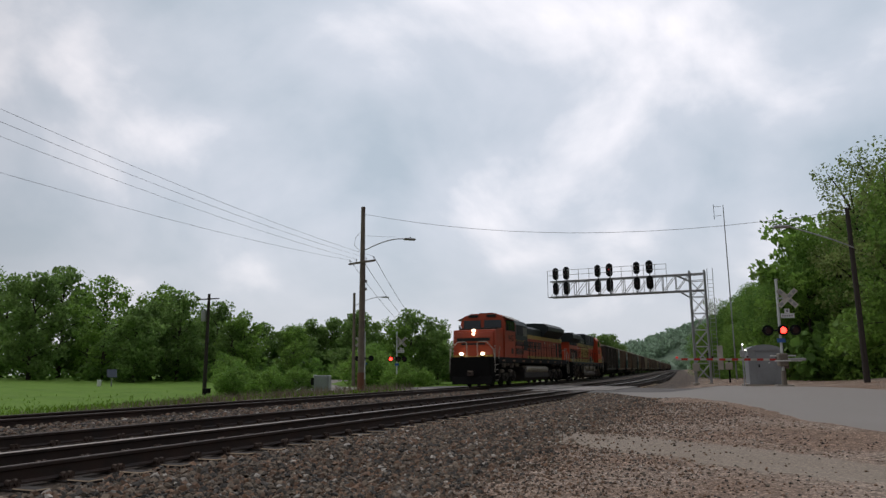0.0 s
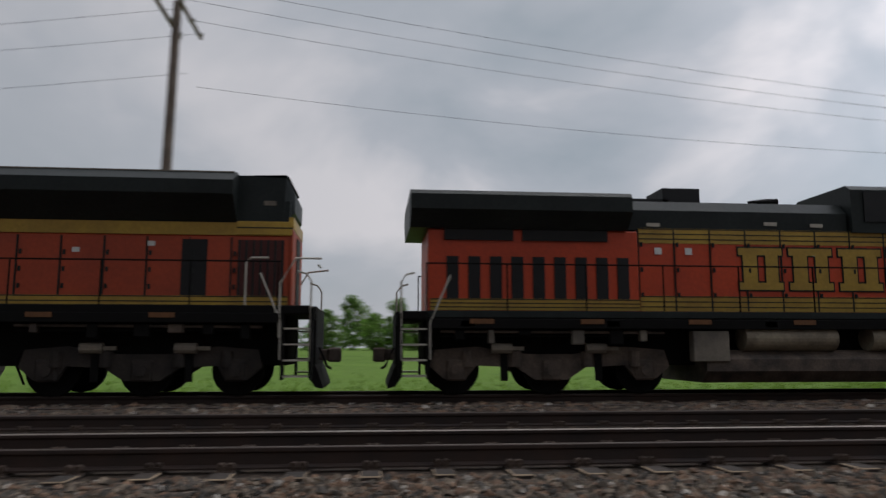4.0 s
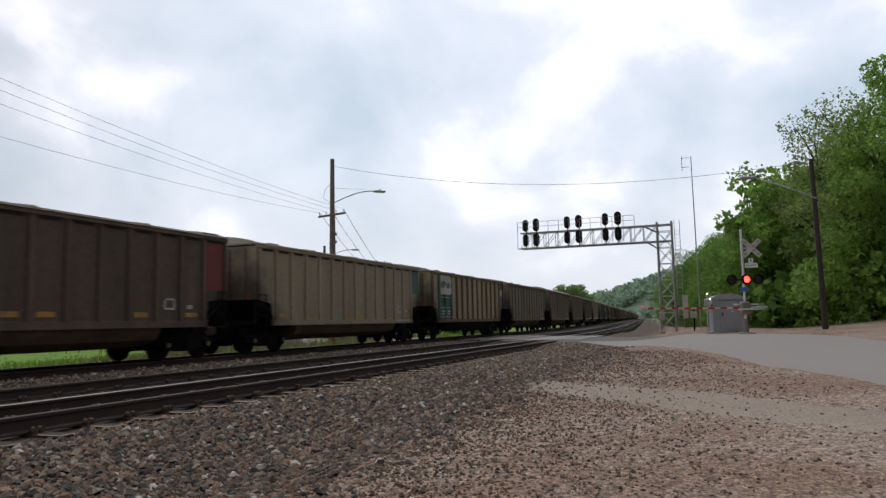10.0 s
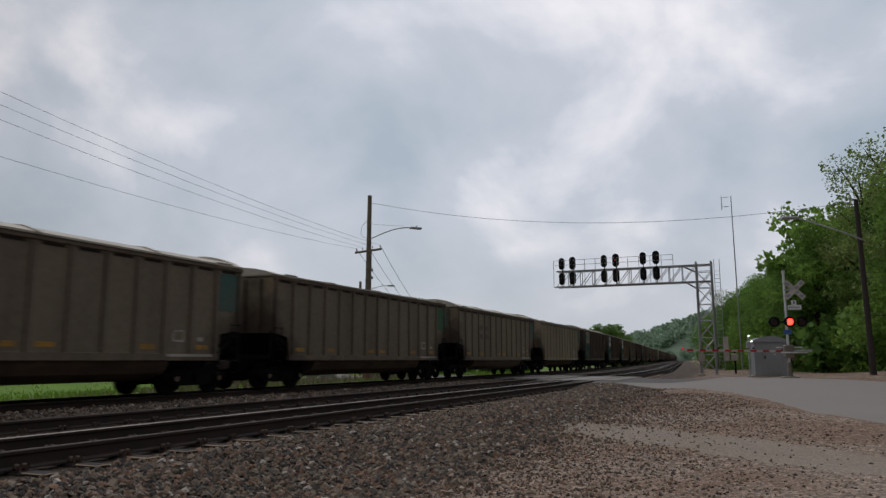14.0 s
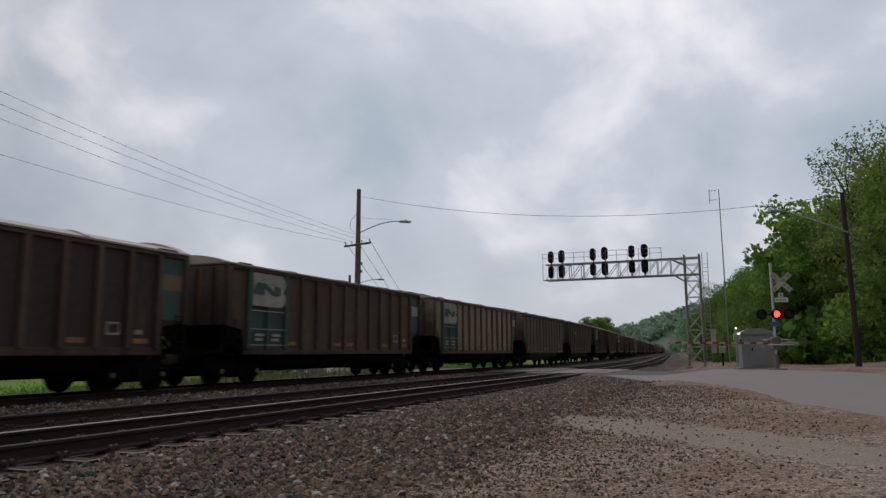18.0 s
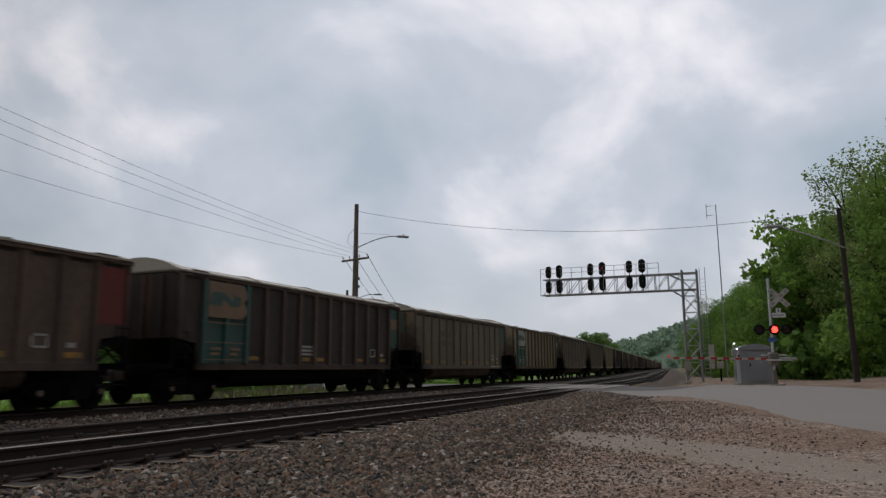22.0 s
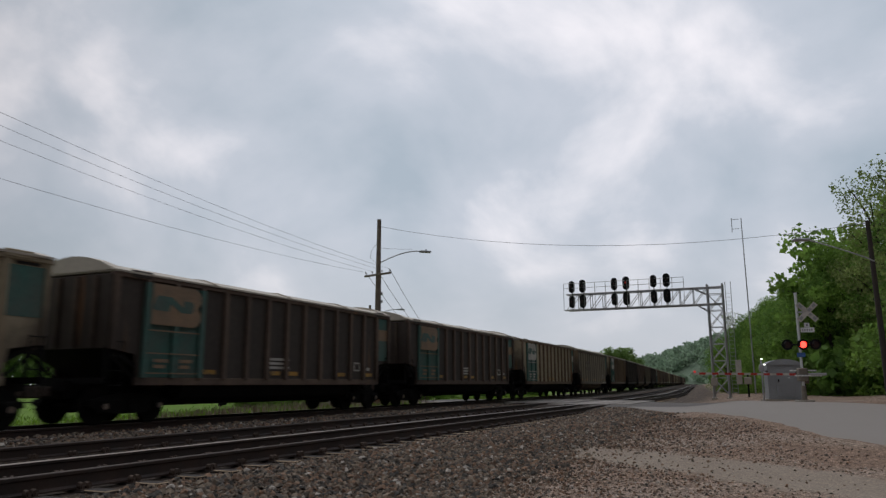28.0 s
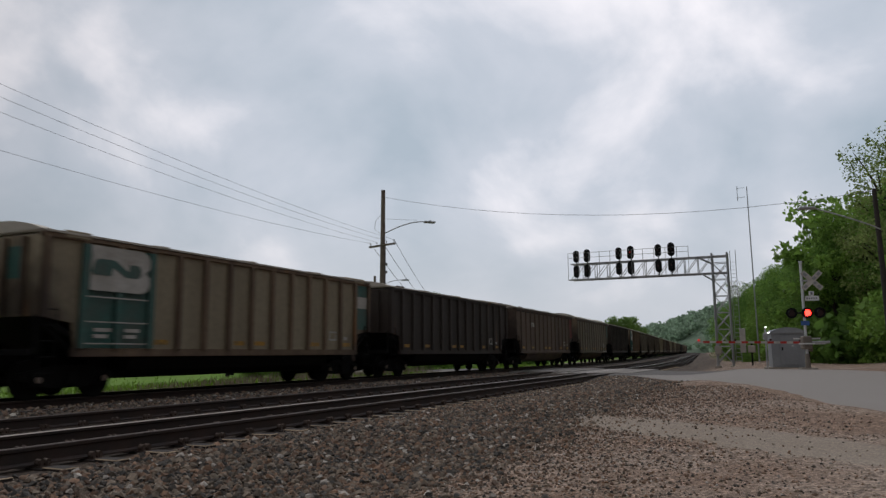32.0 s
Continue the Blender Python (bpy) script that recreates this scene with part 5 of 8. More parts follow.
    part("roof_grab_iron", tubes([(20.6, -0.4, 4.62), (20.6, -0.4, 4.74), (21.1, -0.4, 4.74), (21.1, -0.4, 4.6)], 0.018, 5), PALERAIL, e)
    part("rear_door", bbox(21.385, -0.32, 1.9, 21.4, 0.32, 3.4), GRILLE, e)
    for s in (-1, 1):
        # bent end handrails down to the steps
        handrail(e, [(20.5, s * 1.46, 1.8), (20.5, s * 1.46, 2.72), (20.6, s * 1.46, 2.82), (20.95, s * 1.46, 2.82)], 0.024)
        handrail(e, [(22.0, s * 1.2, 2.85), (21.5, s * 1.46, 2.82), (21.2, s * 1.48, 2.3), (21.2, s * 1.5, 1.2)], 0.024)
    handrail(e, [(21.95, -1.3, 2.7), (21.95, -0.6, 2.72)], 0.02)
    part("hood_roof_edge", bbox(14.45, -1.22, 4.655, 20.15, -1.02, 4.68), TANKGREY, e, "pale strip along the roof edge")
    return e, L


def trailing_engine():
    """Second engine running cab-last: radiator wings lead, cab and nose towards +x."""
    L = 22.3
    e = empty("trailing_locomotive")
    tagged(e, "orange and dark green diesel locomotive with yellow stripes, cab trailing", "locomotive", "locomotives")
    loco_frame(e, L - 0.5, 7.3, 14.2, (4.0, 17.9), (-2.05, 0.0, 2.05), 1.75, 0.95)
    # radiator end
    part("radiator_hood", bbox(1.35, -1.1, 1.75, 6.0, 1.1, 3.55, 0.03), ORANGE, e)
    bm = bmesh.new()
    prism(bm, [(-1.2, 3.55), (1.2, 3.55), (1.56, 3.9), (1.56, 4.22), (1.45, 4.32), (-1.45, 4.32), (-1.56, 4.22), (-1.56, 3.9)], 0.95, 5.75)
    wing = part("radiator_wing", bm, GREENBLACK, e, "overhanging dark radiator wing")
    for s in (-1, 1):
        part("wing_grille", bbox(1.7, s * 1.1, 3.3, 3.2, s * 1.16, 3.95), GRILLE, wing)
        part("wing_grille", bbox(3.4, s * 1.1, 3.3, 5.3, s * 1.16, 3.95), GRILLE, wing)
        for k in range(9):
            x = 1.75 + k * 0.47
            part("screen_door", bbox(x, s * 1.1, 1.8, x + 0.26, s * 1.125, 2.95), GRILLE, e)
        stripes(e, 1.4, 6.0, 1.79, 3, s * 1.13)
        part("number_board", bbox(1.38, s * 0.4, 4.1, 1.42, s * 0.95, 4.35), GREENBLACK, wing)
    # engine hood
    part("hood", bbox(6.0, -1.0, 1.75, 16.9, 1.0, 3.6, 0.03), ORANGE, e)
    bm = bmesh.new()
    prism(bm, [(-1.0, 3.6), (1.0, 3.6), (1.0, 4.05), (0.75, 4.3), (-0.75, 4.3), (-1.0, 4.05)], 5.75, 11.0)
    part("hood_top", bm, GREENBLACK, e)
    bm = bmesh.new()
    prism(bm, [(-1.12, 3.6), (1.12, 3.6), (1.12, 4.6), (0.95, 4.72), (-0.95, 4.72), (-1.12, 4.6)], 11.05, 16.9)
    high = part("high_hood", bm, GREENBLACK, e, "tall dark equipment section behind the cab")
    for s in (-1, 1):
        part("intake_grille", bbox(11.35, s * 1.12, 3.85, 13.0, s * 1.15, 4.55), GRILLE, high)
        part("intake_grille", bbox(14.5, s * 1.12, 3.85, 16.5, s * 1.15, 4.55), GRILLE, high)
        for k in range(13):
            x = 6.05 + k * 0.83
            part("hood_door", bbox(x, s * 1.0, 1.78, x + 0.79, s * 1.022, 3.55, 0.008), ORANGE, e)
        stripes(e, 6.05, 16.85, 1.79, 3, s * 1.03, hgt=0.085)
        stripes(e, 6.05, 16.85, 3.30, 3, s * 1.03, hgt=0.085)
        door_seams(e, [6.02 + k * 0.83 for k in range(9)], 1.8, 3.62, s * 1.036)
        door_seams(e, (13.05, 14.75, 16.3), 2.3, 3.3, s * 1.036)
        part("gutter_line", bbox(12.95, s * 1.03, 3.235, 16.9, s * 1.07, 3.27), FADEWHITE, e, "pale line along the hood")
        part("dust_band", bbox(12.95, s * 1.038, 2.28, 13.68, s * 1.043, 2.31), GREENBLACK, e)
        bm = bmesh.new()
        for k in range(6):
            box(bm, 13.1, s * 1.05, 1.88 + k * 0.05, 13.55, s * 1.06, 1.9 + k * 0.05)
        part("louvre", bm, BLACK, e)
        for x, z in ((6.25, 3.68), (9.0, 3.74), (10.1, 3.72)):
            part("roof_placard", bbox(x, s * 1.0, z, x + 0.3, s * 1.02, z + 0.08), PALERAIL, e)
        letter_shapes(e, 8.25, 2.28, 4.75, 0.94, 4, s * 1.034, YELLOW, 0, "yellow slab road lettering as plain shapes", GREENBLACK)
        part("filter_panel", bbox(13.75, s * 1.046, 1.72, 15.2, s * 1.08, 2.42, 0.01), GREYGREEN, e)
        bm = bmesh.new()
        for k in range(5):
            box(bm, 14.15, s * 1.08, 1.98 + k * 0.065, 14.65, s * 1.095, 1.98 + k * 0.065 + 0.035)
        part("vent_slats", bm, BLACK, e)
        for x in (6.4, 7.1, 10.1, 12.2):
            part("white_placard", bbox(x, s * 1.035, 3.05, x + 0.16, s * 1.045, 3.2), WHITE, e)
        long_rail(e, 1.3, 16.8, s, np.arange(1.3, 17, 1.7))
    bm = bmesh.new()
    box(bm, 6.1, -0.5, 4.25, 7.0, 0.5, 4.42)
    part("roof_box", bm, GRILLE, e)
    bm = bmesh.new()
    for x0, x1, y0, y1 in ((6.85, 6.93, -0.5, 0.5), (7.67, 7.75, -0.5, 0.5), (6.93, 7.67, -0.5, -0.42), (6.93, 7.67, 0.42, 0.5)):
        box(bm, x0, y0, 4.25, x1, y1, 4.68)
    part("exhaust_surround", bm, GRILLE, e)
    part("exhaust_stack", tube(bmesh.new(), (7.3, 0, 4.25), (7.3, 0, 4.6), 0.3, 12, 0.24), TANKGREY, e)
    part("deck_edge", bbox(1.3, -1.515, 1.62, 16.9, -1.49, 1.76, 0.005), GREENBLACK, e)
    for x in (2.0, 5.1, 8.6, 12.1, 15.6):
        part("jack_pad", bbox(x, -1.53, 1.42, x + 0.3, -1.45, 1.56, 0.01), TANKGREY, e)
    bm = bmesh.new()
    for k, yy in enumerate((-0.2, 0.0, 0.2)):
        tube(bm, (9.3, yy, 4.45 + 0.04 * k), (9.8, yy, 4.45 + 0.04 * k), 0.03, 8, 0.1)
        tube(bm, (9.5, yy, 4.2), (9.5, yy, 4.45), 0.03, 6)
    part("horn", bm, BLACK, e)
    # cab
    bm = bmesh.new()
    prism(bm, [(-1.5, 1.75), (1.5, 1.75), (1.5, 4.05), (1.2, 4.5), (0.72, 4.66), (-0.72, 4.66), (-1.2, 4.5), (-1.5, 4.05)], 16.9, 19.07)
    cab = part("cab", bm, ORANGE, e)
    for yy0, yy1 in ((-1.25, -0.1), (0.1, 1.25)):
        bm = bmesh.new()
        o = yy0 if yy0 < 0 else yy1
        pts = [(o, 3.95), (o, 4.22), (o * 0.72, 4.36), (0.12 * (1 if o > 0 else -1), 4.36), (0.12 * (1 if o > 0 else -1), 3.72), (o * 0.45, 3.72)]
        prism(bm, pts, 19.06, 19.10)
        part("windshield", bm, SKYGLASS, cab)
    for s in (-1, 1):
        part("side_window", bbox(17.12, s * 1.5, 3.5, 17.73, s * 1.52, 4.12, 0.01), GLASS, cab)
        part("side_window", bbox(17.81, s * 1.5, 3.5, 18.47, s * 1.52, 4.12, 0.01), GLASS, cab)
        part("window_frame", bbox(18.51, s * 1.5, 3.5, 18.60, s * 1.515, 4.15), SILVER, cab)
        part("sunshade", bbox(17.07, s * 1.45, 4.16, 18.64, s * 1.7, 4.2), GREENBLACK, cab)
        text_part(cab, "4679", 17.90, 2.78, 0.62, s * 1.515, s, GREENBLACK)
        stripes(cab, 16.94, 19.03, 1.82, 4, s * 1.512, hgt=0.06)
    for y0, y1 in ((-0.9, -0.25), (0.25, 0.9)):
        part("number_board", bbox(18.99, y0, 4.42, 19.13, y1, 4.64, 0.01), GREENBLACK, cab)
    part("roof_hatch", bbox(17.33, -0.5, 4.65, 18.38, 0.5, 4.74, 0.02), ORANGE, cab)
    bm = bmesh.new()
    slab(bm, [(19.07, 1.75), (20.46, 1.75), (20.50, 2.7), (20.40, 3.24), (20.16, 3.45), (19.07, 3.70)], -1.443, 1.443)
    bmesh.ops.bevel(bm, geom=[ed for ed in bm.edges if all(v.co.x > 20.1 for v in ed.verts)], offset=0.17, segments=2, affect="EDGES")
    nose = part("nose", bm, ORANGE, e)
    part("nose_headlight", bbox(20.3, -0.2, 3.0, 20.53, 0.2, 3.34, 0.02), SILVER, nose, "unlit twin headlight housing")
    for z in (3.09, 3.25):
        part("headlight_lens", tube(bmesh.new(), (20.53, 0, z), (20.545, 0, z), 0.065, 14), WHITE, nose)
    part("nose_door", bbox(20.485, -0.36, 1.8, 20.515, 0.36, 2.5, 0.01), ORANGE, nose)
    part("nose_stripe", bbox(20.45, -1.2, 1.82, 20.49, 1.2, 2.02, 0.01), YELLOW, nose, "yellow stripe round the nose")
    part("nose_wing_emblem", bbox(20.485, -1.18, 2.42, 20.52, 1.18, 2.9, 0.01), YELLOW, nose, "yellow wing emblem as a plain shape")
    part("emblem_bar", bbox(20.52, -0.5, 2.57, 20.53, 0.5, 2.75, 0.004), GRIME, nose)
    for s in (-1, 1):
        for j in range(3):
            # bands that droop towards the nose door
            bm = bmesh.new()
            z0 = 2.46 + j * 0.15
            slab(bm, [(19.09, z0 + 0.02), (19.7, z0 + 0.02), (20.28, z0 + 0.1), (20.28, z0 + 0.2), (19.7, z0 + 0.13), (19.09, z0 + 0.13)], s * 1.446 - 0.006, s * 1.446 + 0.006)
            part("yellow_band", bm, YELLOW, nose)
        stripes(nose, 19.12, 20.16, 1.82, 3, s * 1.446, hgt=0.08)
        bm = bmesh.new()
        tube(bm, (20.48, s * 0.95, 2.0), (20.62, s * 0.95, 2.0), 0.1, 12)
        part("ditch_light", bm, SILVER, e)
        bm = bmesh.new()
        tube(bm, (8.2, s * 1.22, 1.2), (10.3, s * 1.22, 1.2), 0.27, 24)
        part("air_tank", bm, AIRTAN, e, "pale dusty air tank")
        bm = bmesh.new()
        tube(bm, (11.1, s * 1.22, 1.2), (13.2, s * 1.22, 1.2), 0.27, 24)
        part("air_tank", bm, AIRTAN, e, "pale dusty air tank")
        part("battery_box", bbox(7.0, s * 1.25, 0.7, 7.8, s * 1.5, 1.35, 0.02), TANKGREY, e)
        part("tool_box", bbox(13.5, s * 1.25, 0.85, 14.6, s * 1.5, 1.35, 0.02), TANKGREY, e)
    return e, L


V = 16.6


def travelled(t):
    """Metres that the train has gone since 6 s, with its slight changes of speed."""
    return V * (t - 6) + float(np.interp(t, (0, 1.5, 4.5, 5, 6, 7, 7.5, 8, 9, 12, 15, 19, 22, 25, 28, 32), (0.6, 0.0, -0.1, -0.2, 0.35, -0.3, 0.0, -0.25, -0.75, -1.35, -1.4, -1.0, -0.7, -0.8, 0.1, 0.6)))


KINDS = ["first", "emblem", "emblem", "pale_mark", "emblem", "dots", "light", "emblem", "tan", "mark", "tan", "mark", "light", "patch", "dark_emblem", "emblem", "tan", "dots", "patch", "mark", "emblem", "mark", "tan", "light", "patch", "patch", "emblem", "mark", "emblem", "dark"]
TRAIN = []          # thing, distance of its middle behind the first car's front, half its truck spacing


def build_train():
    lead, L1 = lead_engine()
    trail, L2 = trailing_engine()
    for e, L in ((lead, L1), (trail, L2)):
        for c in e.children:
            c.location.x -= L / 2
    TRAIN.append((trail, -L2 / 2, 7.1))
    TRAIN.append((lead, -L2 - L1 / 2 - 0.3, 7.1))
    made = {}
    rnd = random.Random(7)
    for n in range(54):
        kind = KINDS[n] if n < len(KINDS) else rnd.choice(["tan", "mark", "dots", "dark", "light", "emblem", "tan"])
        if kind in made:
            car = copy_thing(made[kind], Matrix())
        else:
            car = made[kind] = coal_car(kind)
        TRAIN.append((car, CARLEN * (n + 0.5), 5.95))


build_train()


def motions():
    """Every car runs along the curve of the farthest track."""
    for thing, mid, half in TRAIN:
        rows = []
        for t in np.arange(0, 32.01, 0.5):
            s = -11.2 + mid - travelled(float(t))
            a, b = on_track(s - half, CENTRE[2]), on_track(s + half, CENTRE[2])
            d = b - a
            m = Matrix.Translation((a + b) / 2) @ Matrix.Rotation(math.atan2(d.y, d.x), 4, "Z") @ Matrix.Rotation(-math.atan2(d.z, math.hypot(d.x, d.y)), 4, "Y")
            rows.append((float(t), m))
        walk(thing, rows)

# ---- poles, wires, signals ----


def at(x, y, dz=0.0):
    return Vector((x, y, ground_z(x, y) + dz))


def insulator(bm, p):
    tube(bm, p, p + Vector((0, 0, 0.12)), 0.02, 6)
    tube(bm, p + Vector((0, 0, 0.1)), p + Vector((0, 0, 0.2)), 0.05, 8, 0.03)


def street_arm(parent, z, reach, lift, d, straight=False):
    """A curved bracket with a flat luminaire."""
    pts = []
    for k in range(9):
        a = k / 8
        pts.append(Vector(d) * (reach * a) + Vector((0, 0, z + lift * (a ** 0.85 if straight else math.sin(a * math.pi / 2)))))
    part("lamp_arm", tubes(pts, 0.035, 6), GALV, parent)
    q = pts[-1]
    bm = bmesh.new()
    m = Matrix.Translation(q + Vector(d) * 0.32) @ Vector(d).to_track_quat("X", "Z").to_matrix().to_4x4()
    box(bm, -0.38, -0.16, -0.07, 0.38, 0.16, 0.05, 0.03)
    tube(bm, (0.05, 0, 0.05), (0.05, 0, 0.14), 0.05, 8)
    fixed(bm, m)
    part("luminaire", bm, GALV, parent)


def pole_line():
    """Wood poles along the far side of the tracks."""
    # pole with crossarm and street lamp beside the crossing
    p1 = tagged(empty("utility_pole", Matrix.Translation(at(39.9, 22.6, -0.1))), "tall grey wooden utility pole with crossarm and street lamp", "utility pole", "utility poles")
    part("pole", tube(bmesh.new(), (0, 0, 0), (0.12, 0, 11.75), 0.21, 12, 0.13), WOODPOLE, p1)
    part("base_wrap", tube(bmesh.new(), (0, 0, 0), (0.015, 0, 1.3), 0.215, 12, 0.208), mat("rust_red_wrap", (0.22, 0.09, 0.05), 0.8), p1)
    bm = bmesh.new()
    box(bm, -0.06, -1.2, 8.1, 0.06, 1.2, 8.22, 0.01)
    part("crossarm", fixed(bm, Matrix.Rotation(radians(-18), 4, "Z")), WOODPOLE, p1)
    bm = bmesh.new()
    for yy in (-1.1, -0.4, 0.5, 1.1):
        insulator(bm, Vector((yy * 0.3, yy * 0.95, 8.22)))
    part("insulators", bm, GALV, p1)
    street_arm(p1, 8.85, 2.9, 1.0, (0.72, -0.69, 0))
    bm = tubes([Vector((0.24, -0.1, z)) for z in (2.0, 5.0, 8.3)], 0.03)
    for z in (6.4, 6.9):
        box(bm, 0.2, -0.2, z, 0.34, -0.02, z + 0.16)
    part("conduit", bm, GALV, p1)
    part("bracket_wire", tubes([(0.1, 0, 10.3), (-0.3, 0.3, 9.7), (-0.35, 0.35, 9.2), (-0.05, 0.1, 8.9)], 0.012, 4), WIRE, p1)
    # opposite the camera: double crossarm
    p2 = tagged(empty("utility_pole", Matrix.Translation(at(-6.5, 22.5, -0.1))), "tall weathered wooden utility pole with double crossarms", "utility pole", "utility poles")
    part("pole", tube(bmesh.new(), (0, 0, 0), (0.2, 0, 12.6), 0.2, 12, 0.13), WOODPOLE, p2)
    for dx in (-0.14, 0.55):
        part("crossarm", bbox(dx - 0.05, -2.3, 12.1, dx + 0.05, 1.7, 12.22, 0.01), WOODPOLE, p2)
    bm = bmesh.new()
    for dx in (-0.14, 0.55):
        for yy in (-1.4, -0.5, 0.5, 1.3):
            insulator(bm, Vector((dx, yy * 1.4, 12.22)))
    part("insulators", bm, GALV, p2)
    bm = bmesh.new()
    box(bm, -0.35, -0.15, 5.2, -0.12, 0.1, 5.5); box(bm, -0.45, -0.1, 3.9, -0.38, 0.0, 4.0)
    part("small_box", bm, GALV, p2)
    # far pole beyond the passing engines
    p3 = tagged(empty("utility_pole", Matrix.Translation(at(-66, 25.5, -0.1))), "distant wooden utility pole with a crossarm", "utility pole", "utility poles")
    part("pole", tube(bmesh.new(), (0, 0, 0), (0, 0, 9.4), 0.2, 10, 0.13), WOODPOLE, p3)
    part("crossarm", bbox(-0.06, -1.3, 8.8, 0.06, 1.3, 8.93, 0.01), WOODPOLE, p3)
    part("crossarm", bbox(-0.06, -0.9, 7.6, 0.06, 0.9, 7.7, 0.01), WOODPOLE, p3)
    # dark pole in the field
    p4 = tagged(empty("utility_pole", Matrix.Translation(at(48.3, 42, -0.1))), "dark wooden pole with crossarm and transformer can", "utility pole", "utility poles")
    part("pole", tube(bmesh.new(), (0, 0, 0), (0.1, 0, 8.4), 0.17, 10, 0.11), DARKPOLE, p4)
    part("crossarm", bbox(-0.05, -1.1, 7.9, 0.05, 1.1, 8.0), DARKPOLE, p4)
    bm = tube(bmesh.new(), (-0.1, 0.3, 6.1), (-0.1, 0.3, 7.0), 0.22, 12)
    part("transformer_can", bm, GALV, p4)
    part("meter_box", bbox(-0.35, -0.5, 0.2, 0.2, -0.1, 0.6), BLACK, p4)
    # second lamp pole across the road
    p5 = tagged(empty("street_lamp", Matrix.Translation(at(63, 36.5, -0.1))), "distant wooden pole with a curved street lamp arm", "street lamp", "street lamps")
    part("pole", tube(bmesh.new(), (0, 0, 0), (0, 0, 9.2), 0.18, 10, 0.12), WOODPOLE, p5)
    street_arm(p5, 7.9, 2.9, 1.0, (0.72, -0.69, 0))
    p6 = tagged(empty("utility_pole", Matrix.Translation(at(112, 49, -0.1))), "distant small wooden pole with two crossarms", "utility pole", "utility poles")
    part("pole", tube(bmesh.new(), (0, 0, 0), (0, 0, 7.5), 0.17, 8, 0.12), DARKPOLE, p6)
    for z in (6.2, 7.0):
        part("crossarm", bbox(-0.05, -0.9, z, 0.05, 0.9, z + 0.1), DARKPOLE, p6)
    # dark leaning pole by the road with a long lamp arm
    p7 = tagged(empty("street_lamp", Matrix.Translation(at(39.75, -4.58, -0.1))), "dark leaning wooden pole with a long street lamp arm", "street lamp", "street lamps")
    part("pole", tube(bmesh.new(), (0, 0, 0), (0.1, 0.1, 8.5), 0.145, 12, 0.1), DARKPOLE, p7)
    street_arm(p7, 6.5, 3.0, 1.1, (-0.35, 0.937, 0), True)


pole_line()


def wires():
    def span(name, a, b, sag, r=0.0075):
        a, b = Vector(a), Vector(b)
        pts = []
        for k in range(15):
            t = k / 14
            p = a.lerp(b, t)
            p.z -= sag * 4 * t * (1 - t)
            pts.append(p)
        ob = part(name, tubes(pts, r, 4), WIRE)
        return tagged(ob, "thin overhead wire strung between poles", "wire", "overhead wires")
    z1, z2 = ground_z(39.9, 22.6) - 0.1, ground_z(-6.3, 22.5) - 0.1
    for yy in (-1.1, -0.4, 0.5, 1.1):
        span("overhead_wire", (39.9 + yy * 0.3, 22.6 + yy * 0.95, z1 + 8.41), (-6.1, 22.5 + yy * 1.7, z2 + 12.42 - (0.0 if yy != 1.1 else 1.9)), 0.9)
    z3 = ground_z(-66, 25.5)
    for yy, z in ((-1.2, 9.0), (0.0, 9.0), (1.2, 9.0), (0.4, 7.7)):
        span("overhead_wire", (-6.1, 22.5 + yy * 1.6, z2 + 12.42 - (1.9 if z < 8 else 0)), (-66, 25.5 + yy, z3 + z), 1.0)
        span("overhead_wire", (-66, 25.5 + yy, z3 + z), (-150, 52 + yy, z3 + z + 1), 1.3)
    # lamp feed from the tall pole over the road, and on to the far lamp
    span("overhead_wire", (40.0, 22.6, z1 + 11.3), (39.8, -4.6, ground_z(39.7, -4.7) + 8.3), 1.2, 0.011)
    span("overhead_wire", (40.0, 22.6, z1 + 9.9), (41.4, 20.9, z1 + 9.9), 0.02, 0.008)
    zz = ground_z(112, 49)
    for yy in (-0.9, 0.0, 0.9):
        span("overhead_wire", (39.9, 22.6 + yy, z1 + 8.4), (112, 49 + yy * 0.8, zz + 7.0), 1.6, 0.016)
    # along the left background
    span("overhead_wire", (-66, 25.5, z3 + 9.7), (-75, -45, 12.5), 1.6, 0.016)


wires()


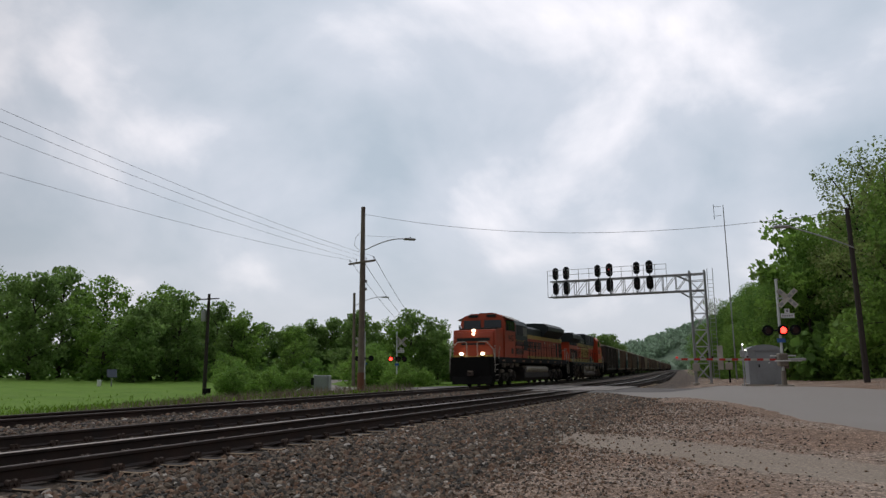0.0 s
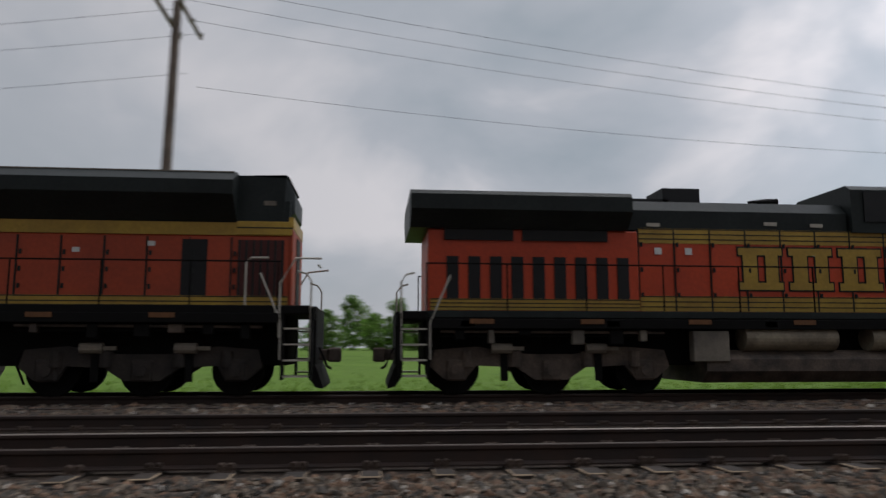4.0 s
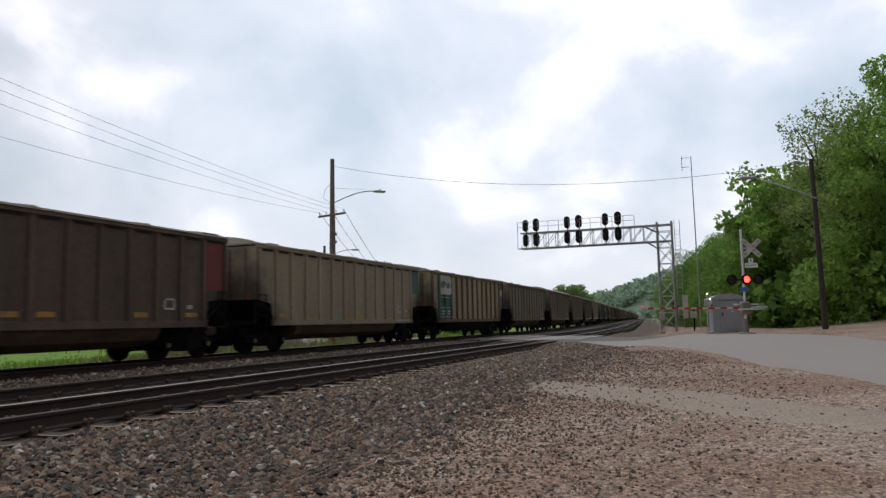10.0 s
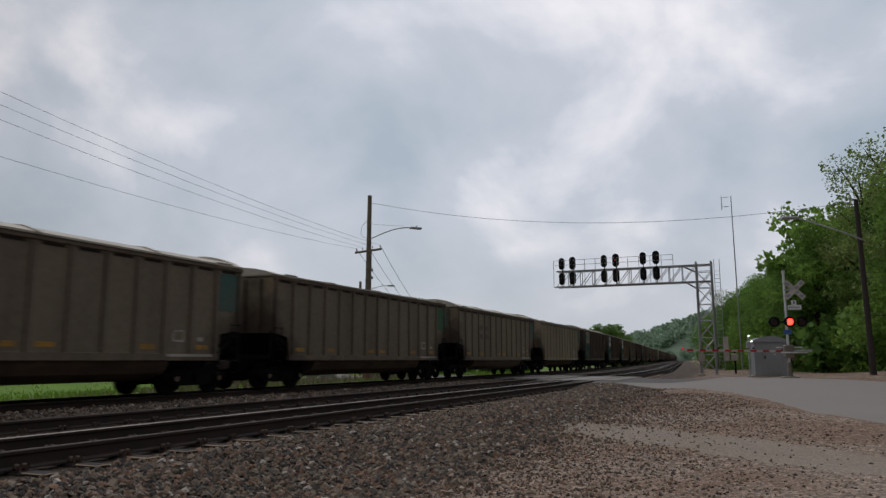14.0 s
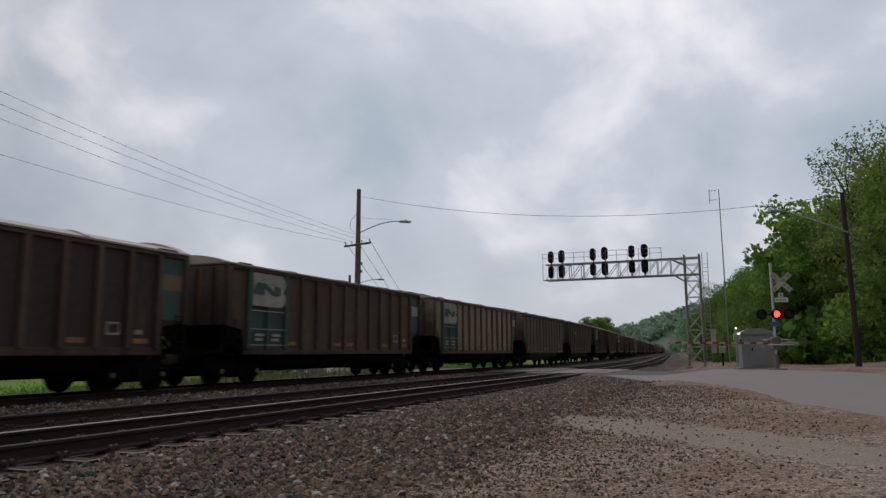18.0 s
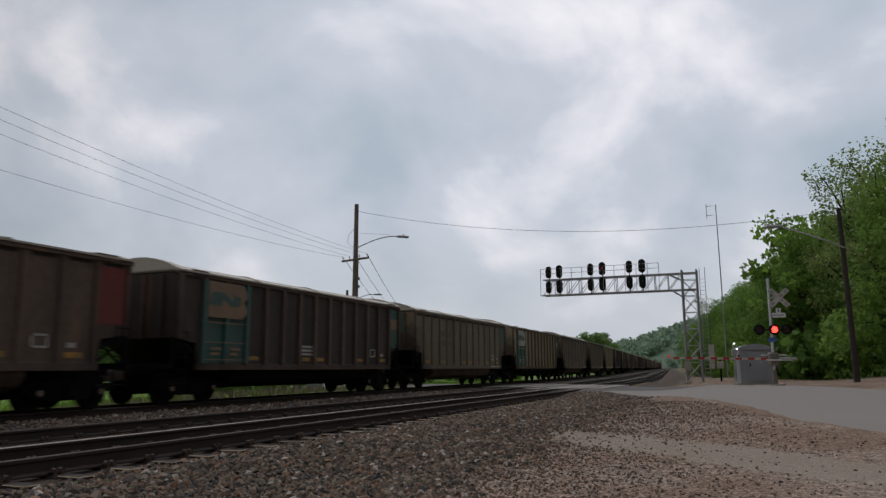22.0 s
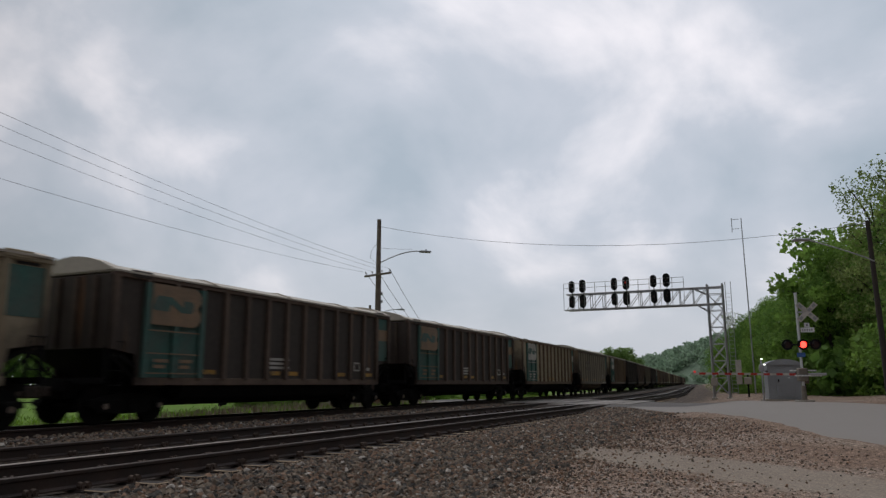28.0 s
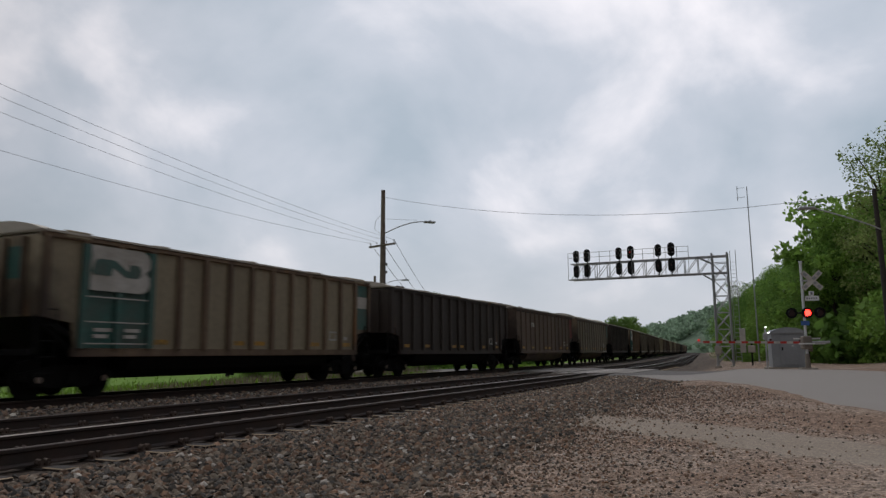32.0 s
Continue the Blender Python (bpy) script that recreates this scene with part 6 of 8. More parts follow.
def signal_gantry():
    X, Y0, Y1 = 60.0, 4.0, 15.65
    zb = ground_z(X, Y0)
    g = tagged(empty("signal_gantry", Matrix.Translation((X, Y0, zb))), "galvanised cantilever signal gantry with twelve black signal heads over the tracks", "signal gantry")
    H0, H1 = 7.2, 8.5
    # tower
    for dx in (-0.45, 0.45):
        for dy in (-0.55, 0.55):
            part("tower_leg", tube(bmesh.new(), (dx, dy, 0), (dx, dy, H1 + 0.25), 0.07, 8), GALV, g)
    for k in range(6):
        z0, z1 = 0.3 + k * 1.28, 0.3 + (k + 1) * 1.28
        for dx in (-0.45, 0.45):
            for a, b in (((dx, -0.55, z0), (dx, 0.55, z1)), ((dx, 0.55, z0), (dx, -0.55, z1)), ((dx, -0.55, z1), (dx, 0.55, z1))):
                part("tower_brace", tube(bmesh.new(), a, b, 0.03, 5), GALV, g)
        for dy in (-0.55, 0.55):
            part("tower_brace", tube(bmesh.new(), (-0.45, dy, z0), (0.45, dy, z1), 0.03, 5), GALV, g)
    for dx in (-0.45, 0.45):
        for dy in (-0.55, 0.55):
            part("footing", bbox(dx - 0.2, dy - 0.2, -0.2, dx + 0.2, dy + 0.2, 0.12, 0.02), SILVER, g)
    span = Y1 - Y0
    for dx in (-0.4, 0.4):
        for z in (H0, H1):
            part("chord", tube(bmesh.new(), (dx, -0.6, z), (dx, span, z), 0.06, 8), GALV, g)
    n = 11
    for k in range(n):
        y0, y1 = 0.6 + (span - 0.6) * k / n, 0.6 + (span - 0.6) * (k + 1) / n
        for dx in (-0.4, 0.4):
            part("truss_brace", tube(bmesh.new(), (dx, y0, H0), (dx, y0, H1), 0.03, 5), GALV, g)
            part("truss_brace", tube(bmesh.new(), (dx, y1, H0), (dx, y0, H1), 0.028, 5), GALV, g)
        for z in (H0, H1):
            part("truss_brace", tube(bmesh.new(), (-0.4, y1, z), (0.4, y1, z), 0.025, 5), GALV, g)
    # corner braces to the tower
    for dx in (-0.4, 0.4):
        part("knee_brace", tube(bmesh.new(), (dx, 0.55, H0 - 0.55), (dx, 1.3, H0 - 0.05), 0.05, 6), GALV, g)
        part("knee_brace", tube(bmesh.new(), (dx, 0.55, H1 - 0.55), (dx, 1.5, H1 - 0.05), 0.05, 6), GALV, g)
    # walkway grating and guard rails
    part("walkway", bbox(-0.95, 2.2, H0 - 0.08, -0.42, span + 0.1, H0 - 0.03), GALV, g)
    for z in (H1 + 0.45, H1 + 0.85):
        part("guard_rail", tube(bmesh.new(), (-0.9, 2.2, z), (-0.9, span + 0.1, z), 0.02, 5), GALV, g)
    for k in range(12):
        y = 2.2 + (span - 2.1) * k / 11
        part("guard_post", tube(bmesh.new(), (-0.9, y, H0), (-0.9, y, H1 + 0.85), 0.022, 5), GALV, g)
    # ladder with cage on the tower's outer side
    bm = bmesh.new()
    for dy in (-1.15, -0.75):
        tube(bm, (0, dy, 0.4), (0, dy, H1 + 0.4), 0.025, 5)
    for k in range(26):
        tube(bm, (0, -1.15, 0.5 + k * 0.3), (0, -0.75, 0.5 + k * 0.3), 0.015, 4)
    part("ladder", bm, GALV, g)
    part("equipment_box", bbox(-0.4, -1.5, 1.1, 0.1, -1.1, 2.9, 0.02), FADEWHITE, g)
    part("equipment_box", bbox(-0.75, 0.2, 1.0, -0.45, 0.7, 1.6, 0.02), SILVER, g)
    # signal heads, in three pairs of stacked heads
    for y, z in ((11.1, 0.08), (10.2, 0.1), (7.6, 0.13), (6.65, 0.15), (4.5, 0.18), (3.5, 0.2)):
        for zz, nm in ((H1 + 0.5, "up"), (H0 + 0.55, "low")):
            hd = empty("signal_head")
            hd.parent = g
            hd.location = (-0.75, y, zz + z)
            big = y in (10.2, 6.65, 3.5)
            w = 0.27 if big else 0.25
            bm = bmesh.new()
            pts = []
            for k in range(24):
                a = 2 * math.pi * k / 24
                pts.append((w * math.cos(a), math.copysign(0.27 if big else 0.25, math.sin(a)) + w * math.sin(a)))
            prism(bm, pts, -0.02, 0.02)
            part("backing_plate", bm, SIGNALBLACK, hd)
            part("housing", bbox(0.02, -0.14, -0.34, 0.3, 0.14, 0.34, 0.04), SIGNALBLACK, hd)
            bm = bmesh.new()
            for k in (-1, 0, 1):
                tube(bm, (-0.22, 0, k * 0.2), (-0.02, 0, k * 0.2), 0.09, 10)
            part("hood", bm, SIGNALBLACK, hd)
            lit = y == 6.65 and nm == "up"
            part("lens", tube(bmesh.new(), (-0.235, 0, 0.0), (-0.225, 0, 0.0), 0.07, 10), SIGNALRED if lit else DIMRED, hd)
            part("bracket", tube(bmesh.new(), (0.2, 0, -0.75), (0.2, 0, 0), 0.035, 6), SIGNALBLACK, hd)


signal_gantry()


def crossing_signal(x, y, toward, lit, gate_dir=None, full=True):
    """Flashing-light signal mast with crossbuck; toward: heading of its face, degrees."""
    c = tagged(empty("crossing_signal", Matrix.Translation(at(x, y)) @ Matrix.Rotation(radians(toward), 4, "Z")), "railroad crossing signal with white crossbuck and red flashing lights" + (", gate lowered" if gate_dir is not None else ""), "crossing signal", "crossing signals")
    # faces local -y
    part("mast", tube(bmesh.new(), (0, 0, 0), (0, 0, 4.95), 0.06, 10), PALEMAST, c)
    part("mast_cap", tube(bmesh.new(), (0, 0, 4.95), (0, 0, 5.05), 0.075, 10), PALEMAST, c)
    part("foundation", bbox(-0.35, -0.35, -0.3, 0.35, 0.35, 0.1, 0.03), TANKGREY, c)
    part("junction_base", tube(bmesh.new(), (0, 0, 0.1), (0, 0, 0.75), 0.12, 10, 0.09), TANKGREY, c)
    bk = empty("crossbuck"); bk.parent = c; bk.location = (0.42, -0.1, 4.12)
    part("crossbuck_arm", bbox(-0.02, -0.09, 4.08, 0.45, -0.05, 4.16), GALV, c)
    for i, a in enumerate((45, -45)):
        bm = bmesh.new()
        box(bm, -0.56, -0.008 - 0.012 * i, -0.115, 0.56, 0.004 - 0.012 * i, 0.115)
        part("blade", fixed(bm, Matrix.Rotation(radians(a), 4, "Y")), FADEWHITE, bk)
        bm = bmesh.new()
        for k in range(4 if i == 0 else 4):
            xx = -0.48 + k * 0.27
            if abs(xx + 0.09) < 0.15:
                continue
            box(bm, xx, -0.014 - 0.012 * i, -0.06, xx + 0.17, -0.009 - 0.012 * i, 0.06)
        part("sign_bar", fixed(bm, Matrix.Rotation(radians(a), 4, "Y")), SIGNGREY, bk)
    part("track_count_plate", bbox(0.07, -0.115, 3.18, 0.66, -0.1, 3.4), WHITE, c)
    part("track_count_plate", bbox(0.24, -0.115, 3.41, 0.46, -0.1, 3.62), WHITE, c)
    bm = bmesh.new()
    for k in range(5):
        box(bm, 0.12 + k * 0.1, -0.12, 3.25, 0.18 + k * 0.1, -0.116, 3.33)
    box(bm, 0.31, -0.12, 3.45, 0.4, -0.116, 3.58)
    part("sign_bar", bm, SIGNGREY, c)
    part("crossarm", tube(bmesh.new(), (-0.8, 0, 2.62), (0.8, 0, 2.62), 0.035, 8), SIGNALBLACK, c)
    for k, xx in enumerate((-0.55, 0.12, 0.66)):
        lamp = empty("flasher"); lamp.parent = c; lamp.location = (xx, -0.08, 2.62)
        part("backing_disc", tube(bmesh.new(), (0, 0, 0), (0, 0.02, 0), 0.25, 22), SIGNALBLACK, lamp)
        part("housing", tube(bmesh.new(), (0, 0.02, 0), (0, 0.2, 0), 0.16, 14), SIGNALBLACK, lamp)
        part("lens", tube(bmesh.new(), (0, -0.03, 0), (0, -0.005, 0), 0.15, 18), REDGLOW if k in lit else DIMRED, lamp)
        bm = bmesh.new()
        rim = [[bm.verts.new((0.17 * math.cos(radians(-10 + q * 20)), yy, 0.17 * math.sin(radians(-10 + q * 20)))) for q in range(12)] for yy in (0, -0.26)]
        for q in range(11):
            bm.faces.new((rim[0][q], rim[0][q + 1], rim[1][q + 1], rim[1][q]))
        bmesh.ops.solidify(bm, geom=bm.faces[:], thickness=0.008)
        part("visor", bm, SIGNALBLACK, lamp)
    part("blue_notice", bbox(-0.18, -0.09, 2.05, 0.18, -0.075, 2.25), mat("blue_notice", (0.05, 0.14, 0.4), 0.5), c)
    if gate_dir is not None:
        gt = empty("gate"); gt.parent = c; gt.location = (0, 0, 1.25)
        gt.rotation_euler = (0, 0, radians(gate_dir))
        part("gate_mechanism", bbox(-0.2, -0.2, -0.3, 0.2, 0.2, 0.3, 0.05), TANKGREY, gt)
        part("counterweight", bbox(-0.95, -0.32, -0.05, -0.25, -0.28, 0.07, 0.02), GALV, gt)
        part("counterweight", bbox(-0.95, 0.28, -0.05, -0.25, 0.32, 0.07, 0.02), GALV, gt)
        part("arm_bracket", bbox(-0.75, -0.3, 0.16, 0.45, -0.26, 0.22), WHITE, gt)
        part("arm_bracket", bbox(-0.75, 0.26, -0.08, 0.45, 0.3, -0.02), WHITE, gt)
        for k in range(16):
            part("gate_board", bbox(0.3 + k * 0.29, -0.02, -0.04 + 0.004 * k, 0.3 + (k + 1) * 0.29, 0.02, 0.06 + 0.004 * k), FADEWHITE if k % 2 else REDPAINT, gt)
        for x in (1.6, 3.2, 4.85):
            part("gate_lamp", tube(bmesh.new(), (x, -0.03, 0.15), (x, 0.03, 0.15), 0.05, 10), DIMGLOW if x > 4 else DIMRED, gt)
    return c


crossing_signal(37.95, -1.0, -78, (1,), 188)
crossing_signal(58.9, 29.7, -62, (0,))
crossing_signal(59.0, 33.0, 118, ())


def cabinets():
    b = tagged(empty("equipment_shelter", Matrix.Translation(at(42.8, -0.15)) @ Matrix.Rotation(radians(8), 4, "Z")), "aluminium signal equipment shelter with a shallow roof beside the crossing", "equipment shelter")
    part("body", bbox(-0.7, -0.8, 0.08, 0.9, 0.78, 1.85, 0.02), ALU, b)
    bm = bmesh.new()
    prism(bm, [(-0.86, 1.82), (0.84, 1.82), (0.84, 1.9), (0.6, 2.02), (0.3, 2.1), (0, 2.13), (-0.35, 2.1), (-0.65, 2.02), (-0.86, 1.9)], -0.8, 1.0)
    part("roof", bm, ALU, b)
    part("door", bbox(-0.73, -0.5, 0.2, -0.705, 0.4, 1.75, 0.01), ALU, b)
    part("handle", bbox(-0.76, 0.25, 0.95, -0.73, 0.31, 1.1), BLACK, b)
    part("vent", bbox(-0.72, -0.74, 1.35, -0.7, -0.55, 1.6, 0.005), DARKCAR, b)
    part("lamp_fitting", bbox(-0.76, -0.25, 1.15, -0.73, -0.18, 1.2), WHITE, b)
    part("foundation", bbox(-0.8, -1.05, -0.3, 1.0, 1.0, 0.08), SILVER, b)
    part("meter_post", tube(bmesh.new(), (-0.5, 1.02, 0), (-0.5, 1.02, 2.15), 0.04, 8), GALV, b)
    part("meter_box", bbox(-0.62, 0.92, 1.5, -0.4, 1.14, 1.85, 0.02), GALV, b)
    for yy, zz in ((1.0, 2.15), (0.88, 1.86)):
        part("security_lamp", bbox(-0.66, yy - 0.04, zz - 0.03, -0.58, yy + 0.04, zz + 0.03, 0.01), WHITEGLOW, b, "small lit white lamp")
    # cabinet on the far side
    c = tagged(empty("relay_cabinet", Matrix.Translation(at(43.0, 27.3)) @ Matrix.Rotation(radians(20), 4, "Z")), "grey metal relay cabinet on legs beside the field", "relay cabinet")
    part("body", bbox(-0.45, -0.5, 0.25, 0.45, 0.5, 1.25, 0.02), ALU, c)
    part("door", bbox(-0.48, -0.42, 0.35, -0.455, 0.42, 1.15, 0.01), ALU, c)
    part("side_box", bbox(-0.3, 0.5, 0.6, 0.1, 0.75, 1.1, 0.02), BLACK, c)
    for dx in (-0.4, 0.4):
        for dy in (-0.45, 0.45):
            part("leg", bbox(dx - 0.04, dy - 0.04, -0.2, dx + 0.04, dy + 0.04, 0.26), GALV, c)
    m = tagged(empty("marker_post", Matrix.Translation(at(47, 30.5))), "short post with a pale marker plate", "marker post")
    part("post", bbox(-0.03, -0.03, 0, 0.03, 0.03, 1.2), GALV, m)
    part("plate", bbox(-0.05, -0.12, 0.9, -0.03, 0.12, 1.25), WHITE, m)
    # tilted panel and small hut in the field
    p = tagged(empty("solar_panel", Matrix.Translation(at(54.3, 58.8))), "tilted blue solar panel on a post in the field", "solar panel")
    part("post", tube(bmesh.new(), (0, 0, 0), (0, 0, 1.0), 0.06, 8), GALV, p)
    bm = bbox(-0.45, -0.48, -0.03, 0.45, 0.48, 0.03)
    part("panel", fixed(bm, Matrix.Translation((0, 0, 1.25)) @ Matrix.Rotation(radians(-35), 4, "Z") @ Matrix.Rotation(radians(52), 4, "X")), NAVY, p)
    w = tagged(empty("utility_riser", Matrix.Translation(at(53.3, 59.3))), "small white utility riser box in the field", "utility box")
    part("body", bbox(-0.16, -0.16, 0, 0.16, 0.16, 0.62, 0.04), WHITE, w)
    # radio mast
    a = tagged(empty("radio_mast", Matrix.Translation(at(73, 2.0))), "tall thin radio mast with a small antenna at its tip", "radio mast")
    part("mast", tube(bmesh.new(), (0, 0, 0), (-0.2, 0.1, 16.3), 0.075, 8, 0.04), GALV, a)
    bm = bmesh.new()
    for z in (15.3, 16.2):
        tube(bm, (-0.2, 0.3, z), (-0.2, 1.0, z), 0.025, 5)
    tube(bm, (-0.2, 0.95, 15.0), (-0.2, 0.95, 16.4), 0.03, 5)
    part("antenna", bm, GALV, a)
    # gate stand beyond the tracks
    for (x, y) in ((53, -1.5), (56.5, 2.0)):
        s = tagged(empty("track_marker", Matrix.Translation(at(x, y))), "dark short track-side post with a small red light", "track marker")
        part("post", tube(bmesh.new(), (0, 0, 0), (0, 0, 1.6), 0.06, 8), BLACK, s)
        part("box", bbox(-0.2, -0.25, 0.9, 0.2, 0.25, 1.4, 0.03), GRIME if x < 55 else SILVER, s)


cabinets()


def left_side():
    # small white building with blue metal roof
    b = tagged(empty("depot_building", Matrix.Translation(at(-51, -5.05)) @ Matrix.Rotation(radians(4), 4, "Z")), "small white-sided depot building with a blue metal roof and porch", "building")
    bw = bmesh.new()
    box(bw, -9, -4.5, 0, 0, 3.2, 3.22)
    part("wall", bw, SIDING, b)
    bm = bmesh.new()
    for k in range(20):
        box(bm, 0.0, -4.5, 0.1 + k * 0.155, 0.025, 3.22, 0.1 + k * 0.155 + 0.14)
        box(bm, -9, 3.2, 0.1 + k * 0.155, 0.0, 3.225, 0.1 + k * 0.155 + 0.14)
    part("siding_boards", bm, SIDING, b)
    part("corner_board", bbox(0.02, 3.1, 0, 0.06, 3.26, 2.7), WHITE, b)
    for y in (2.75, 0.4, -1.7):
        wdw = empty("window"); wdw.parent = b; wdw.location = (0.03, y, 0.55)
        part("frame", bbox(0, -0.38, 0, 0.05, 0.38, 1.3, 0.01), mat("dark_window_frame", (0.05, 0.045, 0.05), 0.6), wdw)
        for z0, z1 in ((0.07, 0.61), (0.68, 1.23)):
            part("pane", bbox(0.05, -0.31, z0, 0.06, 0.31, z1), GLASS, wdw)
    bm = bmesh.new()
    slab(bm, [(-9.4, 3.2), (0.4, 3.2), (0.4, 3.3), (-3.6, 4.45), (-5.4, 4.45), (-9.4, 3.3)], -5.0, 3.75)
    part("roof", bm, BLUEROOF, b)
    bm = bmesh.new()
    for k in range(12):
        tube(bm, (0.4, -4.9 + k * 0.78, 3.31), (-3.6, -4.9 + k * 0.78, 4.46), 0.025, 5)
    part("roof_seams", bm, BLUEROOF, b)
    bm = bmesh.new()
    slab(bm, [(0.03, 2.98), (1.5, 2.42), (1.5, 2.5), (0.03, 3.1)], -5.2, 4.3)
    part("porch_roof", bm, WHITE, b)
    for y in (-4.8,):
        part("porch_post", bbox(1.0, y - 0.07, -0.2, 1.14, y + 0.07, 2.45), WHITE, b)
    part("roof_sign", bbox(-1.8, 2.6, 3.8, -1.6, 3.7, 4.22, 0.02), TANKGREY, b, "grey sign box with unreadable bars")
    for k in range(5):
        part("sign_bar", bbox(-1.6, 2.7 + k * 0.19, 3.95, -1.585, 2.82 + k * 0.19, 4.13), BLACK, b)
    part("roof_antenna", tubes([(-1.7, 3.2, 4.2), (-1.7, 3.2, 6.1)], 0.035, 6), GALV, b)
    part("antenna_arm", tubes([(-1.7, 3.2, 5.85), (-1.7, 3.5, 5.75)], 0.03, 6), GALV, b)
    # things at the edge of the lot
    t = tagged(empty("grey_tank", Matrix.Translation(at(-62, -5.4))), "grey upright metal tank at the lot's edge", "tank")
    part("body", tube(bmesh.new(), (0, 0, 0), (0, 0, 1.9), 0.6, 16), ALU, t)
    part("lid", tube(bmesh.new(), (0, 0, 1.9), (0, 0, 2.0), 0.62, 16, 0.4), ALU, t)
    rnd = random.Random(3)
    for x, y, r in ((-64, -2.2, 0.7), (-66, -1.2, 0.5), (-71, 1.5, 0.4)):
        bm = bmesh.new()
        bmesh.ops.create_icosphere(bm, subdivisions=2, radius=r)
        for v in bm.verts:
            v.co *= 1 + 0.25 * noise.noise(v.co * 2.1 + Vector((x, y, 0)))
            v.co.z *= 0.6
        ob = part("boulder", bm, LIGHTGREY)
        ob.location = at(x, y, 0.1)
        tagged(ob, "pale boulder at the edge of the lot", "boulder", "boulders")
    for x, y, l in ((-75, 3.0, 6.0), (-56, 0.8, 0.0)):
        if l:
            bm = bmesh.new()
            box(bm, -l / 2, -0.12, 0, l / 2, 0.12, 0.2, 0.01)
            ob = part("timber", bm, DARKPOLE)
            ob.matrix_basis = Matrix.Translation(at(x, y)) @ Matrix.Rotation(radians(70), 4, "Z")
            tagged(ob, "dark timber lying on the lot's edge", "timber")
    # leaning red marker bar by the near track
    bm = tubes([(0, 0, 0), (0.5, 1.15, 1.25)], 0.035, 6)
    ob = part("red_marker_bar", bm, REDPAINT)
    ob.location = at(-38.5, 5.0)
    tagged(ob, "thin red bar leaning beside the near track", "marker bar")
    bm = bbox(-0.3, -0.12, 0, 0.3, 0.12, 0.07, 0.01)
    ob = part("rubber_scrap", bm, BLACK)
    ob.location = at(-19.5, 4.4)
    tagged(ob, "dark scrap lying on the gravel", "debris")
    # reeds along the lot's edge
    verts, faces = [], []
    for k in range(2200):
        x = rnd.uniform(-120, -66); y = rnd.uniform(-16, 4) + (-66 - x) * 0.05
        z = ground_z(x, y); h = rnd.uniform(0.3, 0.8); a = rnd.uniform(0, 6.28); w = 0.05
        o = len(verts)
        verts += [(x - w * math.cos(a), y - w * math.sin(a), z), (x + w * math.cos(a), y + w * math.sin(a), z), (x + rnd.uniform(-.3, .3), y + rnd.uniform(-.3, .3), z + h)]
        faces.append((o, o + 1, o + 2))
    tagged(raw("dry_reeds", verts, faces, BROWNREED), "brown dry reeds along the edge of the lot", "reeds", kind="stuff")


left_side()


def container(parent, x0, x1, z0, h, material, ribs=14, doors=True, label=""):
    c = empty("container"); c.parent = parent
    if label:
        tagged(c, label)
    w = 1.29
    part("shell", bbox(x0 + 0.03, -w + 0.03, z0 + 0.05, x1 - 0.03, w - 0.03, z0 + h - 0.03), material, c)
    bm = bmesh.new()
    for s in (-1, 1):
        n = int((x1 - x0) / 0.5)
        for k in range(n):
            xx = x0 + 0.2 + k * (x1 - x0 - 0.4) / n
            box(bm, xx, s * (w - 0.04), z0 + 0.15, xx + 0.2, s * w, z0 + h - 0.15)
    part("corrugation", bm, material, c)
    bm = bmesh.new()
    for s in (-1, 1):
        for x in (x0 + 0.06, x1 - 0.06):
            box(bm, x - 0.06, s * w - 0.08, z0, x + 0.06, s * w + 0.0, z0 + h)
        for z in (z0 + 0.06, z0 + h - 0.06):
            box(bm, x0, s * w - 0.08, z - 0.06, x1, s * w + 0.005, z + 0.06)
    for x in (x0 + 0.05, x1 - 0.05):
        for z in (z0 + 0.06, z0 + h - 0.06):
            box(bm, x - 0.055, -w, z - 0.06, x + 0.055, w, z + 0.06)
    part("corner_frame", bm, material, c)
    if doors:
        for k in range(6):
            zz = z0 + 0.3 + k * (h - 0.5) / 6
            part("end_rib", bbox(x1 - 0.02, -w + 0.12, zz, x1 + 0.05, w - 0.12, zz + 0.2, 0.02), material, c)
    return c


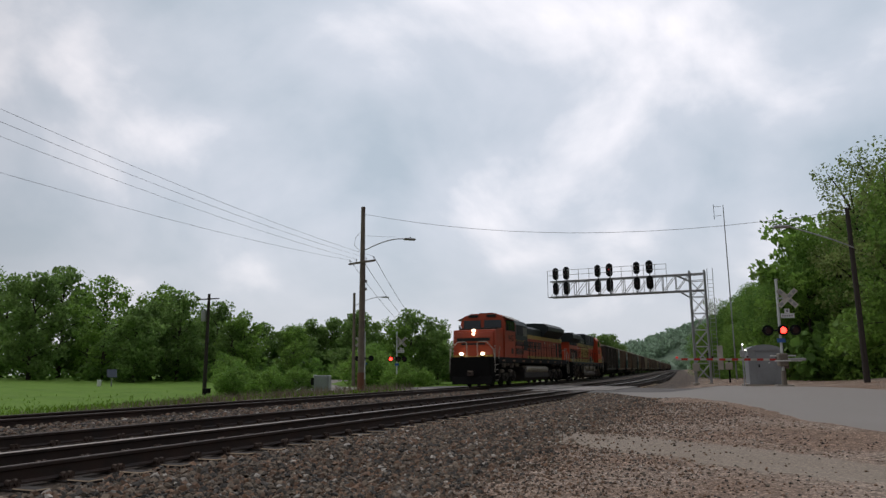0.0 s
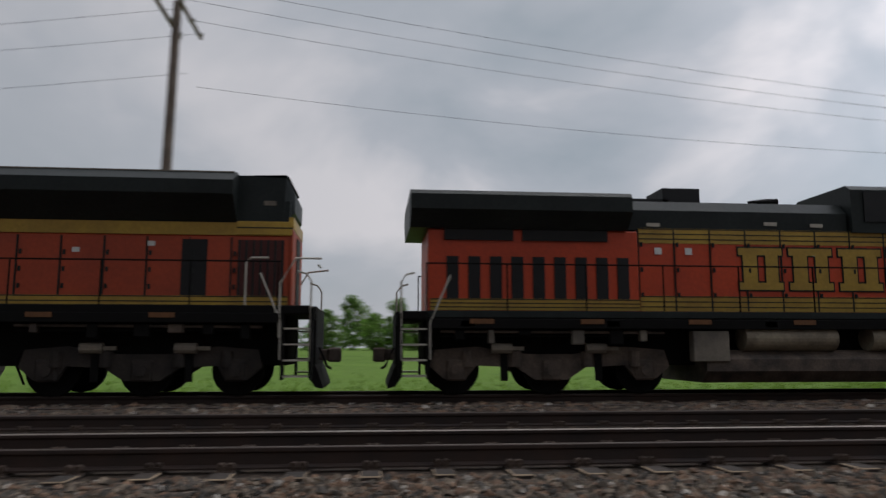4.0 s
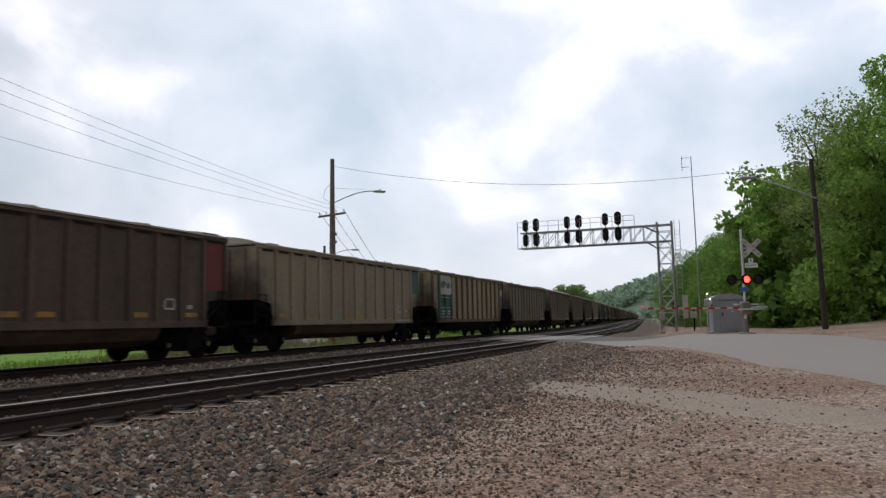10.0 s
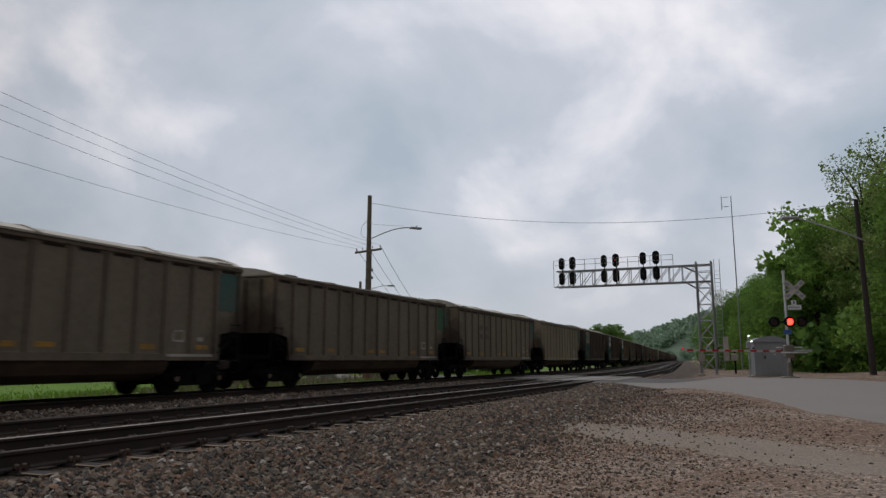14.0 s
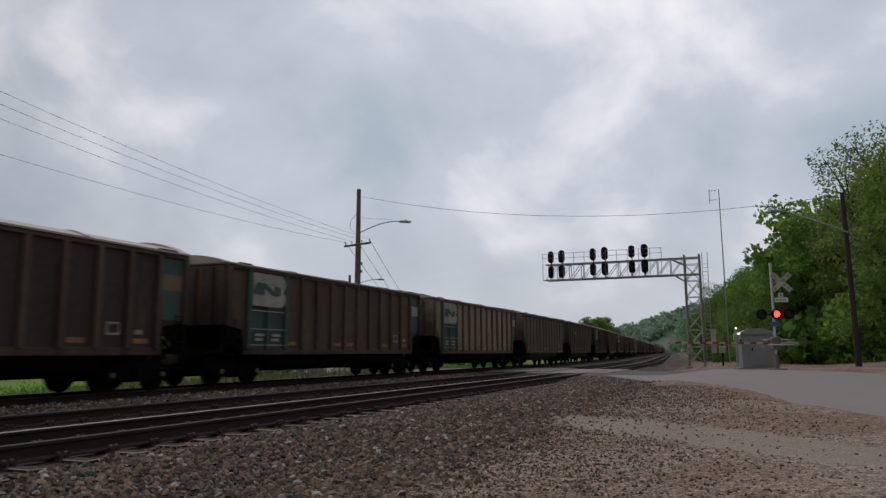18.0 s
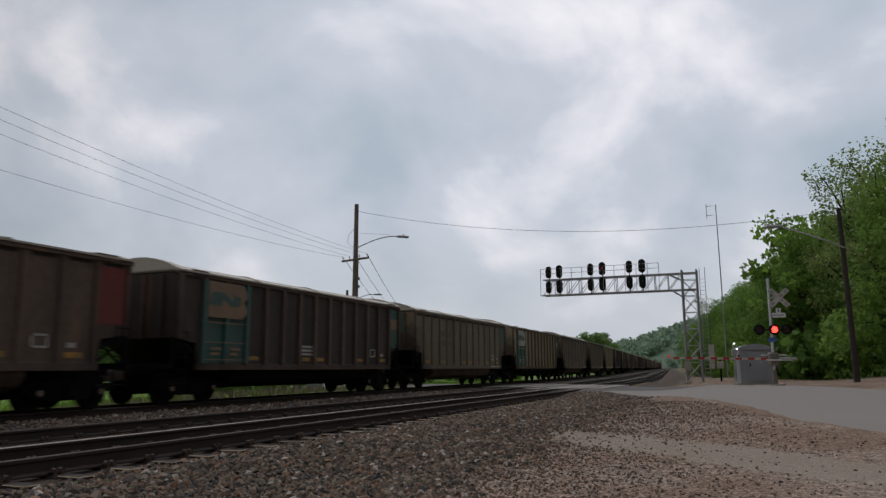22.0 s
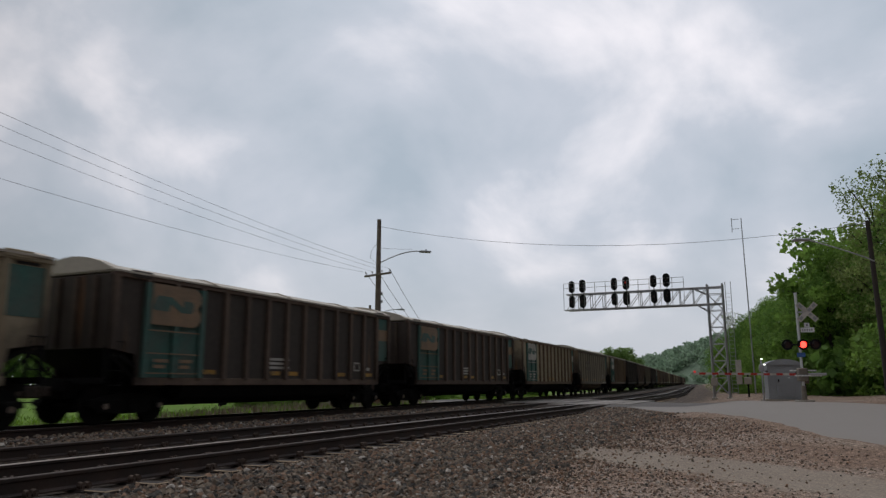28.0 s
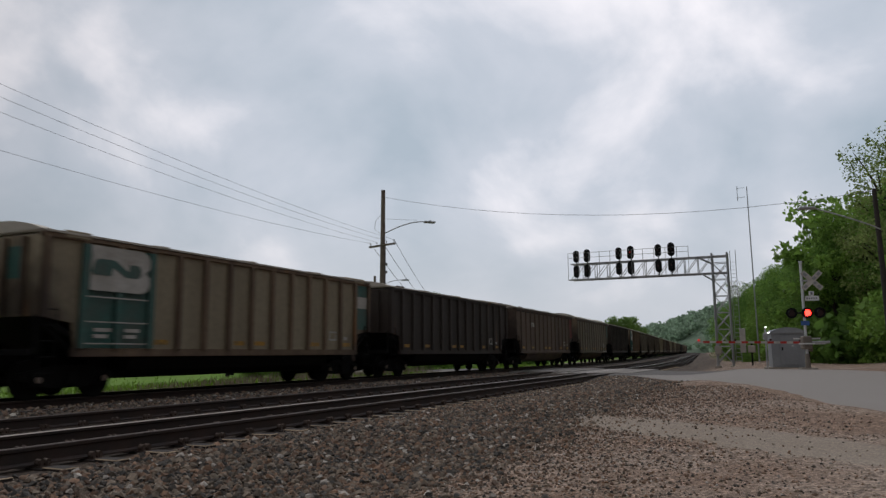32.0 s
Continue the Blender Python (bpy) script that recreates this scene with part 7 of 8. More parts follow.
def stack_train():
    """Double-stacked containers in well cars, standing on the near track and following its bend."""
    rnd = random.Random(5)
    s = -63.0
    mats = [(NAVY, LIGHTGREY), (NAVY, WHITE), (WHITE, WHITE), (LIGHTGREY, WHITE), (BLUEGREY, LIGHTGREY), (WHITE, LIGHTGREY), (WHITE, WHITE), (NAVY, WHITE), (BLUEGREY, WHITE), (WHITE, WHITE)]
    for k in range(10):
        L = 18.6
        a, b = on_track(s - L + 2, CENTRE[0]), on_track(s - 2, CENTRE[0])
        d = b - a
        m = Matrix.Translation((a + b) / 2) @ Matrix.Rotation(math.atan2(d.y, d.x), 4, "Z") @ Matrix.Rotation(radians(3.2), 4, "X")
        up, low = mats[k]
        e = tagged(empty("container_well_car", m), "red well car with stacked containers" + (", dark blue over light grey" if k == 0 else ""), "well car", "well cars of the container train")
        h = L / 2 - 0.4
        for sd in (-1, 1):
            bm = bmesh.new()
            slab(bm, [(-h + 1.6, 0.35), (h - 1.6, 0.35), (h - 0.9, 0.7), (h - 0.1, 0.9), (h - 0.1, 1.5), (-h + 0.1, 1.5), (-h + 0.1, 0.9), (-h + 0.9, 0.7)], sd * 1.36 - 0.05, sd * 1.36 + 0.05)
            part("well_side", bm, CARRED, e)
            part("well_rail", bbox(-h, sd * 1.36 - 0.08, 1.44, h, sd * 1.36 + 0.08, 1.54), CARRED, e)
        part("well_floor", bbox(-h + 1.6, -1.3, 0.3, h - 1.6, 1.3, 0.4), CARRED, e)
        for dd in (-1, 1):
            part("end_platform", bbox(dd * h - 0.1, -1.36, 0.95, dd * (h - 1.7), 1.36, 1.4, 0.02), CARRED, e)
            coupler(e, dd * h, dd)
            truck(e, dd * (h - 0.9), (-0.89, 0.89), 0.46, BLACK)
        part("end_sign", bbox(h + 0.02, -0.35, 0.95, h + 0.05, -0.15, 1.6), REDPAINT, e, "orange-red marker on the end")
        cl = 8.1
        container(e, -cl, cl, 0.42, 2.75, low, label="light grey lower container" if k == 0 else "")
        if k >= 3:
            s -= L
            continue
        top = container(e, -cl, cl, 3.2, 2.9, up, label="dark blue upper container" if k == 0 else "")
        if k == 0:
            for yy in (-0.35, 0.35):
                bm = bbox(-0.02, -0.22, -0.22, 0.02, 0.22, 0.22)
                part("placard", fixed(bm, Matrix.Translation((cl + 0.06, yy - 0.3, 4.95)) @ Matrix.Rotation(radians(45), 4, "X")), WHITE, top)
            part("sign_bar", bbox(cl + 0.04, -0.55, 5.55, cl + 0.06, 0.7, 5.75), WHITE, top)
            part("sign_bar", bbox(cl + 0.04, -0.3, 5.3, cl + 0.06, 0.45, 5.4), WHITE, top)
            part("sign_bar", bbox(cl + 0.06, 0.65, 3.55, cl + 0.08, 0.9, 3.9), WHITE, top)
        s -= L
    # last car of another train, far down the middle track
    a, b = on_track(-233, CENTRE[1]), on_track(-217, CENTRE[1])
    d = -(a + b) / 2
    e = tagged(empty("container_well_car", Matrix.Translation((a + b) / 2) @ Matrix.Rotation(math.atan2(d.y, d.x), 4, "Z")), "faded blue stacked containers on a distant rail car", "well car", "well cars of the container train")
    part("well_floor", bbox(-8.8, -1.36, 0.4, 8.8, 1.36, 1.3), CARRED, e)
    for dd in (-1, 1):
        truck(e, dd * 7.6, (-0.89, 0.89), 0.46, BLACK)
    container(e, -8.1, 8.1, 1.3, 2.0, BLUEGREY)
    container(e, -8.1, 8.1, 3.3, 2.4, BLUEGREY)
    # signal bridge over the bend
    p = on_track(-190, CENTRE[1])
    q = on_track(-188, CENTRE[1])
    d = (p - q).normalized()
    g = tagged(empty("signal_bridge", Matrix.Translation(p - Vector((0, 0, RT - 0.4))) @ Matrix.Rotation(math.atan2(d.y, d.x), 4, "Z")), "distant steel signal bridge spanning the tracks", "signal bridge")
    for yy in (-4.6, 9.5):
        for dx in (-0.5, 0.5):
            part("leg", tube(bmesh.new(), (dx, yy, -0.5), (dx, yy, 7.4), 0.1, 6), GALV, g)
        bm = bmesh.new()
        for k in range(6):
            tube(bm, (-0.5, yy, k * 1.2), (0.5, yy, (k + 1) * 1.2), 0.05, 5)
        part("leg_bracing", bm, GALV, g)
    for dx in (-0.5, 0.5):
        for z in (6.6, 7.4):
            part("chord", tube(bmesh.new(), (dx, -4.7, z), (dx, 9.6, z), 0.08, 6), GALV, g)
    for k in range(14):
        bm = bmesh.new()
        y0 = -4.6 + 14.1 * k / 14
        for dx in (-0.5, 0.5):
            tube(bm, (dx, y0, 6.6), (dx, y0 + 14.1 / 14, 7.4), 0.04, 5)
        part("truss_bracing", bm, GALV, g)


stack_train()

# ---- trees, shrubs, far woods ----


def leaf_cloud(rnd, centres, per, size, flat=0.8):
    """Leaf clusters as small bent quads scattered through clumps."""
    n = len(centres) * per
    rs = np.random.RandomState(rnd.randint(0, 10 ** 6))
    C = np.repeat(np.array([c[:3] for c in centres]), per, axis=0)
    R = np.repeat(np.array([c[3] for c in centres]), per)
    d = rs.normal(size=(n, 3))
    d /= np.linalg.norm(d, axis=1)[:, None]
    rad = R * rs.uniform(0.35, 1.0, n) ** 0.6
    p = C + d * rad[:, None] * np.array([1, 1, flat])
    u = rs.normal(size=(n, 3)); u /= np.linalg.norm(u, axis=1)[:, None]
    v = np.cross(u, rs.normal(size=(n, 3))); v /= np.linalg.norm(v, axis=1)[:, None]
    s = size * rs.uniform(0.6, 1.4, n)
    a, b = u * s[:, None], v * (s * rs.uniform(0.5, 0.9, n))[:, None]
    verts = np.stack([p - a, p + b * 0.9, p + a, p - b * 0.9], 1).reshape(-1, 3)
    faces = np.arange(4 * n).reshape(n, 4)
    return verts.tolist(), faces.tolist()


def make_tree(seed, height, spread, leaf, per=34, size=0.24, open_=0.0, low=0.25):
    rnd = random.Random(seed)
    e = empty("tree")
    bm = bmesh.new()
    p = Vector((0, 0, -0.3))
    r = height * 0.018 + 0.05
    top = height * 0.72
    steps = 6
    trunk = [p]
    for k in range(steps):
        q = Vector((rnd.uniform(-0.25, 0.25) * (k + 1) * 0.4, rnd.uniform(-0.25, 0.25) * (k + 1) * 0.4, top * (k + 1) / steps))
        tube(bm, p, q, r * (1 - k / steps * 0.75), 7, r * (1 - (k + 1) / steps * 0.75))
        p = q
        trunk.append(q)
    centres = []
    nl = 17
    for k in range(nl):
        z = height * (low + (0.92 - low) * k / (nl - 1))
        a = k * 2.4 + rnd.uniform(-0.4, 0.4)
        prof = math.sin(math.pi * min(1, max(0.05, (k + 2.2) / (nl + 2.5)))) ** 0.7
        reach = spread * prof * rnd.uniform(0.55, 1.05)
        base = Vector((0, 0, min(top, z * 0.8)))
        tip = Vector((math.cos(a) * reach, math.sin(a) * reach, z + rnd.uniform(-0.3, 0.5)))
        midp = base.lerp(tip, 0.5) + Vector((0, 0, 0.3))
        tube(bm, base, midp, r * 0.32, 5, r * 0.2)
        tube(bm, midp, tip, r * 0.2, 5, r * 0.06)
        if rnd.random() < open_:
            continue
        for f in (0.55, 0.8, 1.0):
            c = base.lerp(tip, f) + Vector((rnd.uniform(-.5, .5), rnd.uniform(-.5, .5), rnd.uniform(-.3, .5)))
            centres.append((c.x, c.y, c.z, spread * rnd.uniform(0.2, 0.38)))
    centres.append((0, 0, height * 0.93, spread * 0.3))
    part("trunk", bm, BARK, e)
    v, f = leaf_cloud(rnd, centres, per, size)
    raw("crown", v, f, leaf, e)
    return e


def far_canopy(name, x0, x1, y0, y1, hfun, n, leaf, label, size=1.6, seed=1, per=60):
    """Distant woods: overlapping clumps of large leaf masses over a slope."""
    rs = np.random.RandomState(seed)
    xs, ys = rs.uniform(x0, x1, n), rs.uniform(y0, y1, n)
    cs = [(x, y, hfun(x, y) + rs.uniform(-2, 2), rs.uniform(3.5, 6.5)) for x, y in zip(xs, ys)]
    v, f = leaf_cloud(random.Random(seed), cs, per, size, 0.85)
    return tagged(raw(name, v, f, leaf), label, "woods", kind="stuff")


def hill_sheet(name, xs, ys, hfun, material, label):
    verts = [(x, y, hfun(x, y)) for y in ys for x in xs]
    n = len(xs)
    faces = [(j * n + i, j * n + i + 1, (j + 1) * n + i + 1, (j + 1) * n + i) for j in range(len(ys) - 1) for i in range(n - 1)]
    ob = raw(name, verts, faces, material)
    return tagged(ob, label, "hill", kind="structure")


def build_trees():
    label = "leafy green deciduous tree in spring foliage"
    kinds = []
    for k, (h, s, leaf, per, op, low) in enumerate(((16.0, 5.4, LEAF4, 110, 0.0, 0.10), (14.5, 5.0, LEAF1, 76, 0.08, 0.12), (17.0, 5.6, LEAF1, 76, 0.12, 0.14), (12.5, 5.4, LEAF4, 110, 0.0, 0.06))):
        kinds.append(make_tree(40 + k, h, s, leaf, per, 0.28, op, low))
    near = [make_tree(61, 15.0, 5.2, LEAF1, 330, 0.12, 0.05, 0.08), make_tree(62, 14.0, 5.0, LEAF2, 330, 0.12, 0.0, 0.06), make_tree(63, 16.0, 4.6, LEAF3, 130, 0.11, 0.2, 0.2)]
    shrub = make_tree(77, 3.4, 2.2, LEAF1, 60, 0.12, 0.0, 0.08)
    shrub.name = "shrub"
    used = set()

    def put(ob, x, y, sc, rz, lab=label, cat="tree", grp="trees"):
        if road_off(x, y) < 4.6:
            x, y = x + 6.5, y - 5.5
        m = Matrix.Translation(at(x, y, -0.1)) @ Matrix.Rotation(rz, 4, "Z")
        if ob not in used:
            used.add(ob)
            t = ob
            t.matrix_basis = m
        else:
            t = copy_thing(ob, m)
        t.scale = (sc, sc, sc * 1.0)
        tagged(t, lab, cat, grp)
        return t

    rnd = random.Random(11)
    # tree line behind the field
    for k in range(46):
        a = k / 45
        x = -190 + 285 * a
        y = 96 + 7 * math.sin(k * 1.3) + rnd.uniform(-3, 3) - 22 * smooth01(40, 95, x)
        put(kinds[rnd.choice((0, 0, 1, 2, 3))], x, y, rnd.uniform(0.8, 1.1) * (0.5 + 0.5 * smooth01(0, 45, x)) * (1 - 0.36 * smooth01(64, 92, x)), rnd.uniform(0, 6.28))
    for k in range(30):
        x = -180 + 270 * k / 29 + rnd.uniform(-3, 3)
        put(kinds[rnd.choice((0, 3))], x, 108 + rnd.uniform(-4, 4) - 15 * smooth01(40, 95, x), rnd.uniform(0.85, 1.1) * (0.5 + 0.5 * smooth01(0, 45, x)) * (1 - 0.36 * smooth01(64, 90, x)), rnd.uniform(0, 6.28))
    for x, y, i, sc in ((86, 75, 0, 0.64), (89, 71.5, 2, 0.56), (92, 69, 3, 0.70), (95, 66, 1, 0.58), (98, 64.5, 0, 0.62), (101, 62.5, 3, 0.82), (84, 79, 1, 0.72)):
        put(kinds[i], x, y, sc, rnd.uniform(0, 6.28))
    # trees across the road, beyond the tall pole
    for x, y, i, sc in ((76, 62, 0, 0.5), (84, 58, 1, 0.5), (92, 62, 3, 0.56), (70, 70, 0, 0.62), (100, 70, 1, 0.62), (108, 62, 0, 0.6), (118, 66, 2, 0.58), (128, 72, 3, 0.72), (95, 76, 0, 0.6), (64, 66, 3, 0.7)):
        put(kinds[i], x, y, sc, rnd.uniform(0, 6.28))
    for x, y, sc in ((47, 36, 0.55), (49.5, 40, 0.7), (52, 41, 0.6), (54, 44, 0.9), (60, 43, 1.1), (62, 44, 1.2), (66, 45, 1.2), (70, 48, 1.3), (47.5, 31.5, 0.45), (53, 34.5, 0.6), (58, 38, 0.8), (75, 50, 1.3), (80, 52, 1.2)):
        put(shrub, x, y, sc, rnd.uniform(0, 6.28), "low green shrub at the edge of the field", "shrub", "shrubs")
    # the tree belt goes on behind the road
    for x, y, i, sc in ((66, 73, 2, 0.75), (72, 67, 0, 0.72), (77, 61, 1, 0.62), (82, 56, 3, 0.75), (86, 50, 0, 0.66), (89, 45, 1, 0.6), (94, 41, 3, 0.6), (99, 44, 0, 0.62), (104, 38, 1, 0.55), (111, 40, 3, 0.6), (118, 38, 0, 0.5), (60, 78, 0, 0.8)):
        put(kinds[i], x, y, sc, rnd.uniform(0, 6.28))
    for k in range(22):
        a = k / 21
        put(kinds[rnd.choice((0, 1, 3))], 66 + 70 * a + rnd.uniform(-3, 3), 84 - 40 * a + rnd.uniform(-3, 3), rnd.uniform(0.42, 0.55), rnd.uniform(0, 6.28))
    for k in range(12):
        put(shrub, rnd.uniform(44, 58), rnd.uniform(31, 38), rnd.uniform(0.3, 0.6), rnd.uniform(0, 6.28), "low green shrub at the edge of the field", "shrub", "shrubs")
    # one round clump of trees far along the line
    for x, y, i, sc in ((222, 52.5, 3, 0.62), (226, 47, 0, 0.8), (230, 44, 3, 1.0), (236, 43, 0, 0.82), (240, 40.5, 3, 0.75), (246, 39, 1, 0.45)):
        put(kinds[i], x, y, sc, rnd.uniform(0, 6.28))
    # wooded slope beyond the crossing
    for k in range(46):
        x = rnd.uniform(62, 150)
        y = -rnd.uniform(2.5, 42) - (4 if x < 58 else 0)
        put(kinds[rnd.choice((0, 1, 2, 3, 0))], x, y, rnd.uniform(0.7, 1.05), rnd.uniform(0, 6.28))
    for k in range(16):
        put(shrub, 51 + k * 3.4 + rnd.uniform(-1, 1), -3.2 - rnd.uniform(0, 2.5) - max(0, 3 - k * .4), rnd.uniform(1.0, 1.7), rnd.uniform(0, 6.28), "dense low shrub at the wood's edge", "shrub", "shrubs")
    for x, y, i, sc in ((52, -8, 2, 0.92), (55, -11, 2, 1.08), (50, -13, 0, 1.12), (58, -7, 2, 0.98), (48, -16, 1, 1.18), (46, -19, 1, 1.22), (47, -12, 0, 1.04), (50, -9.5, 0, 0.87), (62, -6, 0, 0.80), (66, -5, 1, 0.79), (72, -4.5, 0, 0.74), (78, -3.5, 1, 0.76), (84, -3, 0, 0.73), (61, -10, 1, 1.0), (68, -9, 0, 0.94), (75, -8, 1, 0.96), (56, -8.5, 1, 0.84), (91, -1.5, 1, 0.83), (98, 0, 0, 0.77), (80, 1.2, 0, 0.56), (71, -1.2, 1, 0.68), (66, -2.8, 0, 0.64), (90, 3.6, 1, 0.54), (100, 6, 0, 0.47), (75.5, 0, 0, 0.60), (85, 2.2, 1, 0.58), (62.5, -3.8, 1, 0.68), (108, 7, 1, 0.52)):
        put(near[i], x, y, sc, rnd.uniform(0, 6.28))
    # the wood runs on along the line
    for k in range(46):
        x = 74 + k * 5.6 + rnd.uniform(-2, 2)
        y = 9.3 + bend(x) - 8.5 - rnd.uniform(0, 6) - 3 * smooth01(120, 80, x)
        put(kinds[rnd.choice((0, 1, 3))], x, y, rnd.uniform(0.42, 0.66), rnd.uniform(0, 6.28))
    put(near[2], 112, 5.0, 0.72, 1.0)
    for k in range(22):
        x = 64 + k * 3.6
        put(shrub, x, 9.3 + bend(x) - 7.6 - rnd.uniform(0, 1.5) - 3.5 * smooth01(110, 66, x), rnd.uniform(0.8, 1.5), rnd.uniform(0, 6.28), "dense low shrub beside the tracks", "shrub", "shrubs")
    # woods left of the bend
    for k in range(26):
        x = -rnd.uniform(105, 190); y = -45 + k * 3.6 + rnd.uniform(-3, 3)
        if 22 + bend(x) > y - 14 and y > -4 + bend(x):
            y = 38 + bend(x) + rnd.uniform(0, 8)
        put(kinds[rnd.choice((0, 1, 2, 3))], x, y, rnd.uniform(0.32, 0.46), rnd.uniform(0, 6.28))
    put(shrub, -118, 29, 0.42, 1.0, "broad pale green shrub inside the bend", "shrub", "shrubs")
    put(shrub, -122, 31, 0.5, 2.0, "broad pale green shrub inside the bend", "shrub", "shrubs")
    put(shrub, -100, 30, 0.5, 2.0, "low green shrub at the edge of the field", "shrub", "shrubs")

    # undergrowth that closes the foot of the tree belt
    rs = np.random.RandomState(9)
    cs = []
    for k in range(330):
        x = rs.uniform(-190, 96)
        y = 99 - 20 * smooth01(40, 95, x) + rs.uniform(-2, 8)
        cs.append((x, y, rs.uniform(0.6, 5.0), rs.uniform(1.8, 3.2)))
    for k in range(60):
        a = k / 59
        cs.append((62 + 60 * a, 74 - 40 * a + rs.uniform(-2, 4), rs.uniform(0.8, 2.5), rs.uniform(1.4, 2.2)))
    for k in range(150):
        x = rs.uniform(57, 150)
        y = 9.3 + bend(x) - 8.5 - rs.uniform(0, 5) - 4.5 * smooth01(110, 60, x)
        cs.append((x, y, ground_z(x, y) + rs.uniform(0.4, 2.6), rs.uniform(1.2, 2.2)))
    v, f = leaf_cloud(random.Random(8), cs, 90, 0.34, 0.9)
    tagged(raw("undergrowth", v, f, LEAF2), "dark green undergrowth at the foot of the tree belt", "undergrowth", kind="stuff")

    def right_ridge(x, y):
        return max(-6, min(70, 62 - 0.26 * y)) * smooth01(600, 790, x) + 3.5 * noise.noise((x / 70, y / 70, 0)) - 2

    def left_ridge(x, y):
        return 19 * smooth01(-225, -350, x) * smooth01(0.21, 0.14, -y / x) + 3.5 * noise.noise((x / 60, y / 60, 5)) - 2.5
    # distance haze is painted into both of these leaf colours
    haze_leaf = leaf_mat("haze_tinted_ridge_woods", (0.35, 0.46, 0.32), (0.27, 0.37, 0.26))
    haze_leaf2 = leaf_mat("haze_tinted_hillside_woods", (0.27, 0.38, 0.165), (0.20, 0.30, 0.12))
    hill_sheet("hill_right", axis([(560, 1000, 24)]), axis([(-300, 280, 30)]), lambda x, y: right_ridge(x, y) - 4, haze_leaf, "wooded ridge in the distance, haze painted into its colour")
    far_canopy("woods_right", 640, 830, -60, 235, right_ridge, 700, haze_leaf, "woods on the distant ridge, tinted blue-green for haze", 1.5, 3)
    hill_sheet("hill_left", axis([(-520, -220, 16)]), axis([(-260, 160, 20)]), lambda x, y: left_ridge(x, y) - 3, haze_leaf2, "wooded hill behind the lot")
    far_canopy("woods_left", -420, -200, -200, 130, left_ridge, 820, haze_leaf2, "green spring woods on the hillside, paled for haze", 0.9, 4, 110)
    far_canopy("woods_bend", -330, -190, 70, 160, lambda x, y: 7 + 3 * noise.noise((x / 20, y / 20, 1)), 120, haze_leaf2, "green woods beyond the bend of the line", 0.8, 6, 120)


build_trees()


# ---- loose stones and grass ----


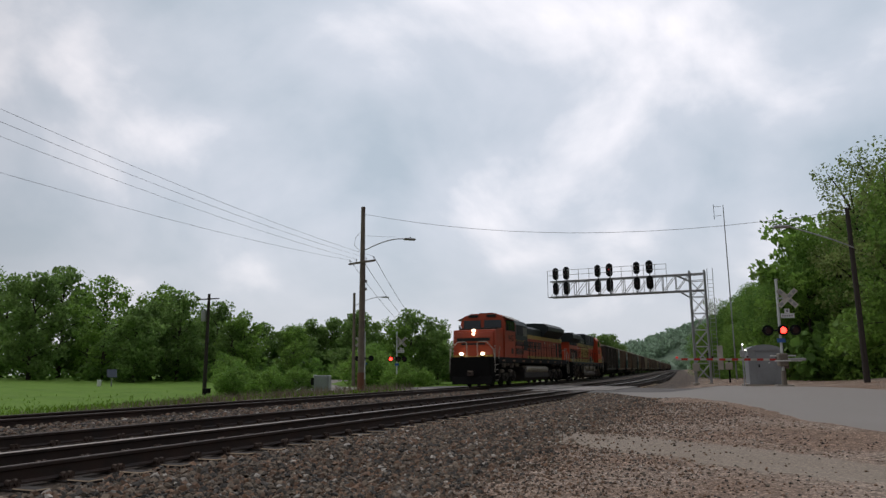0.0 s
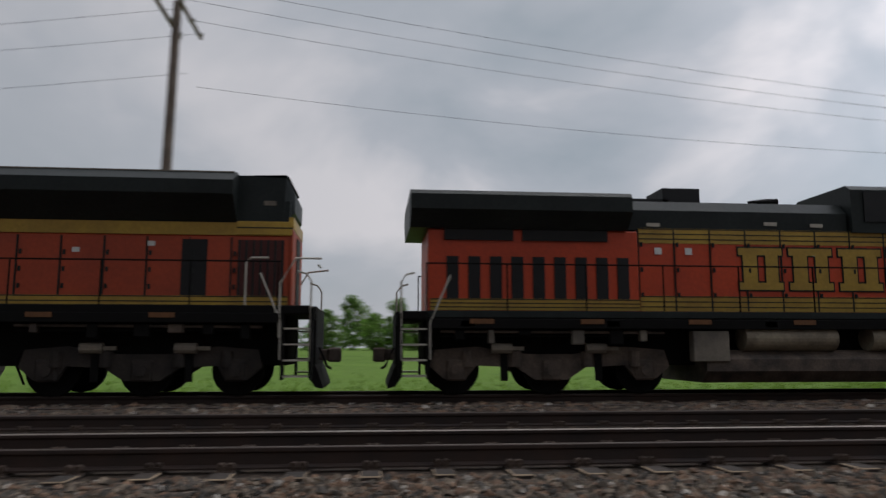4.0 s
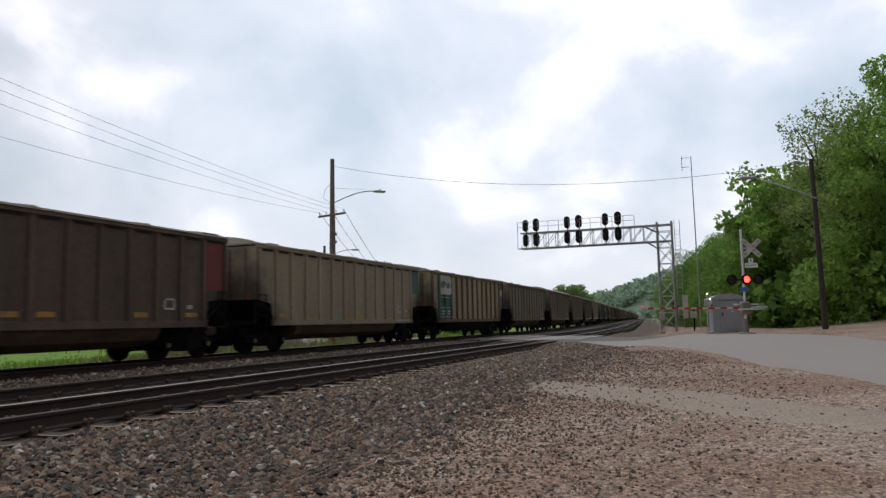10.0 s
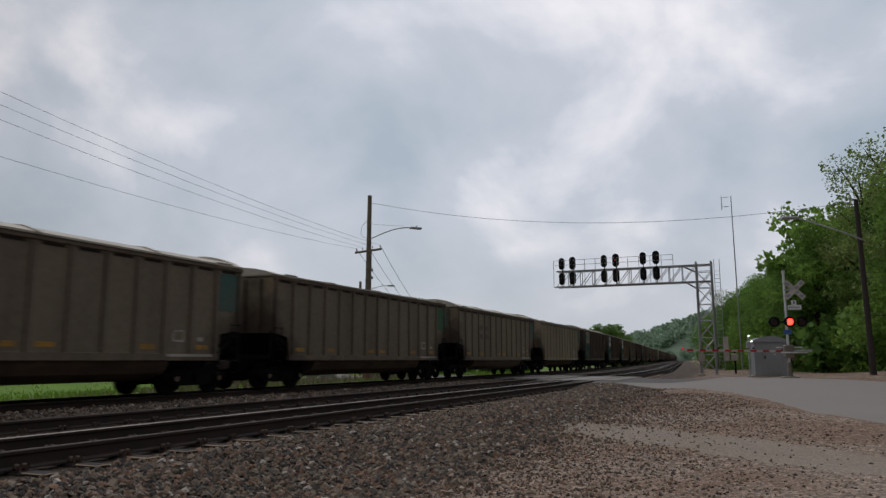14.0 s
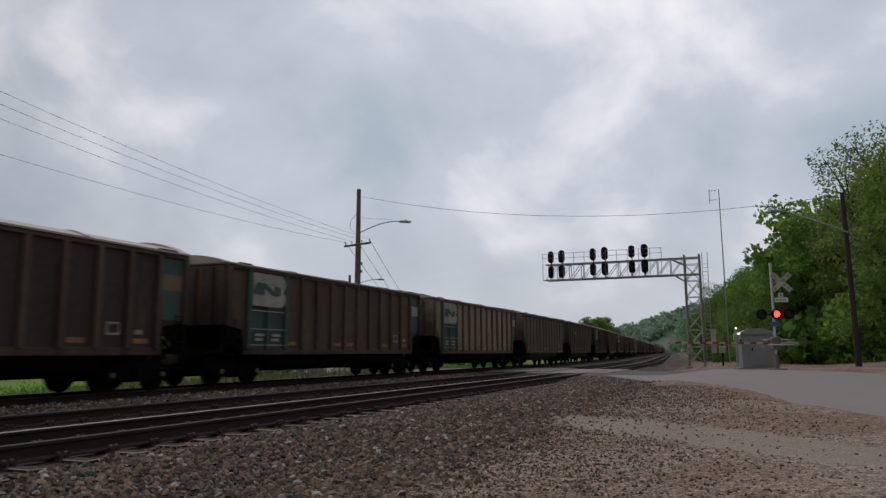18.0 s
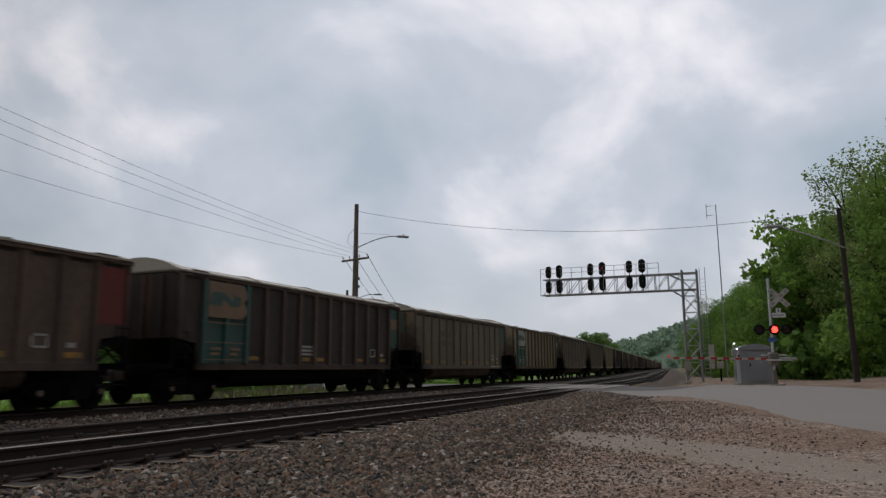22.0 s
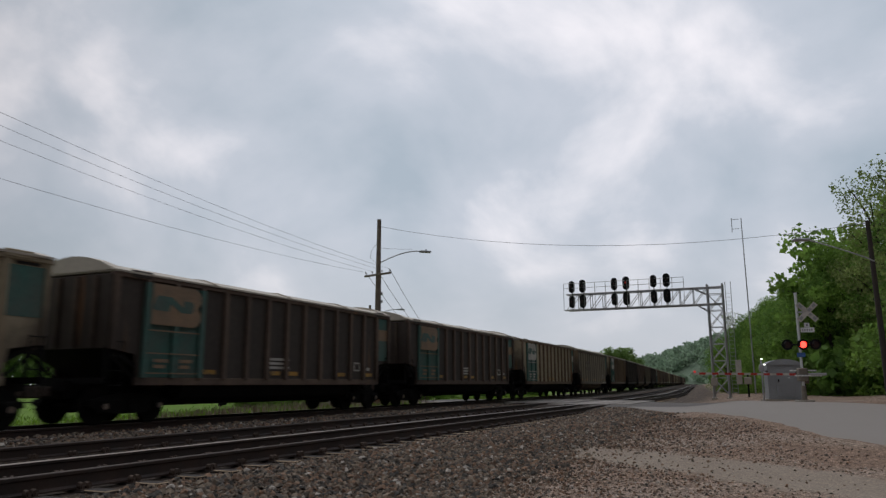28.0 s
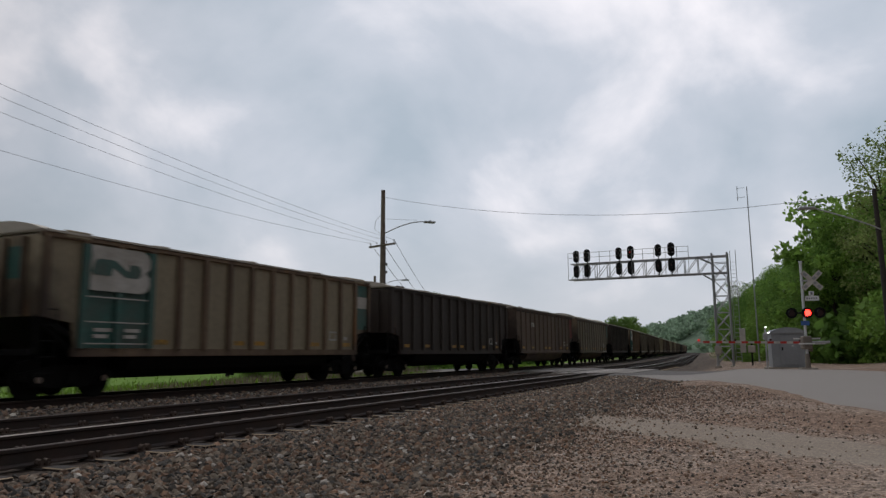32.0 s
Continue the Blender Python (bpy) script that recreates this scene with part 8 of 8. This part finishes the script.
def stones():
    rs = np.random.RandomState(2)
    octa = np.array([(1, 0, 0), (-1, 0, 0), (0, 1, 0), (0, -1, 0), (0, 0, 1), (0, 0, -1)], float)
    octa_f = [(0, 2, 4), (2, 1, 4), (1, 3, 4), (3, 0, 4), (2, 0, 5), (1, 2, 5), (3, 1, 5), (0, 3, 5)]
    # blunt broken stone: a lump with a small flat top
    lump = np.array([(0.95, 0.2, 0), (0.35, 0.9, 0), (-0.6, 0.75, 0), (-0.95, -0.1, 0), (-0.3, -0.9, 0), (0.65, -0.75, 0), (0.45, 0.15, 0.85), (-0.3, 0.4, 0.9), (-0.15, -0.5, 0.85)], float)
    lump_f = [(0, 1, 6), (1, 7, 6), (1, 2, 7), (2, 3, 7), (3, 8, 7), (3, 4, 8), (4, 5, 8), (5, 6, 8), (5, 0, 6), (6, 7, 8)]

    def scatter(name, n, x0, x1, ys, size, label, sink=0.2, blunt=True, shares=(0.37, 0.31, 0.28, 0.04)):
        base, tri = (lump, lump_f) if blunt else (octa, octa_f)
        n_v, n_f = len(base), len(tri)
        verts, faces, slots = [], [], []
        for k in range(n):
            x = rs.uniform(x0, x1); y = ys(rs)
            if road_off(x, y) < 3.9:
                continue
            # few stones lie on the packed fines
            if ((x - 14.2 - 0.62 * y) / 1.25) ** 2 + ((y - 0.2) / 5.4) ** 2 < rs.uniform(0.5, 1.4) and rs.rand() < 0.85:
                continue
            # the tie ends lie bare
            if 7.85 < y < 8.4 and abs((x + 0.4) % 0.8 - 0.4) < 0.15 and rs.rand() < 0.9:
                continue
            s = size * min(2.1, max(0.45, math.exp(rs.normal() * 0.36)))
            a = rs.uniform(0, 6.28)
            pts = base * (s * rs.uniform(0.8, 1.15, (n_v, 1))) * np.array([1.0, 0.82, 0.72]) + rs.normal(size=(n_v, 3)) * s * 0.1
            ca, sa = math.cos(a), math.sin(a)
            R = np.array([[ca, -sa, 0], [sa, ca, 0], [0, 0, 1]])
            t = rs.uniform(-0.5, 0.5)
            R = R @ np.array([[1, 0, 0], [0, math.cos(t), -math.sin(t)], [0, math.sin(t), math.cos(t)]])
            pts = pts @ R.T + np.array([x, y, ground_z(x, y) + s * sink])
            o = len(verts)
            verts += pts.tolist()
            faces += [(o + i, o + j, o + l) for i, j, l in tri]
            slots += [int(rs.choice(4, p=shares))] * n_f
        ob = raw(name, verts, faces, [STONE, STONERED, STONEDARK, STONEPALE], None, slots)
        return tagged(ob, label, "ballast stones", kind="stuff")

    scatter("ballast_stones", 100000, -46, 38, lambda r: r.uniform(4.5, 8.2) - 0.8 * abs(r.normal()) * r.rand(), 0.037, "loose grey and pinkish ballast stones on the track shoulder")
    scatter("ballast_stones_between", 12000, -30, 40, lambda r: r.choice((r.uniform(10.5, 12.4), r.uniform(12.9, 15.2), r.uniform(12.9, 15.2))), 0.04, "grey ballast stones between the tracks")
    scatter("gravel_stones", 56000, -16, 27, lambda r: 5.7 - abs(r.normal()) * 3.0, 0.02, "small loose gravel stones on the lot", 0.2, False, (0.25, 0.48, 0.2, 0.07))


stones()


def grass():
    rs = np.random.RandomState(4)
    verts, faces = [], []
    for k in range(24000):
        x = rs.uniform(-60, 75); y = 21.3 + abs(rs.normal()) * 9
        if road_off(x, y) < 5.5:
            continue
        z = ground_z(x, y); h = rs.uniform(0.06, 0.24); a = rs.uniform(0, 6.28); w = 0.05
        o = len(verts)
        verts += [(x - w * math.cos(a), y - w * math.sin(a), z - 0.03), (x + w * math.cos(a), y + w * math.sin(a), z - 0.03), (x + rs.normal() * 0.12, y + rs.normal() * 0.12, z + h)]
        faces.append((o, o + 1, o + 2))
    blade = leaf_mat("field_grass_blades", (0.16, 0.26, 0.03), (0.1, 0.18, 0.02))
    tagged(raw("field_grass", verts, faces, blade), "bright green field grass along the tracks", "grass", kind="stuff")


grass()


def dry_weeds():
    rs = np.random.RandomState(14)
    verts, faces = [], []
    for k in range(3500):
        x = rs.uniform(2, 46); y = 20.9 + abs(rs.normal()) * 1.5 + 2.5 * smooth01(20, 40, x) * rs.rand()
        z = ground_z(x, y); h = rs.uniform(0.08, 0.3) * (1 + smooth01(15, 40, x)); w = 0.025
        a = rs.uniform(0, 6.28)
        o = len(verts)
        verts += [(x - w * math.cos(a), y - w * math.sin(a), z - 0.03), (x + w * math.cos(a), y + w * math.sin(a), z - 0.03), (x + rs.normal() * 0.12, y + rs.normal() * 0.12, z + h)]
        faces.append((o, o + 1, o + 2))
    tagged(raw("dry_weeds", verts, faces, BROWNREED), "brown dry weeds between the ballast and the field", "weeds", kind="stuff")


dry_weeds()

motions()
